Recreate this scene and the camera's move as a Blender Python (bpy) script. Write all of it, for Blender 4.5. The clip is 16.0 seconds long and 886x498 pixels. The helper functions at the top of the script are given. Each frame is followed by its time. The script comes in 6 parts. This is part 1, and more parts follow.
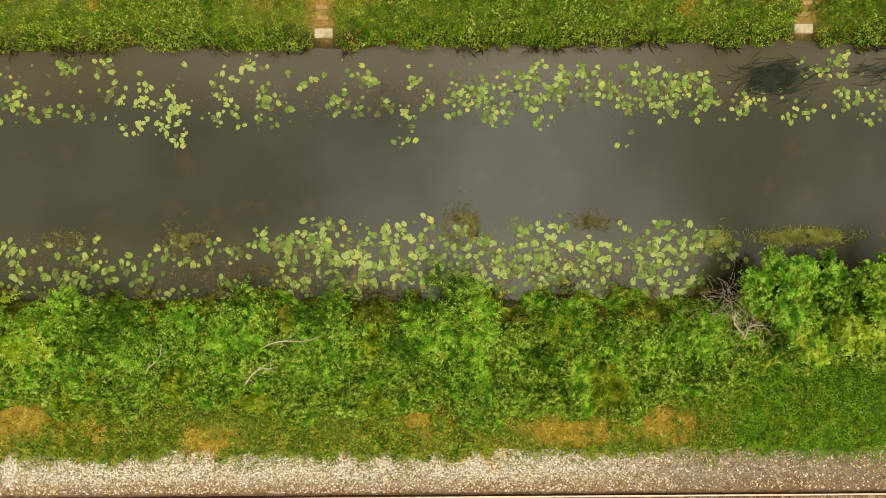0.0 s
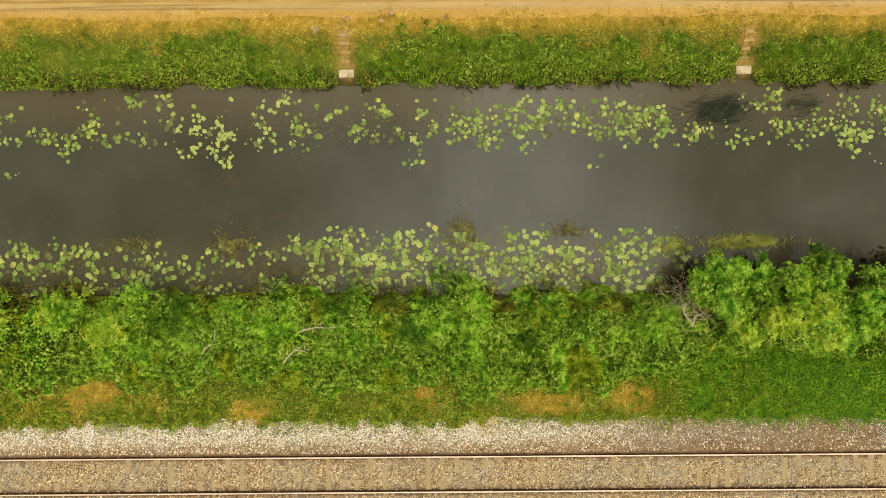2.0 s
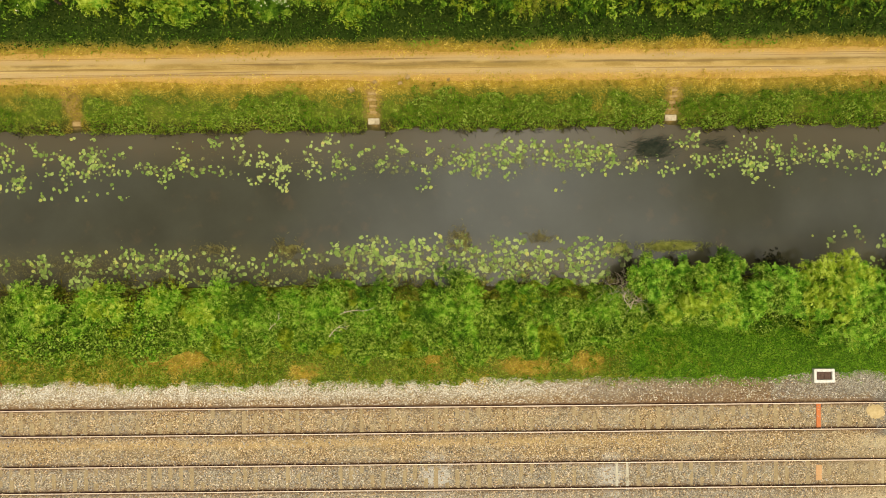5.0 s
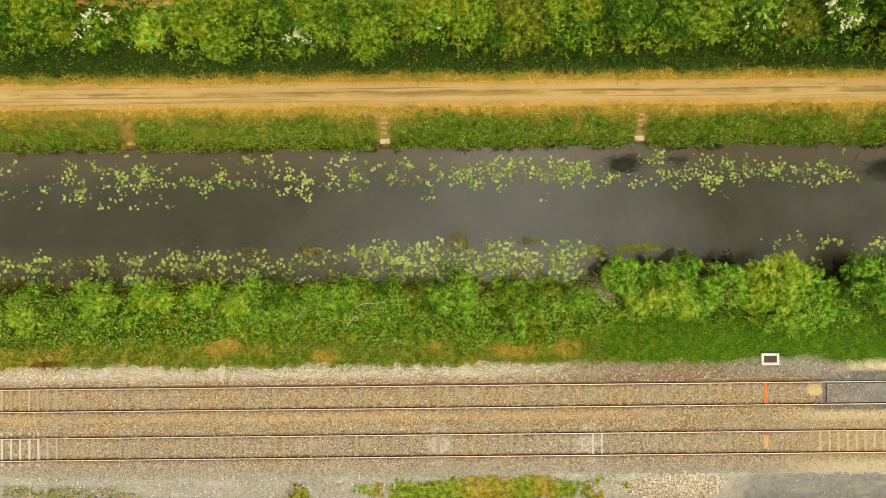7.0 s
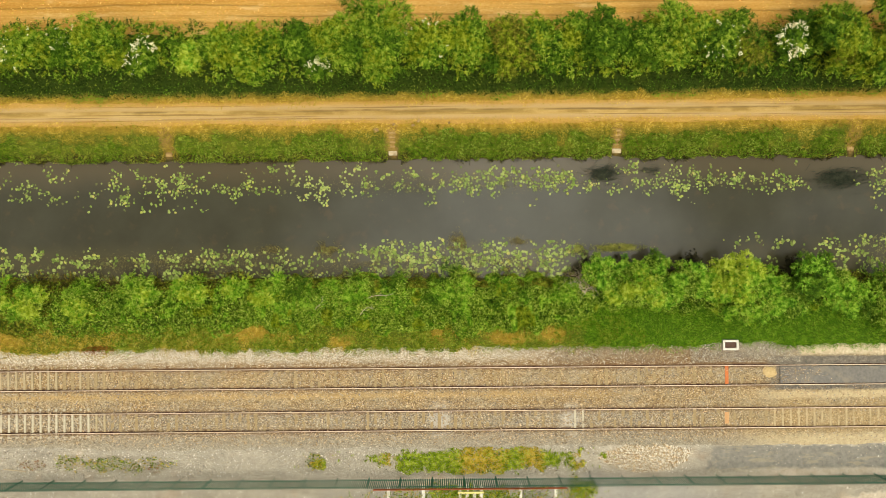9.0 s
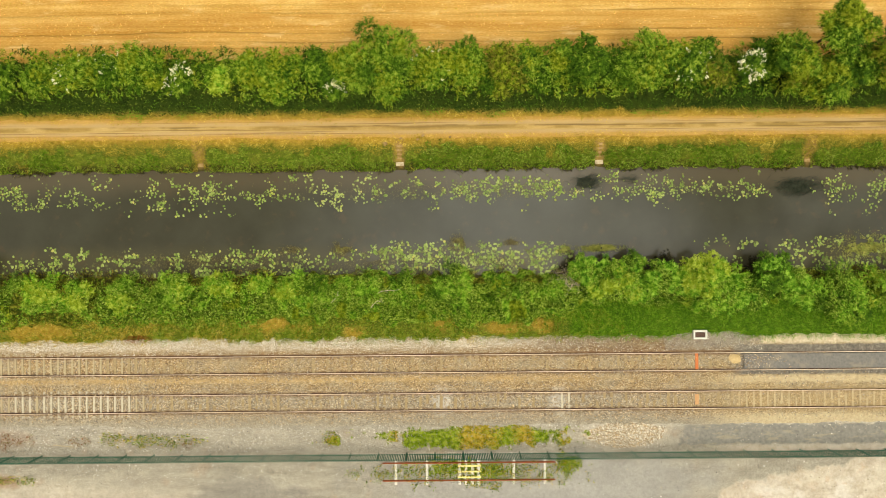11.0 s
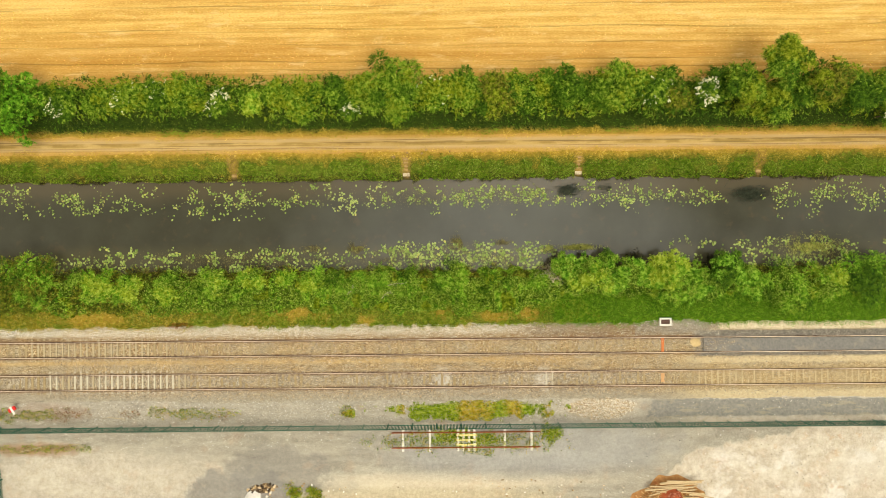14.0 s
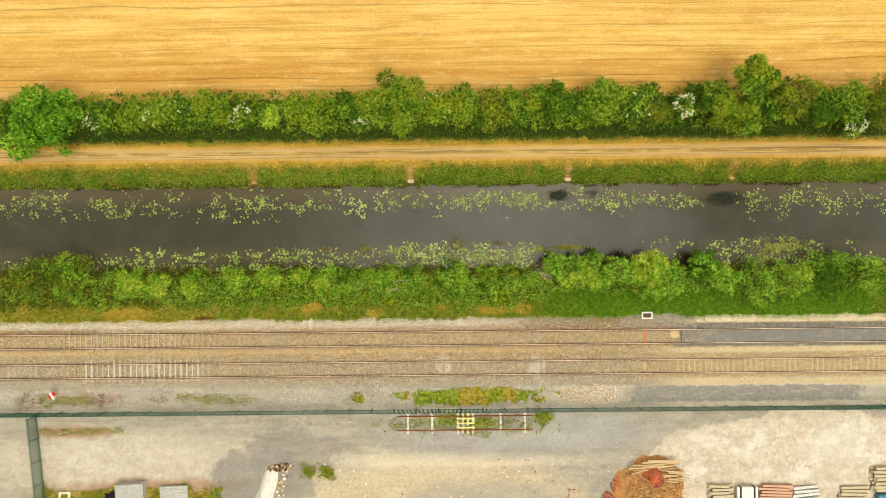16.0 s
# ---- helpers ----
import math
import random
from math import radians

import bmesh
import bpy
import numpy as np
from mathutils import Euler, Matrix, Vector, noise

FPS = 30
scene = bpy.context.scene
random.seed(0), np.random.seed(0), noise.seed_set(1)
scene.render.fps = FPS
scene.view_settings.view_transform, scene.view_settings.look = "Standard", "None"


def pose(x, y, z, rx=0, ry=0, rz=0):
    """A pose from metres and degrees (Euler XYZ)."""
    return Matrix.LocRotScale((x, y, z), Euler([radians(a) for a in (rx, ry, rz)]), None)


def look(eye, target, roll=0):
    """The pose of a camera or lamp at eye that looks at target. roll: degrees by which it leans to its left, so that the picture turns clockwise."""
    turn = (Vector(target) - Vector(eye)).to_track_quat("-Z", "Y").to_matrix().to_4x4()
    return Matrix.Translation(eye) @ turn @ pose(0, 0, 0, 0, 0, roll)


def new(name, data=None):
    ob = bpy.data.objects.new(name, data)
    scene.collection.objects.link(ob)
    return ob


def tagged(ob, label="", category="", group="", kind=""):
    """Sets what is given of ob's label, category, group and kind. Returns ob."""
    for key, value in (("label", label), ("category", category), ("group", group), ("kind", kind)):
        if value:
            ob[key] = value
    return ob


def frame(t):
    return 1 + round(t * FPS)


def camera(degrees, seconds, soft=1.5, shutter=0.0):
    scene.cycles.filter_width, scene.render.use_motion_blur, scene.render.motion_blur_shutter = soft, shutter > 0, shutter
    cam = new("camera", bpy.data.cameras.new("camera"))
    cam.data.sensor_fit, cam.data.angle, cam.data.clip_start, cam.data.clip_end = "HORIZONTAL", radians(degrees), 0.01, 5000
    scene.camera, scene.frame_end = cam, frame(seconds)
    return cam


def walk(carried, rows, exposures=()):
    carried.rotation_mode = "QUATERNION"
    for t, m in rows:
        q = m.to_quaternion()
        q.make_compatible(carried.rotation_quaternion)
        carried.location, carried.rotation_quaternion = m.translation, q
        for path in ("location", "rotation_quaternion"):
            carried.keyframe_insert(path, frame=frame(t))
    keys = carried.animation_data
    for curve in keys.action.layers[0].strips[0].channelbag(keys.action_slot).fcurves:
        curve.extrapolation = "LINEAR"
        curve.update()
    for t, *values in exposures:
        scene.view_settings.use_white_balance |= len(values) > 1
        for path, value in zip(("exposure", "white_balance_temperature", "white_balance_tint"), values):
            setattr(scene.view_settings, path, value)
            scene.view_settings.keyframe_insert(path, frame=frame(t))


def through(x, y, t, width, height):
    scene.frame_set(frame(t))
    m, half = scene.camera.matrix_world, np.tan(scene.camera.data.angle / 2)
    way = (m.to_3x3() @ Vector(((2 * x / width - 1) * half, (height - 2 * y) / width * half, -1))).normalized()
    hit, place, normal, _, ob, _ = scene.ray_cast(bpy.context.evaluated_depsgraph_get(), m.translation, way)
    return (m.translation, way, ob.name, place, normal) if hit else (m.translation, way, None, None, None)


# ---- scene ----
cam = camera(66, 16.0, soft=0.86)
PATH = [
    (0, pose(-0.000, -0.065, 27.419, 0, 0, -0.439)),
    (0.5, pose(-0.020, 0.006, 28.499, 0, 0, -0.432)),
    (1, pose(-0.036, 0.046, 29.820, 0, 0, -0.424)),
    (1.5, pose(-0.064, 0.088, 31.384, 0, 0, -0.418)),
    (2, pose(-0.111, 0.097, 33.231, 0, 0, -0.434)),
    (2.5, pose(-0.158, 0.120, 35.175, 0, 0, -0.475)),
    (3, pose(-0.203, 0.160, 37.128, 0, 0, -0.528)),
    (3.5, pose(-0.248, 0.212, 39.005, 0, 0, -0.568)),
    (4, pose(-0.262, 0.224, 40.847, 0, 0, -0.591)),
    (6.3, pose(-0.421, 0.442, 49.621, 0, 0, -0.599)),
    (7, pose(-0.425, 0.446, 52.174, 0, 0, -0.589)),
    (7.5, pose(-0.425, 0.448, 53.955, 0, 0, -0.579)),
    (8, pose(-0.441, 0.407, 55.751, 0, 0, -0.563)),
    (8.5, pose(-0.477, 0.423, 57.586, 0, 0, -0.538)),
    (9, pose(-0.495, 0.365, 59.444, 0, 0, -0.510)),
    (9.2, pose(-0.502, 0.349, 60.190, 0, 0, -0.498)),
    (11.3, pose(-0.666, 0.397, 67.924, 0, 0, -0.500)),
    (12, pose(-0.685, 0.302, 70.373, 0, 0, -0.510)),
    (12.5, pose(-0.667, 0.285, 72.143, 0, 0, -0.520)),
    (13, pose(-0.673, 0.260, 73.915, 0, 0, -0.530)),
    (13.5, pose(-0.688, 0.265, 75.689, 0, 0, -0.530)),
    (14, pose(-0.713, 0.280, 77.481, 0, 0, -0.535)),
    (14.5, pose(-0.741, 0.270, 79.302, 0, 0, -0.540)),
    (15, pose(-0.767, 0.295, 81.155, 0, 0, -0.540)),
    (15.5, pose(-0.806, 0.305, 83.043, 0, 0, -0.540)),
    (16, pose(-0.868, 0.288, 84.951, 0, 0, -0.540)),
]
walk(cam, PATH, exposures=((0, 0.17), (9, 0.18), (13, 0.23), (16, 0.24)))

# ---------------------------------------------------------------- light
SUN_EL, SUN_AZ = 66, 150
world = bpy.data.worlds.new("overcast_sky")
scene.world = world
world.use_nodes = True
wn = world.node_tree.nodes
wl = world.node_tree.links
bg = wn["Background"]
sky = wn.new("ShaderNodeTexSky")
sky.sky_type = "NISHITA"
sky.sun_disc = False
sky.sun_elevation = radians(SUN_EL)
sky.sun_rotation = radians(SUN_AZ)
wco = wn.new("ShaderNodeTexCoord")
wno = wn.new("ShaderNodeTexNoise")
wno.inputs["Scale"].default_value = 2.6
wno.inputs["Detail"].default_value = 4
wmp = wn.new("ShaderNodeMapping")
wmp.inputs["Location"].default_value = (4.07, 0.41, 0.0)
wl.new(wco.outputs["Generated"], wmp.inputs["Vector"])
wl.new(wmp.outputs["Vector"], wno.inputs["Vector"])
wra = wn.new("ShaderNodeValToRGB")
wra.color_ramp.elements[0].position, wra.color_ramp.elements[0].color = 0.4, (3.0, 3.0, 2.6, 1)
wra.color_ramp.elements[1].position, wra.color_ramp.elements[1].color = 0.66, (33.0, 32.4, 29.2, 1)
wl.new(wno.outputs["Fac"], wra.inputs["Fac"])
wmi = wn.new("ShaderNodeMix")
wmi.data_type = "RGBA"
wmi.inputs["Factor"].default_value = 0.8
wl.new(sky.outputs["Color"], wmi.inputs["A"])
wl.new(wra.outputs["Color"], wmi.inputs["B"])
# an overcast dome: brighter overhead than at the horizon
wse = wn.new("ShaderNodeSeparateXYZ")
wl.new(wco.outputs["Generated"], wse.inputs[0])
wdo = wn.new("ShaderNodeMapRange")
wdo.inputs["From Min"].default_value, wdo.inputs["From Max"].default_value = 0.0, 1.0
wdo.inputs["To Min"].default_value, wdo.inputs["To Max"].default_value = 0.45, 1.4
wpo = wn.new("ShaderNodeMath")
wpo.operation = "POWER"
wpo.use_clamp = True
wpo.inputs[1].default_value = 5.0
wl.new(wse.outputs["Z"], wpo.inputs[0])
wl.new(wpo.outputs[0], wdo.inputs["Value"])
# the cloud cover thins a little towards +x
wgx = wn.new("ShaderNodeMapRange")
wgx.inputs["From Min"].default_value, wgx.inputs["From Max"].default_value = -0.6, 0.6
wgx.inputs["To Min"].default_value, wgx.inputs["To Max"].default_value = 0.6, 1.4
wl.new(wse.outputs["X"], wgx.inputs["Value"])
wdx = wn.new("ShaderNodeMath")
wdx.operation = "MULTIPLY"
wl.new(wdo.outputs["Result"], wdx.inputs[0])
wl.new(wgx.outputs["Result"], wdx.inputs[1])
wmu = wn.new("ShaderNodeMix")
wmu.data_type, wmu.blend_type = "RGBA", "MULTIPLY"
wmu.inputs["Factor"].default_value = 1.0
wl.new(wmi.outputs["Result"], wmu.inputs["A"])
wl.new(wdx.outputs[0], wmu.inputs["B"])
wl.new(wmu.outputs["Result"], bg.inputs["Color"])
bg.inputs["Strength"].default_value = 0.1

sun = new("sun", bpy.data.lights.new("sun", "SUN"))
sun.data.energy = 1.9
sun.data.angle = radians(30)
sun.data.color = (1.0, 0.96, 0.84)
sx, sy = math.sin(radians(SUN_AZ)), math.cos(radians(SUN_AZ))
ce = math.cos(radians(SUN_EL))
sun.matrix_world = look((sx * ce * 50, sy * ce * 50, math.sin(radians(SUN_EL)) * 50), (0, 0, 0))


# ---------------------------------------------------------------- materials
def rgb(r, g, b):
    """A linear colour from display values 0-255."""
    return tuple(((v / 255 + 0.055) / 1.055) ** 2.4 if v > 10 else v / 255 / 12.92 for v in (r, g, b)) + (1,)


class Mat:
    """A node material built up from world-position noises, bands and blotches."""

    def __init__(self, name):
        self.m = bpy.data.materials.new(name)
        self.m.use_nodes = True
        self.n, self.l = self.m.node_tree.nodes, self.m.node_tree.links
        self.b = self.n["Principled BSDF"]
        self.p = self.n.new("ShaderNodeNewGeometry")
        self.s = self.n.new("ShaderNodeSeparateXYZ")
        self.l.new(self.p.outputs["Position"], self.s.inputs[0])

    def noise(self, scale, detail=4, stretch=None, off=0.0, rough=0.55):
        no = self.n.new("ShaderNodeTexNoise")
        no.inputs["Scale"].default_value = scale
        no.inputs["Detail"].default_value = detail
        no.inputs["Roughness"].default_value = rough
        mp = self.n.new("ShaderNodeMapping")
        mp.inputs["Location"].default_value = (off, off * 1.7, off * 0.3)
        if stretch:
            mp.inputs["Scale"].default_value = stretch
        self.l.new(self.p.outputs["Position"], mp.inputs["Vector"])
        self.l.new(mp.outputs["Vector"], no.inputs["Vector"])
        return no.outputs["Fac"]

    def cells(self, scale):
        vo = self.n.new("ShaderNodeTexVoronoi")
        vo.inputs["Scale"].default_value = scale
        self.l.new(self.p.outputs["Position"], vo.inputs["Vector"])
        sep = self.n.new("ShaderNodeSeparateColor")
        self.l.new(vo.outputs["Color"], sep.inputs[0])
        return sep.outputs[0], vo.outputs["Distance"]

    def ramp(self, fac, *stops):
        ra = self.n.new("ShaderNodeValToRGB")
        el = ra.color_ramp.elements
        while len(el) < len(stops):
            el.new(0.5)
        for e, (pos, col) in zip(el, stops):
            e.position, e.color = pos, col
        self.l.new(fac, ra.inputs["Fac"])
        return ra.outputs["Color"]

    def step(self, fac, lo, hi):
        mr = self.n.new("ShaderNodeMapRange")
        mr.interpolation_type = "SMOOTHSTEP"
        mr.inputs["From Min"].default_value, mr.inputs["From Max"].default_value = lo, hi
        self.l.new(fac, mr.inputs["Value"])
        return mr.outputs["Result"]

    def op(self, kind, a, b):
        ma = self.n.new("ShaderNodeMath")
        ma.operation = kind
        for v, i in ((a, 0), (b, 1)):
            if isinstance(v, (int, float)):
                ma.inputs[i].default_value = v
            else:
                self.l.new(v, ma.inputs[i])
        return ma.outputs[0]

    def mix(self, a, b, fac, how="MIX"):
        mi = self.n.new("ShaderNodeMix")
        mi.data_type, mi.blend_type = "RGBA", how
        for v, i in ((a, "A"), (b, "B")):
            if isinstance(v, tuple):
                mi.inputs[i].default_value = v
            else:
                self.l.new(v, mi.inputs[i])
        if isinstance(fac, (int, float)):
            mi.inputs["Factor"].default_value = fac
        else:
            self.l.new(fac, mi.inputs["Factor"])
        return mi.outputs["Result"]

    def blob(self, cx, cy, rx, ry, soft=0.35, wob=0.6, scale=0.5, off=0.0):
        """1 inside an ellipse with a ragged edge, 0 outside."""
        ax = self.op("DIVIDE", self.op("SUBTRACT", self.s.outputs[0], cx), rx)
        ay = self.op("DIVIDE", self.op("SUBTRACT", self.s.outputs[1], cy), ry)
        d = self.op("SQRT", self.op("ADD", self.op("MULTIPLY", ax, ax), self.op("MULTIPLY", ay, ay)), 0)
        d = self.op("ADD", d, self.op("MULTIPLY", self.op("SUBTRACT", self.noise(scale, 6, off=off), 0.5), wob * 2))
        return self.step(d, 1 + soft, 1 - soft)

    def band(self, lo, hi, soft=0.25, wob=0.4, scale=0.6, off=0.0, axis=1):
        """1 where lo < y < hi, with ragged edges."""
        y = self.op("ADD", self.s.outputs[axis], self.op("MULTIPLY", self.op("SUBTRACT", self.noise(scale, 6, off=off), 0.5), wob * 2))
        return self.op("MULTIPLY", self.step(y, lo - soft, lo + soft), self.step(y, hi + soft, hi - soft))

    def done(self, col, rough=0.9, bump=None, depth=0.02, metal=0.0, spec=0.12):
        if isinstance(col, tuple):
            self.b.inputs["Base Color"].default_value = col
        else:
            self.l.new(col, self.b.inputs["Base Color"])
        self.b.inputs["Roughness"].default_value = rough
        self.b.inputs["Metallic"].default_value = metal
        self.b.inputs["Specular IOR Level"].default_value = spec
        if bump is not None:
            bu = self.n.new("ShaderNodeBump")
            bu.inputs["Distance"].default_value = depth
            bu.inputs["Strength"].default_value = 0.9
            self.l.new(bump, bu.inputs["Height"])
            self.l.new(bu.outputs["Normal"], self.b.inputs["Normal"])
        return self.m


def leaf_mat(name, *cols, patch=0.7, gloss=0.6, through=0.3, drift=2.6):
    """Leaves: whole sprays drift lighter or darker in hue, and every leaf a little on its own."""
    m = Mat(name)
    k = len(cols)
    ran = m.p.outputs["Random Per Island"]
    tone = m.op("ADD", m.op("MULTIPLY", ran, 1 - patch), m.op("MULTIPLY", m.step(m.noise(drift, 3), 0.26, 0.74), patch))
    col = m.ramp(tone, *[(0.15 + 0.7 * i / max(1, k - 1), c) for i, c in enumerate(cols)])
    m.done(col, gloss, spec=0.08)
    tr = m.n.new("ShaderNodeBsdfTranslucent")
    m.l.new(col, tr.inputs["Color"])
    ms = m.n.new("ShaderNodeMixShader")
    ms.inputs[0].default_value = through
    m.l.new(m.b.outputs[0], ms.inputs[1])
    m.l.new(tr.outputs[0], ms.inputs[2])
    m.l.new(ms.outputs[0], m.n["Material Output"].inputs["Surface"])
    return m.m


def make_ground():
    m = Mat("grassy_soil")
    a = m.ramp(m.noise(0.7, 8), (0.3, rgb(58, 82, 20)), (0.5, rgb(92, 104, 28)), (0.7, rgb(128, 116, 40)))
    b = m.ramp(m.noise(9, 6), (0.3, rgb(60, 78, 22)), (0.7, rgb(132, 132, 52)))
    c = m.mix(a, b, 0.45)
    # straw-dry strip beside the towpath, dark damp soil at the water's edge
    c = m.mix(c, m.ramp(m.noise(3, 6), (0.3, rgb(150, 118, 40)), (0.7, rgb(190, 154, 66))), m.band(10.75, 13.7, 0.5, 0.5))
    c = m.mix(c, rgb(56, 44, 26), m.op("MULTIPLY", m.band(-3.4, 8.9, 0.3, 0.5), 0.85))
    c = m.mix(c, rgb(58, 78, 20), m.op("MULTIPLY", m.band(-6.6, -3.4, 0.4, 0.5), 0.8))
    c = m.mix(c, rgb(66, 100, 20), m.op("MULTIPLY", m.band(-8.6, -4.6, 0.2, 0.3), m.op("MULTIPLY", m.step(m.s.outputs[0], 10.5, 12.5), 0.85)))
    # ground below the hedge darkened to go with the shade painted into its grass
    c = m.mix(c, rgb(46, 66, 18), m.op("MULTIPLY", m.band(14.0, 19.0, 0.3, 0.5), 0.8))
    for x, y, rx, ry in ((5.3, -7.3, 2.1, 0.7), (9.0, -7.2, 1.5, 0.7), (-9.3, -7.6, 1.1, 0.5), (-17.5, -6.9, 2.6, 0.7), (-1.0, -7.0, 1.0, 0.8), (-41, -7.4, 4, 0.8)):
        c = m.mix(c, m.ramp(m.noise(5, 5), (0.3, rgb(146, 122, 40)), (0.7, rgb(182, 150, 66))), m.blob(x, y, rx, ry, 0.4, 0.5, 1.2))
    for x in (-24.5, -4.83, 14.84, 35.4):
        c = m.mix(c, m.ramp(m.noise(7, 5), (0.3, rgb(130, 100, 48)), (0.7, rgb(176, 142, 80))), m.op("MULTIPLY", m.blob(x, 10.1, 0.6, 1.5, 0.4, 0.5, 1.5), 0.85))
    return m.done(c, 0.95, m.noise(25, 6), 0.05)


def make_field():
    m = Mat("ripe_straw")
    rows = m.noise(1.0, 5, (0.06, 1.5, 1), 3)
    a = m.ramp(rows, (0.3, rgb(172, 124, 42)), (0.48, rgb(204, 160, 78)), (0.62, rgb(226, 188, 108)))
    fine = m.ramp(m.noise(7, 8, (0.5, 1.4, 1)), (0.3, rgb(182, 132, 50)), (0.65, rgb(232, 194, 112)))
    c = m.mix(a, fine, 0.45)
    c = m.mix(c, rgb(160, 100, 24), m.op("MULTIPLY", m.band(18.4, 24.0, 2.0, 1.4, 0.4), 0.36))
    c = m.mix(c, rgb(150, 112, 36), m.op("MULTIPLY", m.step(m.noise(1.3, 8, (0.045, 3.0, 1), 9), 0.54, 0.64), 0.3))
    c = m.mix(c, rgb(104, 84, 30), m.op("MULTIPLY", m.step(m.noise(1.1, 7, (0.8, 1, 1), 5), 0.66, 0.74), 0.22))
    blot = m.step(m.noise(0.55, 8, (0.45, 1.3, 1), 15, 0.65), 0.5, 0.66)
    c = m.mix(c, rgb(176, 124, 50), m.op("MULTIPLY", blot, 0.34))
    c = m.mix(c, rgb(232, 200, 138), m.op("MULTIPLY", m.step(m.noise(0.8, 8, (0.3, 1.2, 1), 27, 0.7), 0.54, 0.7), 0.45))
    c = m.mix(c, rgb(236, 202, 132), m.op("MULTIPLY", m.step(m.s.outputs[1], 25, 34), 0.12))
    for y, off in ((20.6, 1), (21.5, 2), (23.4, 3), (25.2, 4), (27.8, 5), (30.5, 6)):
        line = m.band(y - 0.05, y + 0.05, 0.1, 0.8, 0.05, off)
        c = m.mix(c, rgb(112, 84, 24), m.op("MULTIPLY", line, m.op("MULTIPLY", m.step(m.noise(0.2, 7, (0.3, 1, 1), off * 3.1), 0.34, 0.6), 0.75)))
    return m.done(c, 0.9, m.noise(14, 7, (0.6, 1.6, 1)), 0.08)


def make_towpath():
    m = Mat("trodden_towpath")
    a = m.ramp(m.noise(1.2, 7, (0.25, 1.6, 1)), (0.3, rgb(162, 128, 62)), (0.55, rgb(180, 147, 84)), (0.75, rgb(194, 165, 106)))
    g = m.ramp(m.noise(16, 6), (0.3, rgb(150, 118, 58)), (0.7, rgb(208, 180, 116)))
    c = m.mix(a, g, 0.35)
    rut = m.op("MAXIMUM", m.band(11.62, 11.98, 0.12, 0.16, 0.25), m.band(12.55, 12.9, 0.12, 0.16, 0.25, 4))
    c = m.mix(c, rgb(178, 150, 104), m.op("MULTIPLY", rut, 0.7))
    mid = m.op("MULTIPLY", m.band(12.1, 12.45, 0.12, 0.25, 0.4, 2), m.step(m.noise(0.5, 5, (0.5, 1, 1), 7), 0.42, 0.58))
    c = m.mix(c, rgb(128, 102, 44), m.op("MULTIPLY", mid, 0.6))
    thin = m.op("MULTIPLY", m.step(m.noise(1.0, 6, (0.05, 6.0, 1), 13), 0.53, 0.62), m.band(11.6, 12.95, 0.15, 0.2, 0.4, 12))
    c = m.mix(c, rgb(124, 96, 56), m.op("MULTIPLY", thin, 0.75))
    gold = m.op("SUBTRACT", 1.0, m.band(11.65, 12.85, 0.3, 0.35, 0.5, 6))
    c = m.mix(c, m.ramp(m.noise(12, 6), (0.3, rgb(166, 118, 36)), (0.7, rgb(206, 158, 70))), m.op("MULTIPLY", gold, 0.5))
    c = m.mix(c, rgb(110, 88, 56), m.op("MULTIPLY", m.band(12.38, 12.5, 0.07, 0.12, 0.3, 8), m.op("MULTIPLY", m.step(m.noise(0.35, 4, off=2), 0.4, 0.6), 0.7)))
    return m.done(c, 0.95, m.noise(22, 6), 0.03)


def make_water():
    m = Mat("murky_canal_water")
    a = m.ramp(m.noise(0.35, 5), (0.3, rgb(56, 54, 41)), (0.7, rgb(65, 63, 49)))
    c = m.mix(a, rgb(84, 74, 54), m.op("MULTIPLY", m.band(6.3, 9.5, 1.2, 0.9, 0.3), 0.75))
    c = m.mix(c, rgb(78, 72, 50), m.op("MULTIPLY", m.band(-3.5, 0.6, 0.8, 0.8, 0.4), 0.55))
    c = m.mix(c, rgb(82, 68, 48), m.op("MULTIPLY", m.step(m.noise(0.9, 7), 0.56, 0.72), 0.45))
    m.done(c, 0.04, m.noise(1.6, 3), 0.004, spec=0.5)
    m.b.inputs["IOR"].default_value = 1.33
    return m.m


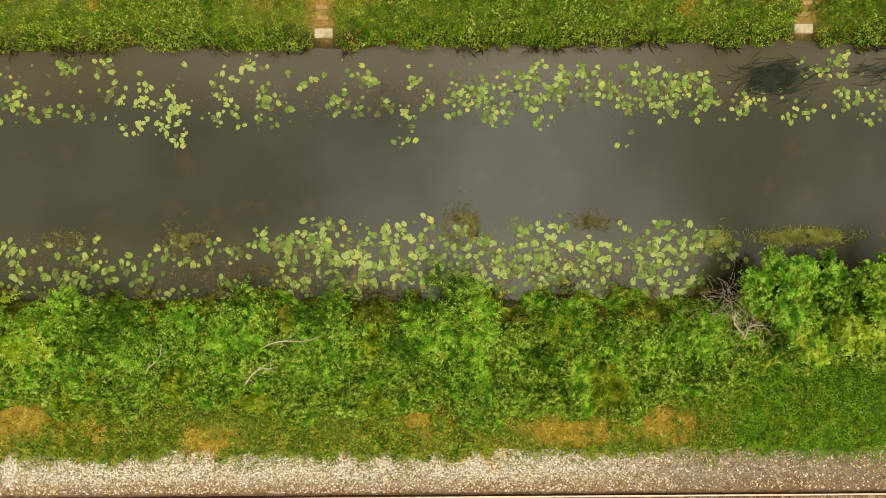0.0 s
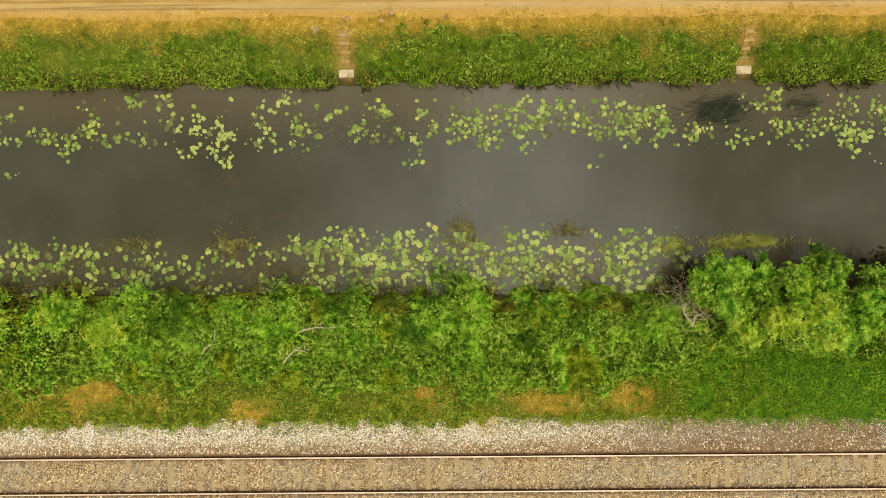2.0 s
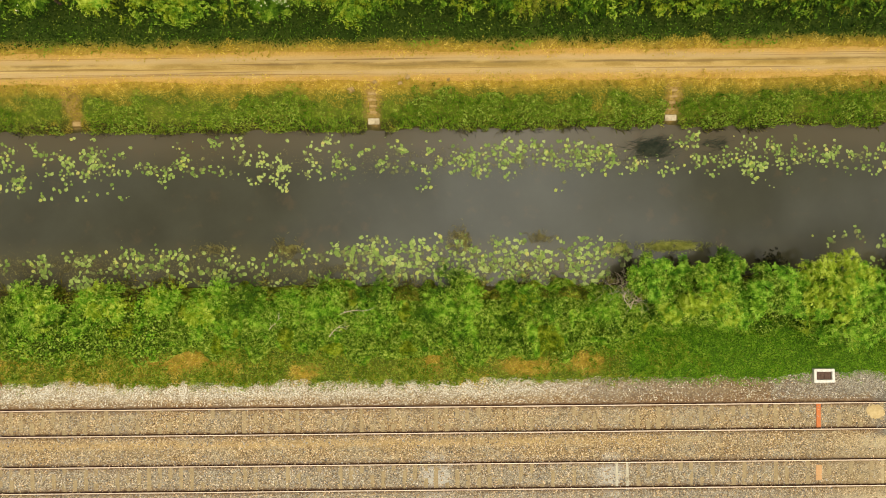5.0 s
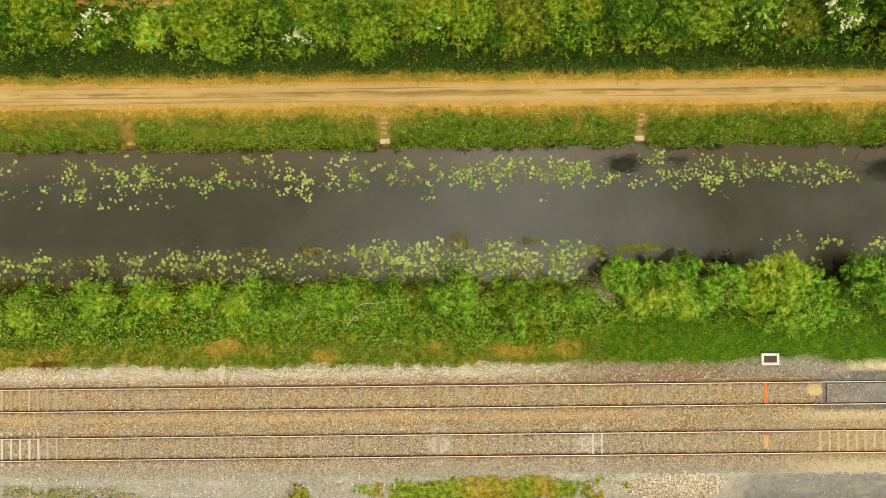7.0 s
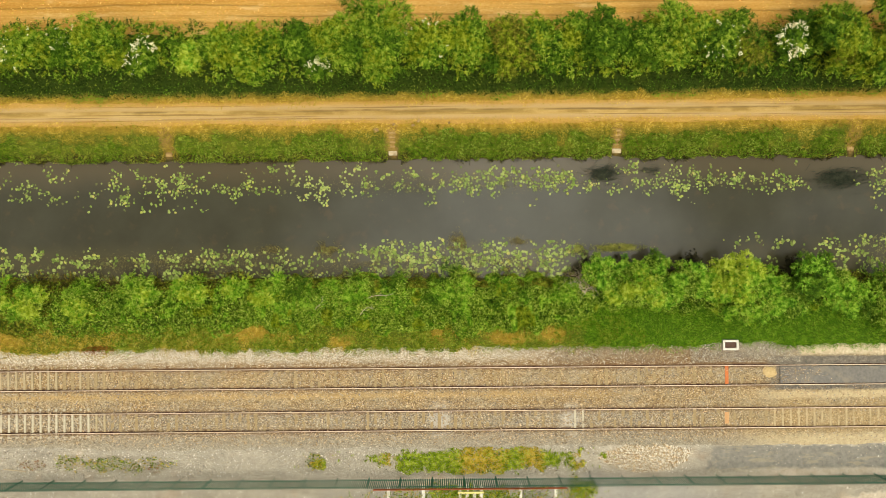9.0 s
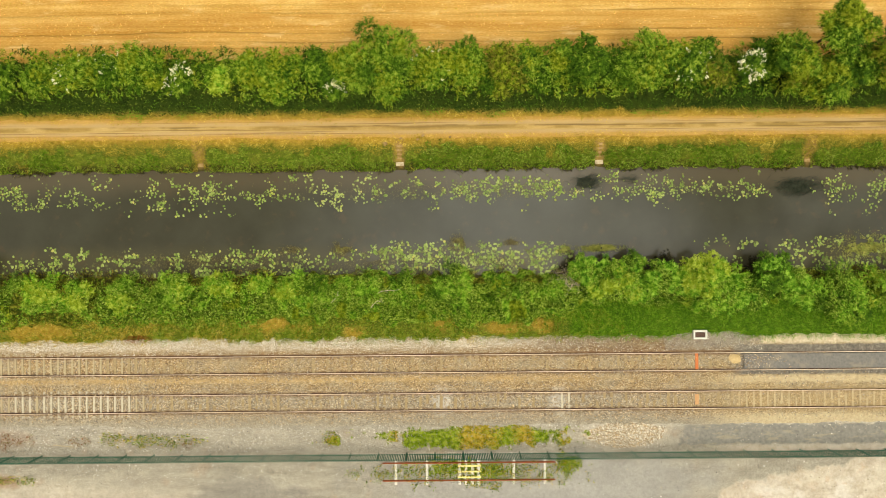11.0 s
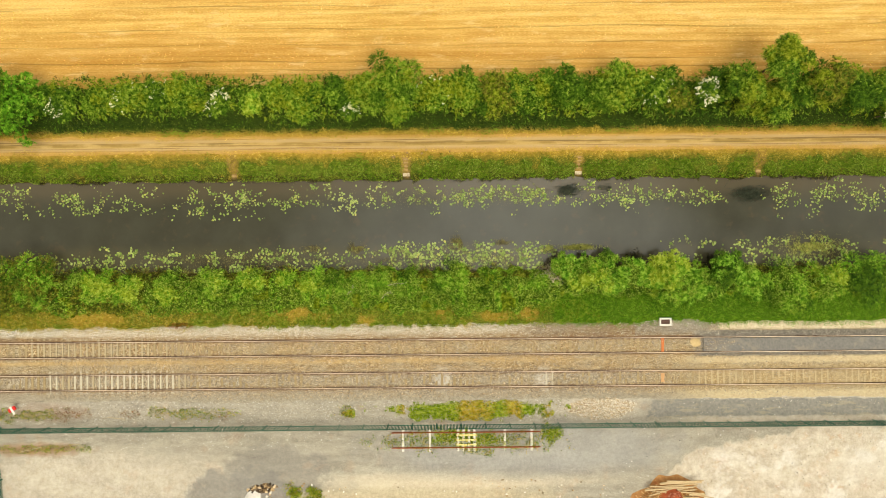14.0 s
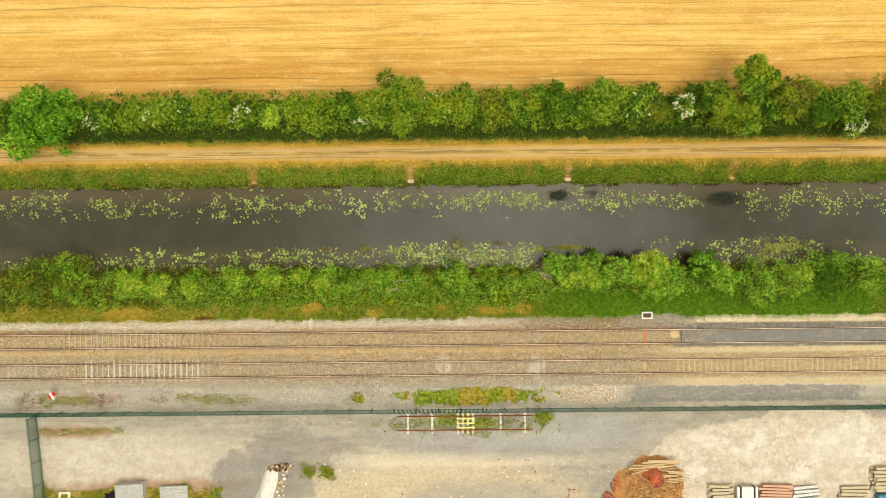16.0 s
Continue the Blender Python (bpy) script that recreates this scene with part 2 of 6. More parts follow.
def make_ballast():
    m = Mat("railway_ballast")
    cell, dist = m.cells(19)
    big, dist2 = m.cells(30)
    warm = m.ramp(cell, (0.0, rgb(88, 68, 44)), (0.4, rgb(156, 127, 86)), (0.8, rgb(200, 170, 120)), (1.0, rgb(252, 232, 192)))
    grey = m.ramp(big, (0.0, rgb(76, 68, 54)), (0.5, rgb(150, 136, 108)), (1.0, rgb(234, 220, 190)))
    c = m.mix(warm, grey, m.op("MULTIPLY", m.step(m.noise(0.35, 5), 0.4, 0.62), 0.6))
    white = m.ramp(cell, (0.0, rgb(104, 90, 68)), (0.5, rgb(200, 184, 152)), (1.0, rgb(255, 250, 236)))
    c = m.mix(c, white, m.op("MULTIPLY", m.band(-9.3, -7.2, 0.35, 0.5, 0.5), m.band(-70, 12, 8, 6, 0.3, 0, 0)))
    gravel = m.ramp(big, (0.0, rgb(112, 104, 90)), (0.6, rgb(168, 156, 134)), (1.0, rgb(220, 208, 184)))
    cool = m.ramp(cell, (0.0, rgb(92, 84, 72)), (0.45, rgb(150, 139, 119)), (0.85, rgb(190, 178, 156)), (1.0, rgb(240, 230, 208)))
    c = m.mix(c, cool, m.op("MULTIPLY", m.op("MULTIPLY", m.band(-17.5, -13.5, 0.4, 0.5, 0.5, 7), m.op("SUBTRACT", 1.0, m.step(m.s.outputs[0], 18, 30))), 0.65))
    c = m.mix(c, cool, m.op("MULTIPLY", m.blob(25.5, -8.6, 4.5, 1.0, 0.4, 0.5, 0.6, 17), 0.85))
    for x, w in ((10.5, 0.8), (-0.9, 0.9)):
        c = m.mix(c, rgb(226, 220, 206), m.op("MULTIPLY", m.blob(x, -14.5, w, 1.35, 0.5, 0.6, 1.5), 0.5))
    # rust and brake dust along the rails; the narrow dark line paints their shadow
    for y in (-9.98, -11.68, -13.71, -15.39):
        c = m.mix(c, rgb(126, 88, 54), m.op("MULTIPLY", m.band(y - 0.24, y + 0.24, 0.18, 0.2, 1.0, y), 0.55))
        c = m.mix(c, rgb(80, 54, 36), m.op("MULTIPLY", m.band(y - 0.15, y + 0.15, 0.06, 0.08, 2.0, y), 0.6))
    c = m.mix(c, rgb(106, 78, 60), m.op("MULTIPLY", m.blob(16, -8.9, 9, 0.95, 0.4, 0.5), 0.55))
    c = m.mix(c, rgb(200, 166, 108), m.op("MULTIPLY", m.band(-12.55, -12.1, 0.2, 0.25, 0.8), m.op("MULTIPLY", m.band(-70, 14, 10, 4, 0.3, 0, 0), 0.65)))
    c = m.mix(c, gravel, m.band(-19, -16.2, 0.7, 0.6, 0.5))
    c = m.mix(c, rgb(196, 170, 122), m.op("MULTIPLY", m.band(-15.9, -13.1, 0.3, 0.3), m.op("MULTIPLY", m.step(m.s.outputs[0], 20, 32), 0.45)))
    c = m.mix(c, rgb(120, 84, 54), m.op("MULTIPLY", m.band(-9.95, -9.4, 0.2, 0.25, 0.8, 3), 0.45))
    tar = m.ramp(m.noise(5, 7), (0.3, rgb(112, 106, 97)), (0.7, rgb(136, 128, 115)))
    c = m.mix(c, tar, m.op("MULTIPLY", m.band(-12.15, -9.2, 0.12, 0.2, 0.7, 5), m.band(28.0, 300, 0.7, 1.0, 0.8, 2, 0)))
    c = m.mix(c, m.ramp(m.noise(5, 7), (0.3, rgb(212, 190, 150)), (0.7, rgb(238, 222, 188))), m.op("MULTIPLY", m.band(-9.1, -7.0, 0.15, 0.3, 0.7, 6), m.band(30.4, 300, 0.4, 0.8, 0.8, 3, 0)))
    cream = m.op("MAXIMUM", m.band(-12.95, -12.2, 0.2, 0.25, 0.6), m.band(-17.5, -16.0, 0.3, 0.4, 0.6))
    c = m.mix(c, rgb(218, 196, 152), m.op("MULTIPLY", cream, m.op("MULTIPLY", m.step(m.s.outputs[0], 23, 31), 0.8)))
    c = m.mix(c, m.ramp(m.noise(5.0, 4, rough=0.75), (0.36, rgb(70, 56, 38)), (0.5, rgb(150, 128, 90)), (0.66, rgb(240, 222, 182))), 0.12, "MIX")
    c = m.mix(c, m.ramp(m.noise(3.4, 8, rough=0.8, off=9), (0.36, (0.12, 0.11, 0.1, 1)), (0.64, (0.92, 0.9, 0.86, 1))), 0.32, "OVERLAY")
    return m.done(c, 0.9, m.op("ADD", dist, dist2), 0.05)


def make_yard():
    m = Mat("gravel_and_hardcore")
    cell, dist = m.cells(26)
    a = m.ramp(m.noise(0.5, 7), (0.3, rgb(132, 124, 108)), (0.55, rgb(154, 145, 125)), (0.75, rgb(178, 166, 142)))
    gr = m.ramp(cell, (0.0, rgb(112, 104, 94)), (0.6, rgb(176, 164, 146)), (1.0, rgb(226, 216, 196)))
    c = m.mix(a, gr, m.op("MULTIPLY", m.band(-19.6, -15, 0.4, 0.5), 0.6))
    c = m.mix(c, gr, 0.1)
    st = m.ramp(m.noise(1.1, 9, (0.25, 1.6, 1), 21, 0.7), (0.35, rgb(120, 112, 96)), (0.65, rgb(196, 186, 164)))
    c = m.mix(c, st, 0.4)
    fg = m.ramp(m.noise(11, 6, rough=0.75), (0.36, rgb(104, 94, 78)), (0.64, rgb(232, 220, 196)))
    c = m.mix(c, fg, 0.2)
    tar = m.ramp(m.noise(3, 8), (0.3, rgb(130, 125, 114)), (0.7, rgb(158, 151, 137)))
    # pale sandy hardcore
    sand = m.ramp(m.noise(0.8, 10, rough=0.7), (0.25, rgb(180, 160, 132)), (0.45, rgb(204, 188, 162)), (0.7, rgb(230, 218, 196)))
    c = m.mix(c, sand, m.blob(45, -29.5, 22, 9.4, 0.03, 0.24, 0.4))
    bay = m.blob(45, -29.5, 21, 9.0, 0.1, 0.2, 0.4)
    c = m.mix(c, rgb(178, 160, 136), m.op("MULTIPLY", bay, m.op("MULTIPLY", m.step(m.noise(0.45, 9, off=61, rough=0.7), 0.5, 0.62), 0.6)))
    c = m.mix(c, rgb(238, 230, 216), m.op("MULTIPLY", bay, m.op("MULTIPLY", m.step(m.noise(0.38, 8, off=67, rough=0.65), 0.52, 0.64), 0.6)))
    c = m.mix(c, rgb(206, 170, 130), m.op("MULTIPLY", bay, m.op("MULTIPLY", m.step(m.noise(0.7, 8, off=71, rough=0.7), 0.55, 0.66), 0.5)))
    c = m.mix(c, sand, m.op("MULTIPLY", m.blob(-42, -26, 17, 3.6, 0.5, 0.5, 0.25), 0.7))
    c = m.mix(c, m.ramp(m.noise(3, 7), (0.3, rgb(188, 168, 132)), (0.7, rgb(212, 194, 156))), m.op("MULTIPLY", m.blob(-2, -31, 18, 5.2, 0.25, 0.3, 0.3), 0.9))
    c = m.mix(c, rgb(224, 208, 178), m.op("MULTIPLY", m.blob(0, -26.0, 17, 0.9, 0.5, 0.5, 0.3), 0.6))
    c = m.mix(c, sand, m.op("MULTIPLY", m.blob(17.0, -17.6, 4.0, 1.9, 0.5, 0.5, 0.5), 0.6))
    c = m.mix(c, sand, m.op("MULTIPLY", m.band(-17.2, -16.2, 0.3, 0.4, 0.5), m.op("MULTIPLY", m.step(m.s.outputs[0], 26, 34), 0.7)))
    c = m.mix(c, m.ramp(m.noise(4, 6), (0.3, rgb(120, 104, 40)), (0.7, rgb(172, 144, 78))), m.op("MULTIPLY", m.blob(-40, -31, 12, 1.8, 0.4, 0.5, 0.5), 0.85))
    c = m.mix(c, rgb(126, 120, 112), m.op("MULTIPLY", m.blob(-20, -25.0, 6, 3.0, 0.2, 0.8, 0.4), 0.55))
    c = m.mix(c, rgb(150, 145, 135), m.op("MULTIPLY", m.blob(8, -24.4, 14, 1.5, 0.5, 0.5, 0.3), 0.6))
    c = m.mix(c, rgb(150, 92, 50), m.op("MULTIPLY", m.blob(-46, -17.9, 4.4, 1.0, 0.6, 1.0, 0.8), 0.28))
    c = m.mix(c, rgb(160, 110, 60), m.op("MULTIPLY", m.blob(-47, -22.1, 5, 0.7, 0.5, 0.6, 0.8), 0.7))
    c = m.mix(c, fg, 0.16)
    c = m.mix(c, rgb(206, 200, 188), m.op("MULTIPLY", m.blob(12.8, -23.4, 1.2, 1.1, 0.8, 0.9, 0.8), 0.4))
    c = m.mix(c, rgb(216, 204, 182), m.op("MULTIPLY", m.blob(47.5, -25.0, 3.5, 1.8, 0.6, 0.6, 0.6), 0.45))
    c = m.mix(c, rgb(190, 140, 96), m.op("MULTIPLY", m.step(m.noise(0.45, 7, off=12), 0.56, 0.7), 0.15))
    c = m.mix(c, rgb(96, 84, 66), m.op("MULTIPLY", m.step(m.noise(3.2, 5, off=14), 0.7, 0.76), 0.6))
    c = m.mix(c, rgb(150, 96, 40), m.op("MULTIPLY", m.blob(-36, -29.0, 13, 0.8, 0.6, 0.7, 0.8), 0.5))
    c = m.mix(c, rgb(164, 159, 149), m.op("MULTIPLY", m.blob(9, -22.3, 17, 2.6, 0.35, 0.5, 0.35, 41), 0.75))
    c = m.mix(c, rgb(138, 132, 122), m.op("MULTIPLY", m.blob(-23.5, -29.0, 6.0, 4.6, 0.1, 0.7, 0.5, 43), 0.7))
    c = m.mix(c, rgb(158, 150, 136), m.op("MULTIPLY", m.blob(4, -32, 11, 3.4, 0.25, 0.35, 0.4, 45), 0.6))
    c = m.mix(c, rgb(128, 108, 80), m.op("MULTIPLY", m.step(m.noise(2.1, 9, off=51, rough=0.75), 0.6, 0.72), 0.3))
    c = m.mix(c, rgb(236, 226, 208), m.op("MULTIPLY", m.step(m.noise(1.3, 9, off=57, rough=0.75), 0.6, 0.72), 0.4))
    mot = m.ramp(m.noise(3.2, 10, rough=0.8, off=31), (0.36, (0.12, 0.12, 0.12, 1)), (0.64, (0.92, 0.9, 0.86, 1)))
    c = m.mix(c, mot, 0.2, "OVERLAY")
    c = m.mix(c, m.ramp(m.noise(0.5, 6, (0.35, 1, 1), 33), (0.36, (0.25, 0.25, 0.25, 1)), (0.64, (0.8, 0.8, 0.78, 1))), 0.14, "OVERLAY")
    c = m.mix(c, tar, m.op("MULTIPLY", m.band(-19.1, -17.0, 0.12, 0.6, 0.8, 9), m.band(22.5, 51, 0.3, 3.0, 0.8, 4, 0)))
    c = m.mix(c, rgb(196, 178, 140), m.op("MULTIPLY", m.band(-19.4, -16.6, 0.2, 0.3, 0.8, 19), m.op("MULTIPLY", m.step(m.s.outputs[0], 20, 27), m.op("MULTIPLY", m.step(m.noise(1.0, 9, (0.35, 1.6, 1), 23, 0.72), 0.53, 0.6), 0.35))))
    c = m.mix(c, sand, m.op("MULTIPLY", m.band(-19.6, -19.0, 0.15, 0.4, 0.9, 11), m.op("MULTIPLY", m.step(m.s.outputs[0], 24, 30), 0.7)))
    return m.done(c, 0.95, m.op("ADD", dist, m.noise(6, 6)), 0.05)


def grainy(name, c1, c2, scale=6, rough=0.85, depth=0.01, metal=0.0, c3=None):
    m = Mat(name)
    a = m.ramp(m.noise(scale, 7), (0.3, c1), (0.7, c2))
    if c3:
        a = m.mix(a, c3, m.step(m.noise(scale * 0.3, 6, off=3), 0.52, 0.68))
    a = m.mix(a, m.ramp(m.noise(scale * 6, 4), (0.3, c1), (0.7, c2)), 0.3)
    return m.done(a, rough, m.noise(scale * 4, 5), depth, metal)


M_GROUND, M_FIELD, M_PATH, M_WATER = make_ground(), make_field(), make_towpath(), make_water()
M_BALLAST, M_YARD = make_ballast(), make_yard()
M_RAILHEAD = grainy("worn_rail_head", rgb(188, 162, 134), rgb(222, 198, 170), 3, 0.5, 0.001, 0.1)
M_RUST = grainy("rusty_rail_steel", rgb(52, 34, 22), rgb(86, 56, 36), 7, 0.8, 0.003)
M_SLEEPER = grainy("dusty_concrete_sleeper", rgb(136, 116, 82), rgb(174, 152, 112), 14, 0.9, 0.008, c3=rgb(130, 108, 76))
M_SLEEPER_W = grainy("clean_concrete_sleeper", rgb(172, 160, 132), rgb(202, 190, 164), 5, 0.85, 0.004)
M_SLEEPER_P = grainy("pale_concrete_sleeper", rgb(156, 138, 104), rgb(182, 164, 128), 5, 0.85, 0.004)
M_ORANGE = grainy("orange_marked_sleeper", rgb(186, 102, 54), rgb(206, 126, 74), 6, 0.8, 0.004)
M_ASPHALT = grainy("grey_asphalt", rgb(104, 100, 93), rgb(130, 124, 114), 4, 0.9, 0.006, c3=rgb(140, 130, 112))
M_CONC = grainy("pale_concrete", rgb(196, 188, 170), rgb(228, 222, 206), 5, 0.85, 0.004)
M_TREAD = grainy("earthy_step_stone", rgb(142, 114, 66), rgb(180, 150, 98), 7, 0.95, 0.01, c3=rgb(112, 92, 50))
M_STONE = grainy("weathered_step_stone", rgb(164, 146, 112), rgb(204, 186, 152), 6, 0.9, 0.008, c3=rgb(136, 116, 80))
M_DARKLID = grainy("rusty_brown_cover", rgb(74, 56, 46), rgb(104, 80, 66), 8, 0.8, 0.003)
M_GREENSTEEL = grainy("green_painted_steel", rgb(34, 86, 64), rgb(54, 112, 86), 4, 0.55, 0.001)
M_BARK = grainy("grey_brown_bark", rgb(70, 56, 42), rgb(112, 94, 72), 9, 0.95, 0.02)
M_TWIG = grainy("bleached_dead_wood", rgb(170, 150, 118), rgb(206, 188, 156), 9, 0.9, 0.01)
M_WOOD = grainy("weathered_timber", rgb(170, 140, 98), rgb(214, 190, 146), 8, 0.9, 0.006)
M_WOODRED = grainy("reddish_timber", rgb(178, 134, 106), rgb(206, 164, 134), 8, 0.85, 0.006)
M_WOODGREY = grainy("grey_timber", rgb(160, 144, 112), rgb(200, 184, 150), 8, 0.9, 0.006)
M_WHITE = grainy("white_sheeting", rgb(212, 202, 182), rgb(232, 224, 208), 2, 0.6, 0.01)
M_REDSOIL = grainy("red_brick_earth", rgb(166, 76, 44), rgb(196, 108, 70), 7, 0.95, 0.03)
M_YELLOW = grainy("yellow_painted_timber", rgb(224, 204, 110), rgb(240, 226, 156), 5, 0.7, 0.003)
M_BLACK = grainy("black_plastic", rgb(24, 22, 24), rgb(52, 46, 48), 6, 0.5, 0.005)
M_BLUE = grainy("blue_tarpaulin", rgb(60, 104, 124), rgb(90, 134, 150), 4, 0.6, 0.004)
M_RED = grainy("red_enamel", rgb(196, 40, 34), rgb(216, 60, 50), 5, 0.5, 0.001)
M_STEEL = grainy("galvanised_sheet", rgb(160, 157, 146), rgb(200, 196, 184), 3, 0.5, 0.002, 0.2)

L_BRAMBLE = leaf_mat("bramble_leaves", rgb(44, 64, 8), rgb(90, 120, 24), rgb(138, 164, 44), rgb(190, 200, 90), patch=0.62, drift=4.5)
L_BRIGHT = leaf_mat("fresh_light_leaves", rgb(64, 104, 14), rgb(100, 144, 24), rgb(134, 172, 40), rgb(168, 196, 66), patch=0.9, through=0.22)
L_FRESH = leaf_mat("cool_green_bank_leaves", rgb(58, 98, 14), rgb(94, 142, 26), rgb(130, 172, 42), rgb(166, 198, 70), patch=0.9, through=0.22)
L_YELLOW = leaf_mat("yellow_green_leaves", rgb(82, 100, 8), rgb(122, 138, 18), rgb(170, 176, 48), patch=0.8, through=0.22)
L_TREE = leaf_mat("hedge_tree_leaves", rgb(54, 84, 10), rgb(90, 122, 20), rgb(126, 154, 34), rgb(166, 182, 60), patch=0.88, through=0.22)
L_LIME = leaf_mat("lime_green_leaves", rgb(114, 138, 20), rgb(152, 170, 38), rgb(190, 202, 76), patch=0.9, through=0.22)
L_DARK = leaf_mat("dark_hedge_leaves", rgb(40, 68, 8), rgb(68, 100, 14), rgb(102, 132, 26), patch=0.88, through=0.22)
L_OLIVE = leaf_mat("olive_leaves", rgb(62, 68, 12), rgb(104, 108, 24), rgb(152, 146, 48), patch=0.8, through=0.22)
# near-black leaf for the stand-in shade bushes and the dark waterline stems
L_SHADE_STEM = leaf_mat("dark_shaded_leaves", rgb(28, 26, 14), rgb(44, 42, 22), rgb(66, 62, 34))
L_BLOSSOM = leaf_mat("white_blossom", rgb(204, 198, 142), rgb(232, 226, 174), rgb(248, 244, 208))
L_HERB = leaf_mat("bank_herbs", rgb(50, 82, 8), rgb(90, 124, 16), rgb(138, 160, 38))
L_GRASS = leaf_mat("verge_grass", rgb(84, 104, 14), rgb(124, 142, 30), rgb(172, 178, 62))
L_LUSH = leaf_mat("lush_green_grass", rgb(84, 126, 14), rgb(110, 150, 24), rgb(146, 176, 44))
# dark grass with the hedge's shade put into its colour
L_SHADE = leaf_mat("shade_dark_grass", rgb(28, 46, 6), rgb(44, 66, 10), rgb(72, 90, 18))
L_DRY = leaf_mat("dry_grass", rgb(170, 142, 38), rgb(200, 170, 58), rgb(222, 194, 96), patch=0.85)
L_GOLD = leaf_mat("golden_olive_grass", rgb(126, 116, 28), rgb(164, 144, 44), rgb(194, 168, 64))
L_RUSTY = leaf_mat("rusty_dead_weeds", rgb(94, 50, 14), rgb(136, 78, 28), rgb(168, 108, 52))
L_STRAW = leaf_mat("straw_stalks", rgb(190, 128, 44), rgb(230, 176, 88), rgb(248, 212, 132))
L_PAD = leaf_mat("lily_pad_green", rgb(92, 112, 44), rgb(122, 140, 60), rgb(158, 168, 92), patch=0.3, gloss=0.45, through=0.05)
L_PADYEL = leaf_mat("lily_pad_yellowing", rgb(138, 148, 60), rgb(168, 170, 78), rgb(180, 166, 94), through=0.05)
L_PADDULL = leaf_mat("sunken_lily_pad", rgb(80, 82, 46), rgb(98, 100, 56), rgb(116, 114, 64), through=0.05)
L_WEED = leaf_mat("floating_pondweed", rgb(78, 70, 40), rgb(106, 96, 52), rgb(136, 128, 70), through=0.1)
L_RAFT = leaf_mat("pale_weed_raft", rgb(112, 114, 44), rgb(142, 142, 62), rgb(168, 166, 84), through=0.1)
L_REED = leaf_mat("dark_drowned_reeds", rgb(40, 46, 34), rgb(52, 56, 42), rgb(68, 70, 52), through=0.1)


# ---------------------------------------------------------------- builders
RNG = np.random.default_rng(7)


def vnoise(x, y, scale, seed=0):
    """Smooth value noise 0..1 over arrays."""
    x, y = np.asarray(x, float) * scale + seed * 17.3, np.asarray(y, float) * scale + seed * 31.7
    xi, yi = np.floor(x), np.floor(y)
    fx, fy = x - xi, y - yi
    fx, fy = fx * fx * (3 - 2 * fx), fy * fy * (3 - 2 * fy)

    def h(a, b):
        v = np.sin(a * 127.1 + b * 311.7 + seed * 74.7) * 43758.5453
        return v - np.floor(v)

    return (h(xi, yi) * (1 - fx) + h(xi + 1, yi) * fx) * (1 - fy) + (h(xi, yi + 1) * (1 - fx) + h(xi + 1, yi + 1) * fx) * fy


def fbm(x, y, scale, seed=0):
    return 0.55 * vnoise(x, y, scale, seed) + 0.3 * vnoise(x, y, scale * 2.3, seed + 1) + 0.15 * vnoise(x, y, scale * 5.1, seed + 2)


def raw_mesh(name, verts, faces, mats, smooth=False, index=None):
    """A mesh from arrays: verts (n, 3), faces (m, k)."""
    verts, faces = np.asarray(verts, np.float32), np.asarray(faces, np.int32)
    me = bpy.data.meshes.new(name)
    me.vertices.add(len(verts))
    me.vertices.foreach_set("co", verts.ravel())
    k = faces.shape[1]
    me.loops.add(faces.size)
    me.loops.foreach_set("vertex_index", faces.ravel())
    me.polygons.add(len(faces))
    me.polygons.foreach_set("loop_start", np.arange(0, faces.size, k, dtype=np.int32))
    me.polygons.foreach_set("loop_total", np.full(len(faces), k, np.int32))
    for m in mats if isinstance(mats, (list, tuple)) else [mats]:
        me.materials.append(m)
    if index is not None:
        me.polygons.foreach_set("material_index", np.asarray(index, np.int32))
    me.polygons.foreach_set("use_smooth", np.full(len(faces), smooth, bool))
    me.update(calc_edges=True)
    me.validate()
    return me


def bm_mesh(name, bm, mat, smooth=False):
    me = bpy.data.meshes.new(name)
    for f in bm.faces:
        f.smooth = smooth
    bm.to_mesh(me)
    bm.free()
    me.materials.append(mat)
    return me


def part(name, data, material=None, parent=None, label="", m=None):
    """Links a bmesh or mesh as one object, under a thing or a part."""
    if isinstance(data, bmesh.types.BMesh):
        data = bm_mesh(name, data, material)
    ob = new(name, data)
    if m is not None:
        ob.matrix_basis = m
    if parent is not None:
        ob.parent = parent
    if label:
        ob["label"] = label
    return ob


def thing(name, label, category, x=0, y=0, z=0, group="", rz=0.0, kind=""):
    ob = new(name)
    ob.empty_display_size = 0.2
    ob.matrix_basis = pose(x, y, z, 0, 0, rz)
    return tagged(ob, label, category, group, kind)


def box(bm, x0, x1, y0, y1, z0, z1, bevel=0.0, rz=0.0):
    r = bmesh.ops.create_cube(bm, size=1)
    bmesh.ops.scale(bm, vec=(x1 - x0, y1 - y0, z1 - z0), verts=r["verts"])
    if bevel:
        es = list({e for v in r["verts"] for e in v.link_edges})
        vs = bmesh.ops.bevel(bm, geom=es, offset=bevel, segments=1, affect="EDGES")["verts"]
        vs = list({v for v in vs} | {v for v in r["verts"] if v.is_valid})
    else:
        vs = r["verts"]
    mt = Matrix.Translation(((x0 + x1) / 2, (y0 + y1) / 2, (z0 + z1) / 2)) @ Matrix.Rotation(rz, 4, "Z")
    bmesh.ops.transform(bm, matrix=mt, verts=vs)
    return bm


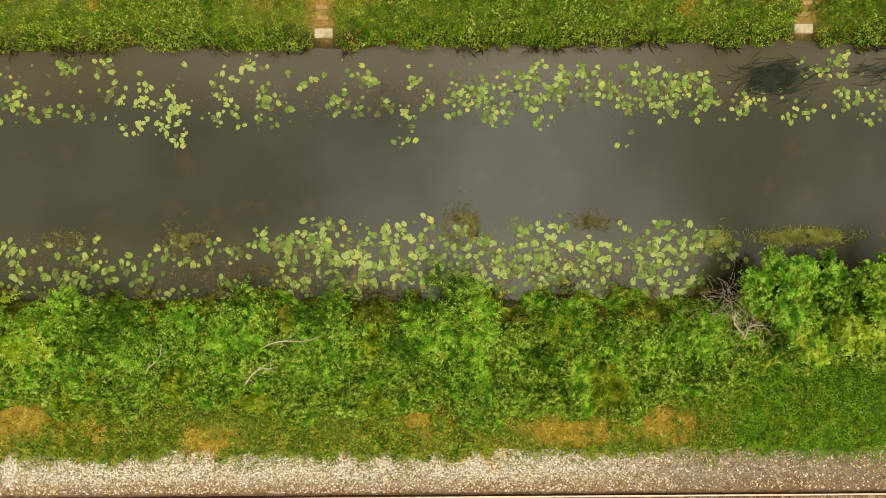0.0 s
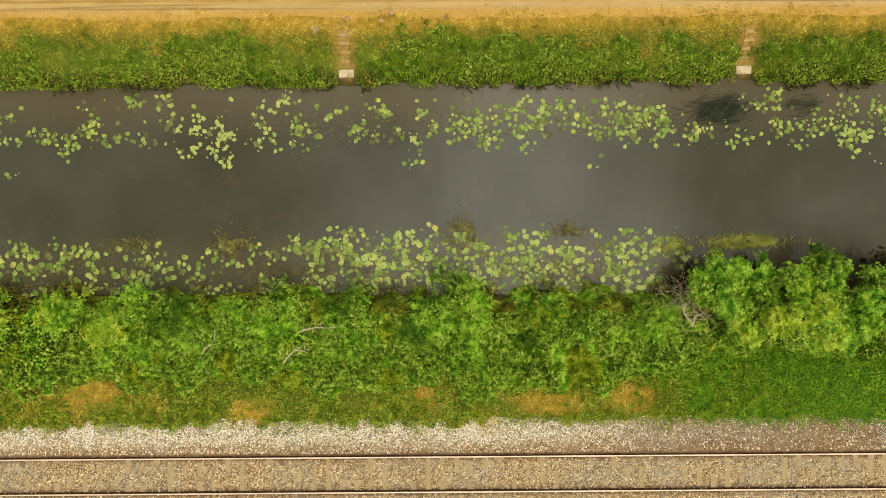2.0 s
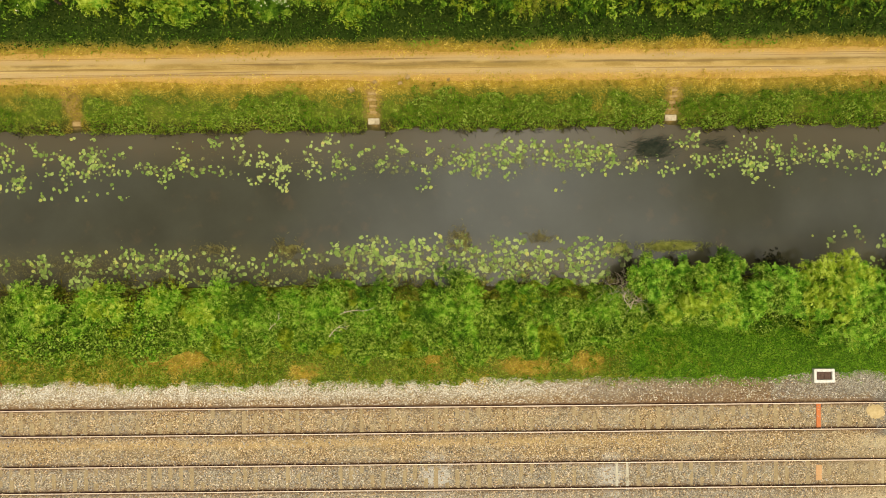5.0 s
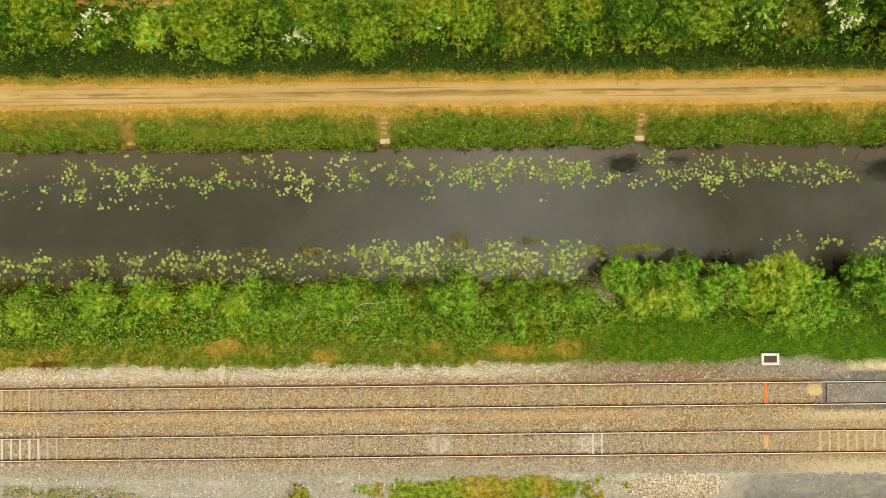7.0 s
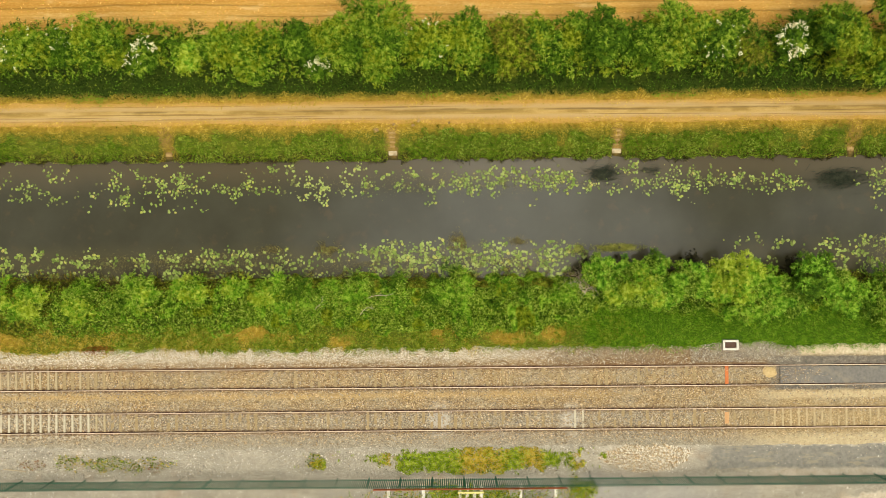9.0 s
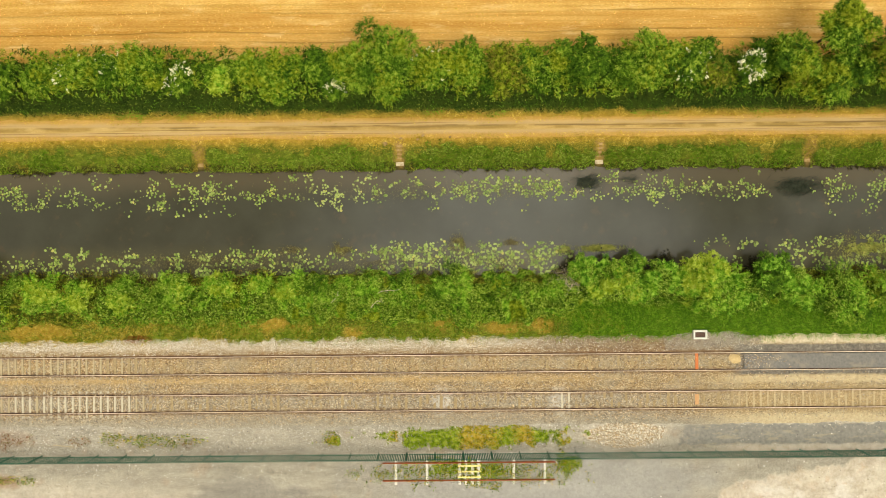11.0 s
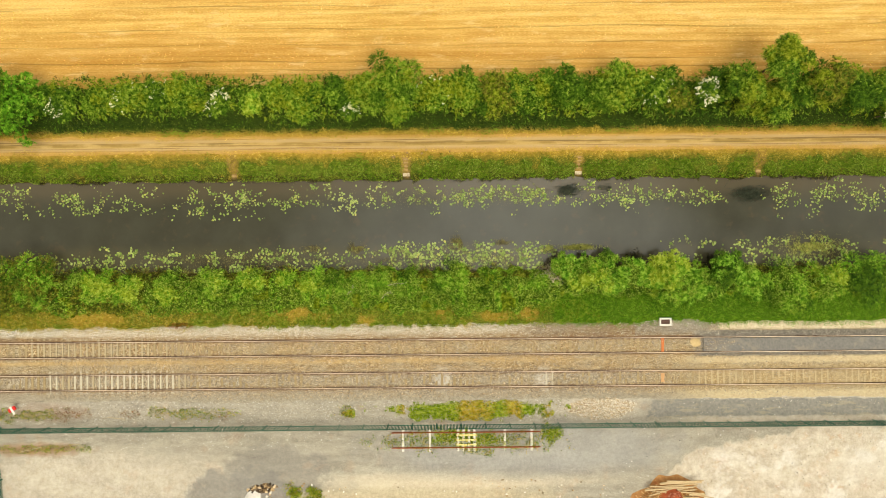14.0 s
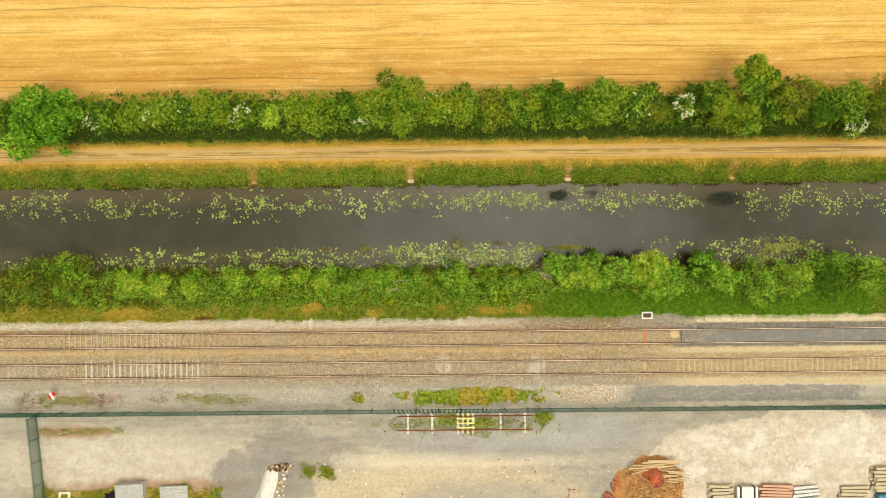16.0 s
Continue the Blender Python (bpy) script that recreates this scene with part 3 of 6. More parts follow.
def tube(bm, a, b, ra, rb, n=7):
    """A tapered limb from a to b."""
    a, b = Vector(a), Vector(b)
    q = (b - a).to_track_quat("Z", "Y").to_matrix()
    rings = []
    for p, r in ((a, ra), (b, rb)):
        rings.append([bm.verts.new(p + q @ Vector((r * math.cos(6.2832 * i / n), r * math.sin(6.2832 * i / n), 0))) for i in range(n)])
    for i in range(n):
        bm.faces.new((rings[0][i], rings[0][(i + 1) % n], rings[1][(i + 1) % n], rings[1][i]))
    bm.faces.new(rings[1])
    bm.faces.new(rings[0][::-1])


def unit(v):
    return v / np.maximum(1e-6, np.linalg.norm(v, axis=1, keepdims=True))


def leaf_cloud(name, pos, normal, size, mats, index=None, aspect=0.62, spread=0.7, along=None, fold=0.12):
    """Many single leaves: a folded rhomb each, facing about along its normal."""
    n = len(pos)
    nn = unit(normal + RNG.normal(0, spread, (n, 3)))
    ref = RNG.normal(0, 1, (n, 3)) if along is None else along + RNG.normal(0, 0.35, (n, 3))
    u = unit(np.cross(nn, ref)) if along is None else unit(ref - nn * np.sum(ref * nn, 1, keepdims=True))
    v = np.cross(nn, u)
    s = np.asarray(size).reshape(-1, 1) * np.ones((n, 1)) * 0.5
    lift = nn * s * fold
    P = np.empty((n, 4, 3), np.float32)
    P[:, 0] = pos - u * s
    P[:, 1] = pos + v * s * aspect + lift
    P[:, 2] = pos + u * s
    P[:, 3] = pos - v * s * aspect + lift
    F = np.arange(n * 4, dtype=np.int32).reshape(n, 4)
    return raw_mesh(name, P.reshape(-1, 3), F, mats, index=index)


def blade_cloud(name, pos, height, width, lean, mats, index=None):
    """Many grass blades: a leaning sliver each."""
    n = len(pos)
    a = RNG.uniform(0, 6.2832, n)
    d = np.stack([np.cos(a), np.sin(a), np.zeros(n)], 1)
    s = np.stack([-np.sin(a), np.cos(a), np.zeros(n)], 1)
    h = np.asarray(height).reshape(-1, 1) * RNG.uniform(0.6, 1.3, (n, 1))
    l = lean * RNG.uniform(0.2, 1.2, (n, 1))
    P = np.empty((n, 4, 3), np.float32)
    w = width * RNG.uniform(0.6, 1.3, (n, 1))
    P[:, 0] = pos - s * w * 0.5
    P[:, 1] = pos + s * w * 0.5
    up = np.array([[0, 0, 1.0]])
    P[:, 2] = pos + s * w * 0.4 + d * h * l * 0.6 + up * h * 0.75
    P[:, 3] = pos + d * h * l * 1.2 + up * h
    F = np.arange(n * 4, dtype=np.int32).reshape(n, 4)
    return raw_mesh(name, P.reshape(-1, 3), F, mats, index=index)


# ---------------------------------------------------------------- the land
WATER_Z = -0.75
X0, X1 = -56.0, 56.0          # the stretch that is worked out finely


def edge_n(x):
    return 8.5 + (fbm(x, 0, 0.45, 3) - 0.5) * 0.5 + (vnoise(x, 0, 2.2, 5) - 0.5) * 0.2


def edge_s(x):
    return -2.35 + (fbm(x, 0, 0.3, 8) - 0.5) * 0.9


def verge_edge(x):
    """Where the verge gives way to the ballast shoulder."""
    return -8.2 + (fbm(x, 0, 0.5, 71) - 0.5) * 0.8 + (vnoise(x, 2, 2.4, 76) - 0.5) * 0.25 + 0.35 * np.exp(-((np.asarray(x) - 25.0) / 3.0) ** 2)


def land_z(x, y):
    """Height of the ground: verge, canal channel, steep bank, towpath, field."""
    x, y = np.broadcast_arrays(np.asarray(x, float), np.asarray(y, float))
    en, es = edge_n(x), edge_s(x)
    z = np.zeros_like(y)
    t = np.clip((y + 7.6) / (es + 7.6), 0, 1)
    z = np.where(y < es, -0.6 * t * t * (3 - 2 * t), z)
    bed = -0.6 - 1.1 * np.clip(np.minimum(y - es, en - y) / 1.6, 0, 1)
    z = np.where((y >= es) & (y <= en), bed, z)
    cut = sum(np.exp(-((x - s) / 0.58) ** 6) for s in (-24.5, -4.83, 14.84, 35.4)) * 0.72
    t = np.clip((y - en - cut) / (11.0 - en - cut), 0, 1)
    z = np.where(y > en, -0.6 + 0.95 * (1 - (1 - t) ** 1.6), z)
    z = z + np.where(y > 11.0, 0.1 * np.clip((y - 13.2) / 6, 0, 1), 0)
    z = z + (fbm(x, y, 0.9, 11) - 0.5) * 0.08 * np.where((y > -8) & ((y < 11) | (y > 13.3)), 1, 0)
    ev = verge_edge(x)
    return z - np.where(y < ev, 0.12 * np.clip((ev - y) / 0.3, 0, 1), 0)


def grid_sheet(name, xs, ys, zfun, mat):
    X, Y = np.meshgrid(xs, ys)
    if callable(zfun):
        Z = zfun(X, Y)
    V = np.stack([X, Y, Z], -1).reshape(-1, 3)
    nx, ny = len(xs), len(ys)
    i = np.arange((ny - 1) * (nx - 1))
    r, c = i // (nx - 1), i % (nx - 1)
    a = r * nx + c
    F = np.stack([a, a + 1, a + nx + 1, a + nx], 1)
    return raw_mesh(name, V, F, mat, smooth=True)


xs = np.concatenate([[-2500, -900, -400, -200, -120, -80], np.arange(X0, X1 + 0.1, 0.28), [80, 120, 200, 400, 900, 2500]])
ys = np.concatenate([[-2500, -900, -400, -150, -60, -40, -30, -20, -16], np.arange(-9.2, -7.2, 0.12), np.arange(-7, -3, 0.4), np.arange(-3, -1, 0.1), [-0.5, 0, 2, 4, 6, 7], np.arange(7.8, 11.2, 0.1), np.arange(11.3, 20, 0.4), [22, 26, 32, 60, 150, 400, 900, 2500]])
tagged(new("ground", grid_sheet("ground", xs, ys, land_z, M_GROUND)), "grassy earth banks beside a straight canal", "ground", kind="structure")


def strip(name, lo, hi, nrow, zfun, mat, wlo=0.15, whi=0.15, seed=1, xs=xs):
    """A long strip along x with ragged edges."""
    t = np.linspace(0, 1, nrow)[:, None]
    a = lo + (fbm(xs, 0, 0.5, seed) - 0.5) * 2 * wlo
    b = hi + (fbm(xs, 0, 0.5, seed + 4) - 0.5) * 2 * whi
    Y = a[None, :] * (1 - t) + b[None, :] * t
    X = np.broadcast_to(xs[None, :], Y.shape)
    Z = zfun(X, Y)
    nx = len(xs)
    i = np.arange((nrow - 1) * (nx - 1))
    r, c = i // (nx - 1), i % (nx - 1)
    k = r * nx + c
    return raw_mesh(name, np.stack([X, Y, Z], -1).reshape(-1, 3), np.stack([k, k + 1, k + nx + 1, k + nx], 1), mat, smooth=True)


def water_z(x, y):
    return np.full(np.shape(y), WATER_Z)


tagged(new("water", strip("water", -4.2, 10.0, 3, water_z, M_WATER, 0, 0)), "still murky grey-brown canal water", "water", kind="structure")


def path_z(x, y):
    rut = np.exp(-((y - 11.8) / 0.22) ** 2) + np.exp(-((y - 12.7) / 0.22) ** 2)
    return land_z(x, y) + 0.04 - 0.03 * rut + (fbm(x, y, 1.5, 21) - 0.5) * 0.03


tagged(new("towpath", strip("towpath", 11.25, 13.2, 24, path_z, M_PATH, 0.25, 0.25, 31)), "pale trodden earth towpath with two wheel ruts", "path", kind="structure")


def field_z(x, y):
    return land_z(x, y) + 0.13 + (fbm(x, y * 3, 0.5, 24) - 0.5) * 0.1 * np.clip((y - 19) / 1.5, 0, 1)


ob = new("field", strip("field", 18.9, 60.0, 80, field_z, M_FIELD, 0.5, 0.0, 41))
tagged(ob, "golden ripe straw field with faint drill rows", "field", kind="structure")


def ballast_z(x, y):
    sh = np.clip(np.minimum((-7.3 - y) / 1.6, (y + 17.2) / 1.0), 0, 1)
    low = np.clip((x + 49) / 2, 0, 1) * np.clip((-29 - x) / 3, 0, 1)
    out = 0.0
    for yc in (-10.83, -14.55):
        d = np.abs(y - yc)
        out = out + 1.6 * low * np.clip((d - 0.86) / 0.06, 0, 1) * np.clip((1.14 - d) / 0.06, 0, 1)
        out = out + (1 - low) * np.clip((d - 0.86) / 0.12, 0, 1) * np.clip((1.75 - d) / 0.3, 0, 1)
    return -0.1 + 0.13 * sh + 0.045 * out - 0.035 * low + (fbm(x, y, 2.0, 27) - 0.5) * 0.05


tagged(new("ballast_bed", strip("ballast_bed", -17.0, -7.3, 90, ballast_z, M_BALLAST, 0.3, 0.3, 51)), "brown and pale crushed stone railway ballast", "ballast", kind="structure")


def yard_z(x, y):
    return -0.07 + (fbm(x, y, 0.3, 29) - 0.5) * 0.1


tagged(new("yard", strip("yard", -60.0, -16.6, 50, yard_z, M_YARD, 0.0, 0.2, 61)), "dusty gravel and hardcore works yard", "yard", kind="structure")


# ---------------------------------------------------------------- railway
RAILS = ((-9.98, -11.68), (-13.71, -15.39))
RX0, RX1, PITCH = -60.0, 60.0, 0.695


def rail_bm(y, x0, x1, z):
    """Flat-bottomed rail: foot, web and head, run along x."""
    prof = [(-0.07, 0), (0.07, 0), (0.07, 0.012), (0.012, 0.03), (0.012, 0.12), (0.036, 0.13), (0.036, 0.162), (-0.036, 0.162), (-0.036, 0.13), (-0.012, 0.12), (-0.012, 0.03), (-0.07, 0.012)]
    bm = bmesh.new()
    ends = [[bm.verts.new((x, y + a, z + b)) for a, b in prof] for x in (x0, x1)]
    n = len(prof)
    for i in range(n):
        bm.faces.new((ends[0][i], ends[0][(i + 1) % n], ends[1][(i + 1) % n], ends[1][i]))
    bm.faces.new(ends[0][::-1])
    bm.faces.new(ends[1])
    return bm


def sleeper_mesh(name, mat, half=1.3, w=0.135):
    bm = bmesh.new()
    box(bm, -w, w, -half, half, -0.16, 0.0, 0.02)
    for v in bm.verts:
        if abs(v.co.y) < 0.5 and v.co.z > -0.05:
            v.co.z -= 0.02
    return bm_mesh(name, bm, mat)


SL_MESH = {k: sleeper_mesh("sleeper", m, 0.78 if k == "orange" else 0.5 if k == "faded" else 1.3, 0.1 if k in ("clean", "pale", "tan") else 0.2 if k == "faded" else 0.15) for k, m in (("dusty", M_SLEEPER), ("tan", grainy("tan_concrete_sleeper", rgb(164, 144, 106), rgb(192, 170, 130), 9, 0.9, 0.008, c3=rgb(150, 130, 94))), ("clean", M_SLEEPER_W), ("pale", M_SLEEPER_P), ("orange", M_ORANGE), ("faded", grainy("faded_orange_sleeper", rgb(182, 138, 90), rgb(204, 158, 110), 6, 0.85, 0.004)))}
for ti, (ya, yb) in enumerate(RAILS):
    track = thing("railway_track", "worn steel rails on concrete sleepers sunk in ballast", "railway track", 0, (ya + yb) / 2, 0, "railway tracks")
    yc = (ya + yb) / 2
    for y in (ya, yb):
        r = part("rail", rail_bm(y - yc, -400, 400, 0.035), M_RUST, track, "rusty rail with a bright worn head")
        hb = bmesh.new()
        box(hb, -400, 400, y - yc - 0.033, y - yc + 0.033, 0.19, 0.2)
        part("rail_head", hb, M_RAILHEAD, r, "bright worn running surface")
    for i in range(int((RX1 - RX0) / PITCH)):
        x = RX0 + i * PITCH + RNG.uniform(-0.02, 0.02)
        lo, hi = ((-47.0, -34.2), (-46.0, -31.0))[ti]
        clean = lo - RNG.uniform(0, 2) < x < hi + RNG.uniform(0, 3) ** 1.2
        kind = ("pale" if ti == 0 or x > -31.5 or RNG.random() < 0.1 else "clean") if clean else "tan" if ti == 1 and (x > 27 or x < -51.5) and RNG.random() < 0.9 else "dusty"
        if abs(x - 24.1) < 0.352:
            kind = ("orange", "faded")[ti]
        if ti == 1 and (abs(x - 10.9) < 0.7):
            kind = "clean"
        proud = 0.07 if kind in ("orange", "faded") else RNG.uniform(0.03, 0.048) if kind == "tan" else RNG.uniform(0.03, 0.055) if kind in ("clean", "pale") else RNG.uniform(0.026, 0.034)
        part("sleeper", SL_MESH[kind], None, track, "pale clean concrete sleeper" if kind in ("clean", "pale") else "orange-painted sleeper" if kind == "orange" else "faded orange sleeper" if kind == "faded" else "",
             pose(x, 0, proud, 0, 0, RNG.uniform(-0.6, 0.6)))


def slab(name, x0, x1, y0, y1, z0, z1, mat, label, category, wob=0.12, seed=1, kind=""):
    """A thick cast surface with a slightly ragged outline."""
    n = max(6, int((x1 - x0) / 0.5))
    bm = bmesh.new()
    top, bot = [], []
    out = [(x0 + (x1 - x0) * i / n, y1) for i in range(n + 1)] + [(x1 - (x1 - x0) * i / n, y0) for i in range(n + 1)]
    for i, (x, y) in enumerate(out):
        dx, dy = (float(vnoise(i * 0.6, seed, 1.0, seed)) - 0.5) * 2 * wob, (float(vnoise(i * 0.7, seed + 5, 1.0, seed + 2)) - 0.5) * 2 * wob
        top.append(bm.verts.new((x + dx, y + dy, z1)))
        bot.append(bm.verts.new((x + dx * 1.2, y + dy * 1.2, z0)))
    bm.faces.new(bot)
    bm.faces.new(top[::-1])
    for i in range(len(top)):
        j = (i + 1) % len(top)
        bm.faces.new((top[i], top[j], bot[j], bot[i]))
    bmesh.ops.recalc_face_normals(bm, faces=bm.faces)
    return tagged(new(name, bm_mesh(name, bm, mat)), label, category, kind=kind)


slab("crossing_deck", 28.7, 75, -11.55, -10.1, 0.0, 0.165, M_ASPHALT, "grey asphalt crossing deck between the rails", "level crossing", 0.04, 3)
M_CREAM = grainy("pale_sand", rgb(176, 148, 98), rgb(206, 180, 130), 6, 0.95, 0.02)

# chamber with a pale concrete rim
ch = thing("inspection_chamber", "pale concrete chamber rim with a rusty brown cover", "manhole", 24.42, -8.2, 0.0)
bm = bmesh.new()
for q in ((-0.68, 0.68, 0.26, 0.45), (-0.68, 0.68, -0.45, -0.26), (-0.68, -0.5, -0.26, 0.26), (0.5, 0.68, -0.26, 0.26)):
    box(bm, *q, -0.15, 0.25, 0.02)
part("rim", bm, M_CONC, ch)
bm = bmesh.new()
box(bm, -0.498, 0.498, -0.258, 0.258, -0.15, 0.13)
for i in range(4):
    box(bm, -0.45 + i * 0.25, -0.3 + i * 0.25, -0.23, 0.23, 0.13, 0.15)
part("cover", bm, M_DARKLID, ch, "rusty brown sunken cover")

# ---------------------------------------------------------------- steps down the bank
for i, (x, y) in enumerate(((-24.5, 8.84), (-4.83, 8.82), (14.84, 8.86), (35.4, 8.85))):
    st = thing("bank_steps", "worn stone steps down the grassy bank to the water", "steps", x, y, 0, "canal steps")
    bm = bmesh.new()
    s = 1.0 if abs(x) < 20 else 0.75
    box(bm, -0.38 * s, 0.38 * s, -0.2 * s, 0.2 * s, -1.2, -0.5, 0.03)
    part("landing", bm, M_STONE if s == 1 else M_TREAD, st, "pale stone landing slab at the waterline")
    for k in range(4):
        bm = bmesh.new()
        w = 0.26 + RNG.uniform(-0.06, 0.06)
        zt = float(land_z(np.array([x]), np.array([y + 0.6 + k * 0.36]))[0]) + 0.03 - 0.12 * (s < 1)
        box(bm, -w, w, 0.5 + k * 0.36, 0.68 + k * 0.36, zt - 0.34, zt, 0.025, RNG.uniform(-0.03, 0.03))
        part("tread", bm, M_TREAD, st)

# ---------------------------------------------------------------- palisade fence
FENCE_Y, FENCE_H, BAY = -19.6, 2.45, 2.75


def pale_mesh():
    """One W-section pale with a split pointed head, standing at the origin."""
    bm = bmesh.new()
    prof = [(-0.043, 0.0), (-0.021, 0.022), (0.0, 0.006), (0.021, 0.022), (0.043, 0.0)]
    back = [(x, y - 0.004) for x, y in prof[::-1]]
    loop = prof + back
    tops = [FENCE_H - 0.12, FENCE_H - 0.03, FENCE_H, FENCE_H - 0.03, FENCE_H - 0.12]
    tops = tops + tops[::-1]
    lo = [bm.verts.new((x, y, 0.06)) for x, y in loop]
    hi = [bm.verts.new((x, y, h)) for (x, y), h in zip(loop, tops)]
    n = len(loop)
    for i in range(n):
        j = (i + 1) % n
        bm.faces.new((lo[i], lo[j], hi[j], hi[i]))
    for i in range(4):
        bm.faces.new((hi[i], hi[i + 1], hi[n - 2 - i], hi[n - 1 - i]))
    return bm_mesh("pale", bm, M_GREENSTEEL)


def post_mesh():
    bm = bmesh.new()
    box(bm, -0.045, 0.045, -0.005, 0.005, -0.3, FENCE_H - 0.15)
    box(bm, -0.045, 0.045, 0.085, 0.095, -0.3, FENCE_H - 0.15)
    box(bm, -0.004, 0.004, 0.005, 0.085, -0.3, FENCE_H - 0.15)
    return bm_mesh("post", bm, M_GREENSTEEL)


def frail_mesh():
    bm = bmesh.new()
    box(bm, 0, BAY, -0.012, -0.004, -0.025, 0.025)
    box(bm, 0, BAY, -0.045, -0.012, 0.017, 0.025)
    return bm_mesh("rail", bm, M_GREENSTEEL)


PALE, POST, FRAIL = pale_mesh(), post_mesh(), frail_mesh()


def fence(x, y, rz, bays, near):
    """A run of palisade fence; near: the bays whose pales are single parts."""
    fe = thing("palisade_fence", "green-painted steel palisade fence on gravel", "fence", x, y, -0.05, "", rz)
    rest_v, rest_f = [], []
    pv = np.array([v.co[:] for v in PALE.vertices])
    pf = [tuple(p.vertices) for p in PALE.polygons]
    for b in range(bays + 1):
        part("post", POST, None, fe, "", pose(b * BAY, 0.01, 0))
        if b == bays:
            break
        for z in (0.45, FENCE_H - 0.4):
            part("rail", FRAIL, None, fe, "", pose(b * BAY, 0.0, z))
        for k in range(17):
            px = b * BAY + (k + 0.5) * BAY / 17
            if near[0] <= b < near[1]:
                part("pale", PALE, None, fe, "", pose(px, -0.05, 0, 0, 0, 0))
            else:
                o = len(rest_v) * len(pv)
                rest_v.append(pv + np.array([px, -0.05, 0]))
                rest_f += [tuple(i + o for i in f) for f in pf]
    if rest_v:
        me = bpy.data.meshes.new("paling")
        me.from_pydata(np.concatenate(rest_v).tolist(), [], rest_f)
        me.materials.append(M_GREENSTEEL)
        o = part("paling", me, None, fe)
        o["kind"] = "stuff"
    return fe


fence(-37.35 - 8 * BAY, FENCE_Y, 0.0, 44, (16, 33))
fence(-51.6, FENCE_Y - 0.35, -84.5, 8, (0, 8))


# ---------------------------------------------------------------- trees and bushes
def crown_points(lobes, n, low=-0.3, reach=0.45, per=12):
    """Leaf places, facing, leaf directions, lobe and place along the twig: leafy twigs that arch outwards off the shells of lobes (cx, cy, cz, r, squash)."""
    L = np.array(lobes)
    k = max(10, n // per)
    w = L[:, 3] ** 2
    which = RNG.choice(len(L), k, p=w / w.sum())
    d = unit(RNG.normal(0, 1, (k, 3)) + np.array([[0, 0, 0.45]]))
    d[:, 2] = np.where(d[:, 2] < low, -d[:, 2], d[:, 2])
    rad = L[which, 3] * RNG.uniform(0.6, 0.9, k)
    c = L[which, :3] + d * rad[:, None] * np.stack([np.ones(k), np.ones(k), L[which, 4]], 1)
    keep = np.ones(k, bool)
    for i, (cx, cy, cz, r, sq) in enumerate(L):
        q = (c - np.array([cx, cy, cz])) / np.array([1, 1, sq])
        keep &= (np.linalg.norm(q, axis=1) > r * 0.62) | (which == i)
    c, d, which = c[keep], d[keep], which[keep]
    k = len(c)
    sd = unit(d * np.array([[1.0, 1.0, 0.55]]) + RNG.normal(0, 0.32, (k, 3)))
    ln = RNG.uniform(0.45, 1.0, k) * reach
    u = (np.arange(per)[None, :, None] + RNG.random((k, per, 1))) / per
    p = c[:, None] + sd[:, None] * ln[:, None, None] * u
    p[:, :, 2] -= ln[:, None] * 0.3 * u[:, :, 0] ** 2
    side = unit(np.cross(sd, np.array([[0, 0, 1.0]]) + RNG.normal(0, 0.25, (k, 3))))
    alt = np.where(np.arange(per) % 2 == 0, 1.0, -1.0)[None, :, None]
    grow = unit((sd[:, None] * 0.8 + side[:, None] * alt).reshape(-1, 3))
    p = p.reshape(-1, 3) + grow * 0.05 + RNG.normal(0, 0.025, (k * per, 3))
    nd = np.repeat(d[:, None] * 0.5 + np.array([[[0, 0, 0.75]]]), per, 1)
    return p, unit(nd.reshape(-1, 3)), grow, np.repeat(which, per), u.reshape(-1)


L_BRIGHTTREE = leaf_mat("rounded_tree_leaves", rgb(60, 104, 10), rgb(92, 142, 22), rgb(128, 172, 42), patch=0.9, through=0.22)


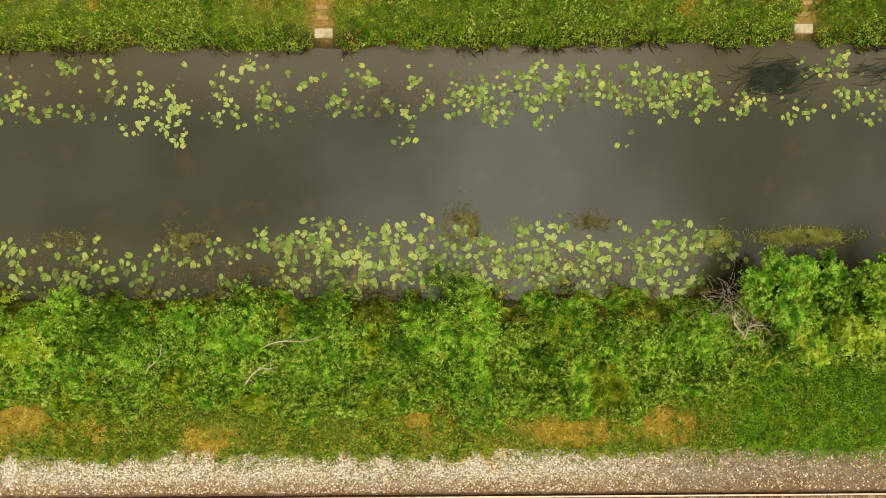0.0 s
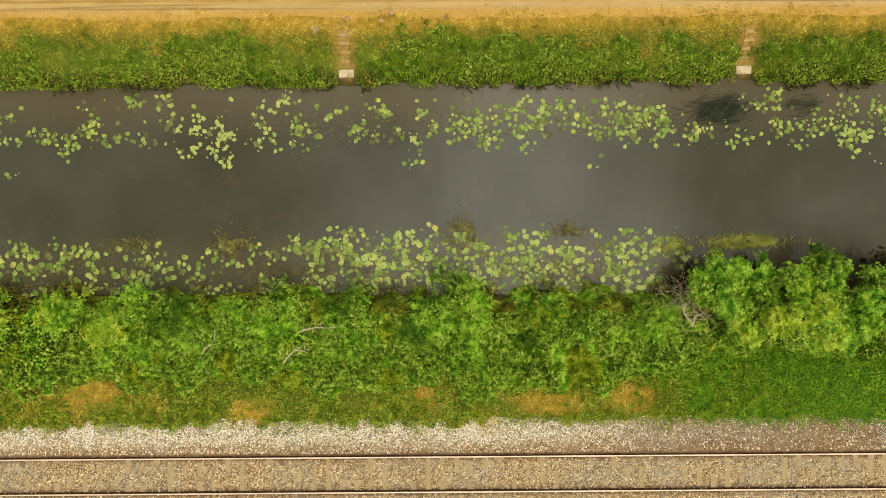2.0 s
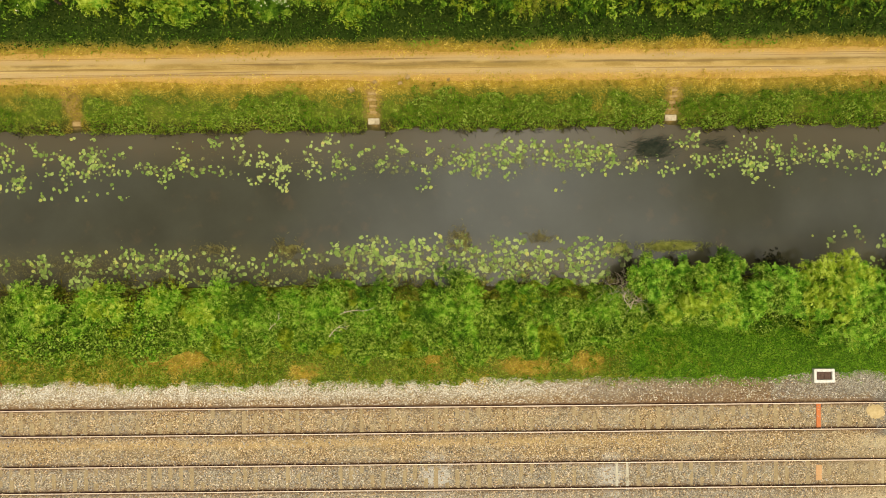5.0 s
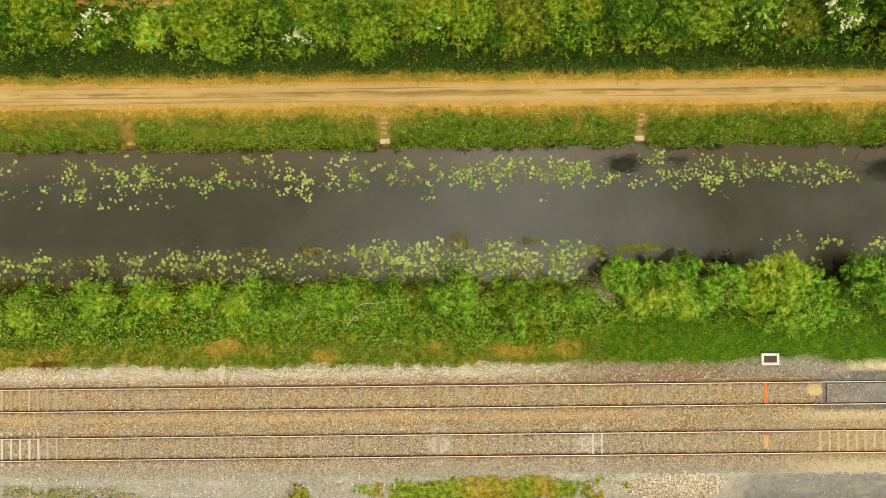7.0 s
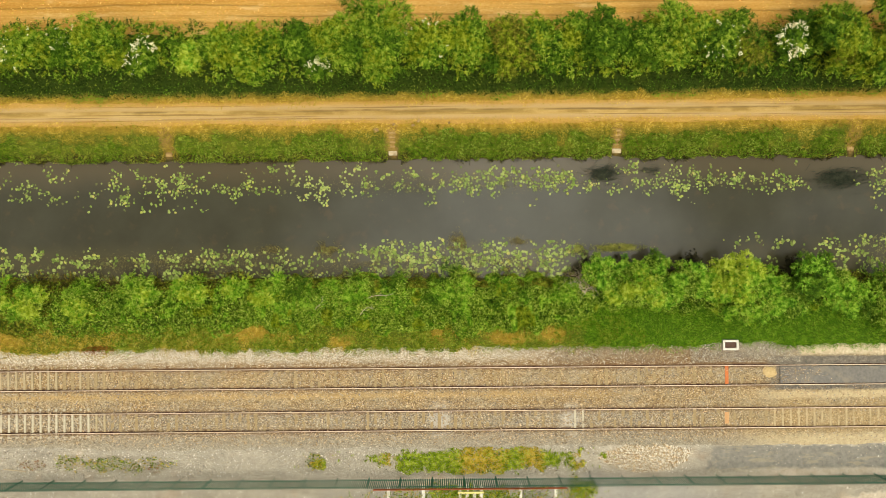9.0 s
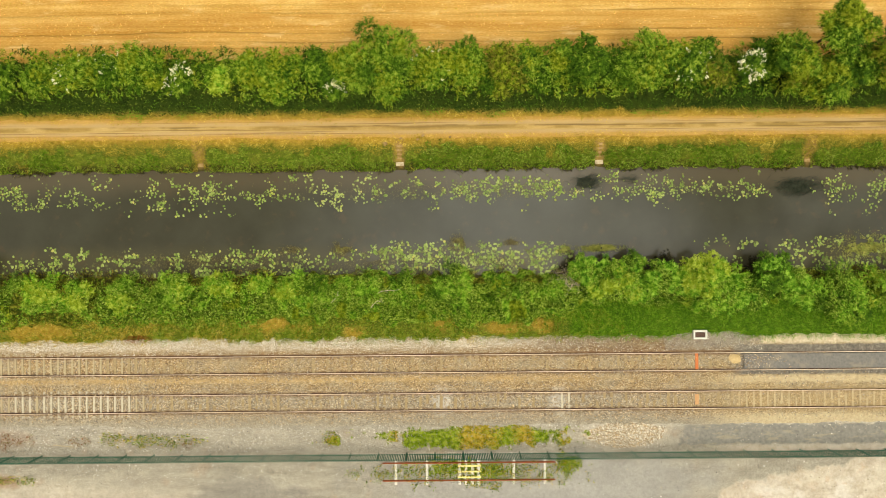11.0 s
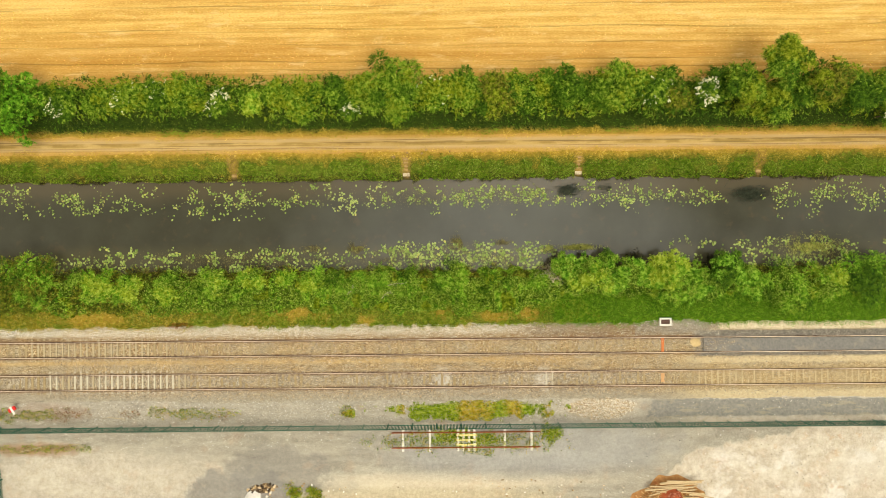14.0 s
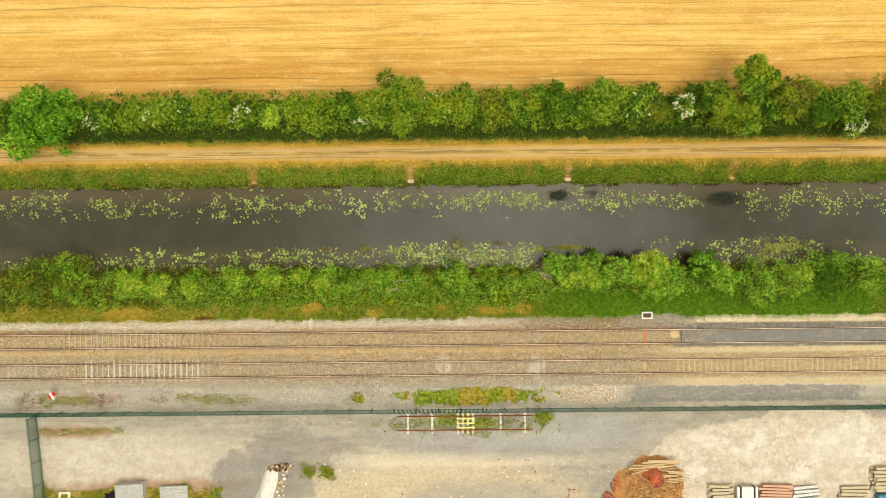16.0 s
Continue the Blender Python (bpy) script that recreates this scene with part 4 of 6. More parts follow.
def tree(x, y, top, r, mat, label, n=9000, leaf=0.2, base=None, name="tree", category="tree", lobes=20, flowers=0, group="", squash=0.85, extra=None, clump=(0.2, 0.34), reach=1.0, tint=None, ragged_edge=0.0):
    """A tree or bush: tapered trunk, limbs, and a crown of single leaves on uneven lobes."""
    z0 = float(land_z(np.array([x]), np.array([y]))[0]) if base is None else base
    zc = max(z0 + r * 0.55, top - r * squash)
    hv = max(0.5, top - zc)
    lo = [(0, 0, (zc - z0) * 0.9, r * 0.55, hv / r * 0.75)]
    for i in range(lobes):
        a = 6.2832 * (i * 0.618 + RNG.uniform(-0.08, 0.08))
        e = 0.82 * math.sqrt((i + 0.5) / lobes) * RNG.uniform(0.85, 1.12)
        rr = r * RNG.uniform(*clump)
        e *= 1 + ragged_edge * RNG.uniform(-0.6, 1.0) * (RNG.random() < 0.5)
        lo.append((math.cos(a) * r * e, math.sin(a) * r * e, zc - z0 + hv * (0.95 * math.sqrt(max(0.0, 1 - e * e)) - 0.28 + RNG.uniform(-0.42, 0.2)) - rr * 0.3, rr, RNG.uniform(0.7, 1.0)))
    for q in extra or ():
        lo.append(q)
    t = thing(name, label, category, x, y, z0, group)
    tr = bmesh.new()
    h = zc - z0
    tube(tr, (0, 0, -0.15), (RNG.uniform(-0.1, 0.1), RNG.uniform(-0.1, 0.1), h * 0.7), 0.05 * r + 0.03, 0.03 * r + 0.02)
    trunk = part("trunk", tr, M_BARK, t)
    for cx, cy, cz, rr, _ in lo[1:7]:
        li = bmesh.new()
        tube(li, (0, 0, h * RNG.uniform(0.35, 0.66)), (cx * 0.85, cy * 0.85, cz), 0.022 * r + 0.01, 0.008, 5)
        part("limb", li, M_BARK, trunk)
    p, d, grow, lobe, tip = crown_points(lo, n, reach=(0.42 + 0.15 * r) * reach)
    k = len(p) // 12
    c = p.reshape(k, 12, 3)[:, 0]
    lift = RNG.random(len(lo))
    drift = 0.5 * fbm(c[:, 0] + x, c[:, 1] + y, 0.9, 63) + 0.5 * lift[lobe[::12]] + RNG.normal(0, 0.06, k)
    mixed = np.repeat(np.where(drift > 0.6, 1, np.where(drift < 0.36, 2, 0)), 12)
    # the core lobe takes the darker third leaf, painting the crown's inner shade
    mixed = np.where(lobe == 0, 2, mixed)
    me = leaf_cloud("crown", p, d, RNG.uniform(0.7, 1.3, len(p)) * leaf, [mat, tint or mat, mat if mat is L_SHADE_STEM else L_BRAMBLE if mat in (L_BRIGHT, L_FRESH) else L_BRIGHT if mat is L_LIME else L_DARK], mixed, spread=0.22, along=grow, aspect=0.5)
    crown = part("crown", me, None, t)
    if flowers:
        flowers = int(flowers * 3)
        p, d, _, _, _ = crown_points(lo, flowers * 5, 0.1)
        bunch = fbm(p[:, 0] + x, p[:, 1], 0.6, 4) + RNG.normal(0, 0.05, len(p))
        s = np.argsort(-bunch)[:flowers]
        part("blossom", leaf_cloud("blossom", p[s] + d[s] * 0.3 + np.array([[0, 0, 0.3]]), d[s] + np.array([[0, 0, 1.0]]), RNG.uniform(0.06, 0.13, len(s)), L_BLOSSOM, aspect=0.9), None, crown, "clusters of small white blossom")
    return t


def hedge_tree(x, y, top, r, mt, lab, n, fl):
    s = 1 - 0.2 * top / 70
    slim = 0.82 if x < -10 else 0.93 if top < 5 else 1.0
    tree(x * s, (y + (0.2 if fl else 0.15 if x < -8 else 0.95 if top > 7 or (top > 5.5 and x < 20) else 0.4)) * s, top * 1.25 + 0.9 * (fl > 0), r * 0.98 * slim, mt, lab, n, 0.14, flowers=fl, group="hedgerow trees", lobes=20, clump=(0.17, 0.32), squash=1.0, reach=0.9,
         tint=L_YELLOW if mt in (L_TREE, L_OLIVE) else L_TREE, ragged_edge=0.3)


# the hedge of trees between towpath and field: x, y, top, radius
HG = "hedgerow trees"
D_ROUND = "large rounded dense green tree overhanging the towpath"
D_MID = "mid-green hedgerow tree with a broken leafy crown"
D_YEL = "yellow-green hedgerow tree with a loose crown"
D_LOW = "low dark green hedgerow bush"
D_FLO = "hedgerow bush with clusters of white blossom"
D_OLI = "olive-brown hedgerow bush with thin foliage"
tree(-47.9, 16.4, 7.0, 4.1, L_BRIGHTTREE, D_ROUND, 52000, 0.17, lobes=46, group=HG, clump=(0.15, 0.24), reach=0.5, tint=L_BRIGHT, extra=((-4.4, -3.0, 2.2, 1.3, 0.8), (-3.2, -3.4, 2.0, 1.2, 0.8), (-5.4, -2.6, 1.9, 1.2, 0.8), (-4.6, -3.9, 1.6, 1.0, 0.8), (-2.8, -2.2, 2.6, 1.2, 0.9), (-3.9, -2.0, 2.2, 1.2, 0.9)))
for x, y, top, r, mt, lab, n, fl in (
    (-42.2, 16.0, 3.2, 2.0, L_DARK, D_FLO, 6000, 90), (-38.6, 16.7, 3.4, 2.1, L_TREE, D_MID, 6500, 0), (-35.0, 17.0, 3.6, 2.2, L_YELLOW, D_YEL, 6000, 40),
    (-28.4, 17.4, 5.2, 2.6, L_TREE, D_MID, 8500, 0), (-25.2, 16.4, 3.0, 1.7, L_DARK, D_FLO, 5000, 150), (-21.8, 16.4, 3.2, 1.4, L_LIME, D_MID, 6500, 0),
    (-16.0, 16.7, 4.6, 2.8, L_YELLOW, D_YEL, 9000, 0), (-12.2, 17.3, 4.0, 1.9, L_DARK, D_LOW, 6000, 0), (-10.9, 15.4, 2.4, 1.2, L_DARK, D_FLO, 3500, 170),
    (-6.3, 16.8, 6.0, 3.7, L_TREE, D_MID, 15000, 0), (-1.6, 17.0, 4.0, 2.0, L_YELLOW, D_YEL, 6500, 30), (1.4, 17.4, 4.5, 2.2, L_TREE, D_MID, 7500, 0),
):
    hedge_tree(x, y, top, r, mt, lab, int(n * 2.2), fl)
for x, y, top, r, mt, lab, n, fl in (
    (5.2, 16.6, 4.6, 2.5, L_OLIVE, D_OLI, 8500, 0), (9.0, 16.8, 2.8, 2.1, L_DARK, D_LOW, 6500, 0), (13.0, 17.6, 4.2, 2.3, L_DARK, D_LOW, 7500, 0),
    (18.0, 17.6, 4.6, 3.1, L_TREE, D_MID, 11000, 0), (22.6, 17.0, 3.2, 1.8, L_DARK, D_FLO, 5500, 70), (25.2, 16.2, 3.8, 1.8, L_OLIVE, D_OLI, 6000, 0),
    (28.0, 16.8, 3.6, 1.3, L_DARK, D_FLO, 4500, 200), (30.4, 18.0, 3.6, 2.1, L_DARK, D_LOW, 6500, 0), (31.8, 17.6, 5.4, 2.3, L_TREE, D_MID, 9500, 0),
    (35.9, 19.2, 7.2, 2.5, L_TREE, D_MID, 16000, 0), (35.6, 15.4, 4.6, 2.2, L_YELLOW, D_YEL, 7500, 0), (40.9, 17.6, 6.0, 2.4, L_OLIVE, D_OLI, 8500, 0),
):
    hedge_tree(x, y, top, r, mt, lab, int(n * 2.2), fl)
for x, y, top, r, mt, lab, n, fl in (
    (44.4, 16.6, 5.4, 2.4, L_DARK, D_LOW, 8000, 0), (47.2, 17.2, 5.8, 2.4, L_TREE, D_MID, 8000, 0), (48.6, 14.6, 3.0, 1.4, L_DARK, D_FLO, 4500, 160),
    (52.0, 17.0, 5.6, 2.8, L_OLIVE, D_OLI, 8000, 0), (-54.5, 16.8, 4.0, 2.4, L_DARK, D_LOW, 6000, 0), (-31.6, 17.2, 2.9, 1.9, L_DARK, D_LOW, 5500, 30),
):
    hedge_tree(x, y, top, r, mt, lab, int(n * 2.2), fl)

for x, y, top, r, mt, lab, n in (
    (-45.0, 17.0, 3.4, 1.9, L_DARK, D_LOW, 5000), (-33.2, 17.4, 3.2, 1.8, L_TREE, D_MID, 5000), (-18.9, 17.4, 3.6, 2.0, L_TREE, D_MID, 5500), (-9.6, 17.6, 4.4, 1.9, L_TREE, D_MID, 5500),
    (3.4, 16.6, 3.2, 1.6, L_DARK, D_LOW, 4500), (7.2, 17.8, 3.4, 1.9, L_TREE, D_MID, 5000), (11.0, 17.8, 3.4, 2.0, L_TREE, D_MID, 5500), (15.6, 17.0, 3.4, 2.0, L_DARK, D_LOW, 5500),
    (20.8, 17.8, 3.8, 2.1, L_YELLOW, D_YEL, 5500), (24.0, 18.2, 3.4, 1.9, L_DARK, D_LOW, 5000), (38.4, 17.2, 4.6, 2.1, L_DARK, D_LOW, 5500), (42.8, 17.8, 5.0, 2.0, L_TREE, D_MID, 5500),
    (33.6, 16.4, 3.8, 1.9, L_OLIVE, D_OLI, 5000),
):
    hedge_tree(x, y, top, r, mt, lab, int(n * 2.2), 0)

# the near bank's trees and saplings
SG = "canal bank bushes"
D_SB = "fresh light green bank tree leaning over the water"
D_SD = "dense dark green bank bush beside the water"
# added bushes that stand for the bank trees' shade and reflection in the water
D_SC = "thin near-black bush in place of tree shade beside the water"
D_SY = "yellow-green bank tree with fine foliage"
for x, y, top, r, mt, lab, n in (
    (12.9, -1.75, 2.6, 1.4, L_FRESH, D_SB, 5200), (13.9, -3.4, 2.4, 1.0, L_BRIGHT, D_SB, 3600), (16.2, -2.8, 3.8, 1.9, L_BRIGHT, D_SB, 7500), (14.9, -1.9, 2.2, 1.1, L_FRESH, D_SB, 4000), (18.3, -3.6, 2.6, 1.4, L_FRESH, D_SB, 5000), (21.9, -3.0, 2.6, 1.4, L_FRESH, D_SB, 5000), (27.3, -4.6, 2.2, 1.5, L_FRESH, D_SB, 4500), (32.6, -3.0, 2.8, 1.6, L_FRESH, D_SB, 5000), (17.6, -1.4, 2.4, 1.3, L_BRAMBLE, D_SD, 4500),
    (19.8, -2.5, 3.6, 1.7, L_FRESH, D_SB, 6500), (20.9, -0.9, 1.4, 0.75, L_SHADE_STEM, D_SC, 900), (11.8, -1.5, 0.5, 0.6, L_SHADE_STEM, D_SC, 600), (15.4, -1.1, 0.6, 0.55, L_SHADE_STEM, D_SC, 600), (29.6, -1.5, 1.4, 0.9, L_SHADE_STEM, D_SC, 1200), (24.0, -2.3, 3.8, 2.3, L_LIME, D_SY, 9500), (24.8, -4.2, 3.0, 2.1, L_BRIGHT, D_SB, 7500), (27.3, -3.1, 2.4, 1.4, L_BRIGHT, D_SB, 4500),
    (30.6, -2.2, 3.4, 2.0, L_DARK, D_SD, 7000), (29.0, -4.4, 2.2, 1.5, L_BRAMBLE, D_SD, 4500), (34.0, -4.0, 2.6, 1.7, L_BRIGHT, D_SB, 5500),
):
    tree(x, y, top, r * 1.08, mt, lab, int(n * 2.8), 0.115, name="bank_tree", group=SG, lobes=24, clump=(0.13, 0.24), reach=0.6, tint=L_SHADE_STEM if mt is L_SHADE_STEM else L_LIME if mt is L_LIME else L_BRIGHT if mt is L_FRESH else L_LIME if mt is L_BRIGHT and x < 26 else L_FRESH, ragged_edge=0.8 if mt is L_SHADE_STEM else 0.45)
for x, y, top, r, mt, lab, n in (
    (37.2, -4.0, 3.2, 2.4, L_BRAMBLE, D_SD, 7500), (38.6, -5.6, 2.4, 1.5, L_TREE, D_SD, 4500), (42.4, -3.6, 2.6, 2.0, L_BRIGHT, D_SB, 6000), (46.4, -3.0, 3.2, 2.5, L_DARK, D_SD, 7500), (50.5, -3.2, 3.0, 2.3, L_BRAMBLE, D_SD, 6500),
    (-46.6, -2.6, 2.8, 2.6, L_OLIVE, "dull olive willow bush over the water", 9500), (-51.0, -2.6, 3.0, 2.4, L_OLIVE, "dull olive willow bush over the water", 6500), (-39.6, -3.6, 2.4, 1.6, L_BRIGHT, D_SB, 5000), (-36.0, -4.0, 2.0, 1.4, L_BRIGHT, D_SB, 4000), (-32.0, -4.2, 1.8, 1.3, L_BRIGHT, D_SB, 3500),
    (-26.5, -3.2, 1.8, 1.3, L_BRIGHT, D_SB, 3500), (-22.0, -3.0, 1.8, 1.2, L_BRIGHT, D_SB, 3200),
):
    tree(x, y, top, r * 1.1, mt, lab, int(n * 2.0), 0.13, name="bank_bush", category="bush", group=SG, lobes=13, clump=(0.22, 0.36), tint=L_LIME if mt is L_BRIGHT else L_BRIGHT, ragged_edge=0.4)
SAPLINGS = [(-15.7, -3.65, 2.0, 0.9, L_LIME), (-14.8, -2.5, 1.5, 0.75, L_BRIGHT), (-10.1, -2.8, 1.6, 0.6, L_BRIGHT), (-7.4, -3.1, 1.7, 0.75, L_BRIGHT), (0.75, -1.95, 1.6, 0.75, L_BRAMBLE), (1.4, -2.9, 1.6, 0.6, L_BRIGHT),
            (10.0, -3.7, 1.6, 0.7, L_BRIGHT), (-12.0, -3.9, 1.5, 0.8, L_BRIGHT), (-18.5, -2.8, 1.6, 0.8, L_LIME), (-4.5, -2.6, 1.5, 0.7, L_BRAMBLE), (5.0, -3.0, 1.4, 0.6, L_YELLOW), (-9.0, -4.2, 1.4, 0.7, L_BRIGHT)]
for _ in range(46):
    x = RNG.uniform(-44, 11)
    SAPLINGS.append((x, RNG.uniform(-4.9, -2.5), RNG.uniform(1.1, 1.7), RNG.uniform(0.4, 0.75), (L_BRIGHT, L_BRAMBLE, L_BRAMBLE)[int(RNG.integers(0, 3))]))
for x, y, top, r, mt in SAPLINGS:
    tree(x, y, top, r * 1.3, mt, "sapling spray standing in the bramble thicket", int(2600 * r / 0.7), 0.105, name="sapling", category="sapling", group="saplings in the brambles", lobes=6, tint=L_LIME if mt is L_LIME else L_BRIGHT, ragged_edge=0.7)


# ---------------------------------------------------------------- thickets, herbs and grass
def stuff(name, me, label, category):
    return tagged(new(name, me), label, category, kind="stuff")


def spread(n, x0, x1, y0, y1):
    return RNG.uniform(x0, x1, n), RNG.uniform(y0, y1, n)


def thicket_top(x, y):
    """Height of the bramble canopy above the ground."""
    a = np.clip((edge_s(x) + 0.35 + (vnoise(x, y, 1.3, 52) - 0.5) * 0.9 - y) / 0.6, 0, 1) * np.clip((y + 6.8 - 1.7 * np.clip((x - 10.5) / 3, 0, 1) + (fbm(x, 3, 0.45, 6) - 0.5) * 3.0) / 0.9, 0, 1)
    return a * (0.2 + 0.8 * fbm(x, y, 0.75, 14) + 0.9 * vnoise(x, y, 2.0, 15) ** 1.3)


x, y = spread(300000, X0, X1, -7.5, -1.5)
x2, y2 = spread(190000, -18, 16, -7.5, -1.5)
x, y = np.concatenate([x, x2]), np.concatenate([y, y2])
w = np.where(np.abs(x) < 19, 1.0, np.where(np.abs(x) < 38, 0.55, 0.4))
h = thicket_top(x, y)
ok = (RNG.random(len(x)) < w * (0.62 + 0.6 * vnoise(x, y, 3.1, 16))) & (h > 0.1)
x, y, h = x[ok], y[ok], h[ok]
e = 0.15
sl = np.stack([-(thicket_top(x + e, y) - h) / e, -(thicket_top(x, y + e) - h) / e, np.full(len(x), 1.3)], 1)
z = np.maximum(land_z(x, y), WATER_Z) + h * (1 - 0.4 * RNG.random(len(x)) ** 1.6)
tone = 0.45 * fbm(x, y, 0.55, 33) + 0.55 * vnoise(x, y, 2.1, 34)
idx = np.where(tone > 0.63, 1, np.where(tone < 0.27, 2, 0))
idx = np.where((vnoise(x, y, 0.9, 35) > 0.82), 3, idx)
idx = np.where((x < -30 - 8 * RNG.random(len(x))) & (fbm(x, y, 0.6, 37) > 0.4), 4, idx)
idx = np.where((y > edge_s(x) - 0.6) & (vnoise(x, y, 1.2, 36) > 0.45), 4, idx)
idx = np.where(RNG.random(len(x)) < 0.2, RNG.integers(0, 4, len(x)), idx)
size = np.where((x > -18) & (x < 16), 0.115, np.where(np.abs(x) < 19, 0.12, np.where(np.abs(x) < 38, 0.16, 0.19))) * RNG.uniform(0.6, 1.4, len(x))
stuff("bramble_thicket", leaf_cloud("bramble_thicket", np.stack([x, y, z], 1), unit(sl), size, [L_BRAMBLE, L_BRIGHT, L_DARK, L_YELLOW, L_OLIVE], idx, spread=0.38), "dense tangled green brambles along the canal bank", "brambles")

# grass of the railway verge, green with dry orange patches, lush farther along
UP = np.array([[0, 0, 1.0]])
x, y = spread(150000, X0, X1, -8.9, -4.6)
ok = (y > verge_edge(x) - 0.15 - 1.1 * RNG.random(len(x)) ** 2.5 * vnoise(x, y, 1.5, 70)) & (thicket_top(x, y) < 0.6) & ~((np.abs(x - 24.42) < 0.9) & (np.abs(y + 8.2) < 0.65))
x, y = x[ok], y[ok]
dry = fbm(x, y, 0.5, 44) + 0.42 * np.clip((-x - 16) / 26, 0, 1) + (RNG.random(len(x)) - 0.5) * 0.16 > 0.64
DRY = ((5.3, -7.3, 2.0, 0.75), (9.0, -7.2, 1.5, 0.75), (-9.3, -8.0, 1.1, 0.45), (-17.5, -6.8, 2.6, 0.6), (-1.0, -6.9, 0.6, 0.6), (-41, -7.2, 4, 0.7), (0.8, -7.0, 0.5, 0.5))
for cx, cy, rx, ry in DRY:
    dry |= ((x - cx) / rx) ** 2 + ((y - cy) / ry) ** 2 < 0.1 + 1.3 * fbm(x, y, 1.5, 46) + (vnoise(x, y, 4.0, 50) - 0.5) * 1.0 + RNG.normal(0, 0.25, len(x))
lush = (x + (fbm(x, y, 0.6, 47) - 0.5) * 5 > 11.3) & (x < 52)
dry &= ~lush
q = RNG.random(len(x))
idx = np.where(dry, np.where(q < 0.62, 1, np.where(q < 0.9, 4, 0)), np.where(q < 0.12, 4, np.where(q < 0.5, 2, 0)))
idx = np.where(lush, np.where(q < 0.08, 0, 3), idx)
rusty = ((x + 30.6) / 1.6) ** 2 + ((y + 8.2) / 0.4) ** 2 < 0.4 + fbm(x, y, 2, 49)
idx = np.where(rusty, 5, idx)
hh = np.where(lush, 0.4, np.where(dry, 0.14, 0.28)) * (0.5 + vnoise(x, y, 1.8, 48))
z = np.maximum(land_z(x, y), np.where(y < -7.4, ballast_z(x, y), -9)) + hh * (0.2 + 0.8 * RNG.random(len(x)))
stuff("verge_grass", leaf_cloud("verge_grass", np.stack([x, y, z], 1), np.repeat(UP, len(x), 0), RNG.uniform(0.08, 0.2, len(x)), [L_GRASS, L_DRY, L_BRAMBLE, L_LUSH, L_GOLD, L_RUSTY], idx, aspect=0.28, spread=0.55), "rough verge grass with dry orange patches", "grass")

# low leafy growth between brambles and ballast
x, y = spread(90000, X0, 17, -8.6, -5.6)
ok = (y > verge_edge(x) - 0.2) & (thicket_top(x, y) < 0.5) & (fbm(x, y, 0.8, 57) + 0.25 * (vnoise(x, y, 3, 58) - 0.5) > 0.47)
for cx, cy, rx, ry in DRY:
    ok &= (RNG.random(len(x)) > 0.16 * np.clip((-x - 16) / 26, 0, 1)) & ~(((x - cx) / rx) ** 2 + ((y - cy) / ry) ** 2 < 0.1 + 1.3 * fbm(x, y, 1.5, 46) + (vnoise(x, y, 4.0, 50) - 0.5) * 1.4 - 0.25 * (RNG.random(len(x)) < 0.4))
x, y = x[ok], y[ok]
h = 0.12 + 0.5 * np.clip(fbm(x, y, 0.8, 57) - 0.42, 0, 1)
z = np.maximum(land_z(x, y), np.where(y < -7.4, ballast_z(x, y), -9)) + h * (0.3 + 0.9 * RNG.random(len(x)))
stuff("verge_herbs", leaf_cloud("verge_herbs", np.stack([x, y, z], 1), np.repeat(UP, len(x), 0), RNG.uniform(0.07, 0.15, len(x)), [L_BRAMBLE, L_HERB, L_GRASS, L_GOLD], RNG.choice(4, len(x), p=[0.25, 0.2, 0.4, 0.15]), spread=0.5), "low leafy weeds along the ballast edge", "weeds")

# north bank: dry at the top, greener and leafier towards the water
STEPS = (-24.5, -4.83, 14.84, 35.4)
x, y = spread(135000, X0, X1, 8.1, 11.9)
ok = (y > edge_n(x) - 0.12 - 0.6 * vnoise(x, y, 2.2, 78) ** 1.5 * (RNG.random(len(x)) < 0.8)) & (y < 11.3 + (fbm(x, 0, 0.8, 72) - 0.5) * 0.9 + 0.7 * RNG.random(len(x)) ** 4)
for sx0 in STEPS:
    if abs(sx0) < 20:
        ok &= ~((np.abs(x - sx0) < 0.1 + 0.26 * vnoise(x, y, 2.4, 79)) & (y < 10.7)) & ~((np.abs(x - sx0) < 0.45) & (y < 9.3))
    else:
        ok &= ~((np.abs(x - sx0) < 0.3) & (y < 9.1))
x, y = x[ok], y[ok]
t = np.clip((y - 9.7 - (fbm(x, y, 0.7, 80) - 0.5) * 2.4) / 1.2, 0, 1)
side = np.zeros(len(x))
for sx0 in STEPS:
    side = np.maximum(side, np.exp(-((x - sx0) / 0.9) ** 2))
green = fbm(x, y, 0.55, 81) + np.where(x > -4, 0.1, -0.1) - 0.35 * side
q = RNG.random(len(x))
pd = t * 1.25 + 0.5 * side + np.where(x < -6, 0.06, 0.0) + (fbm(x, y, 1.1, 83) - 0.5) * 1.9 + (q - 0.5) * 0.35
idx = np.where(pd > 1.3, 1, np.where(pd > 0.62, 2, np.where(pd > 0.45, 3, 0)))
z = np.maximum(land_z(x, y), WATER_Z + 0.03 + 0.15 * RNG.random(len(x))) + np.where(t > 0.6, 0.08, 0.2) * RNG.random(len(x))
stuff("bank_grass", leaf_cloud("bank_grass", np.stack([x, y, z], 1), np.repeat(UP, len(x), 0), RNG.uniform(0.08, 0.17, len(x)), [L_GRASS, L_DRY, L_GOLD, L_OLIVE], idx, aspect=0.28, spread=0.5), "sun-dried bank grass sloping to the canal", "grass")
herb = green - 0.75 * t + 0.1 + (vnoise(x, y, 1.9, 85) - 0.5) * 0.3
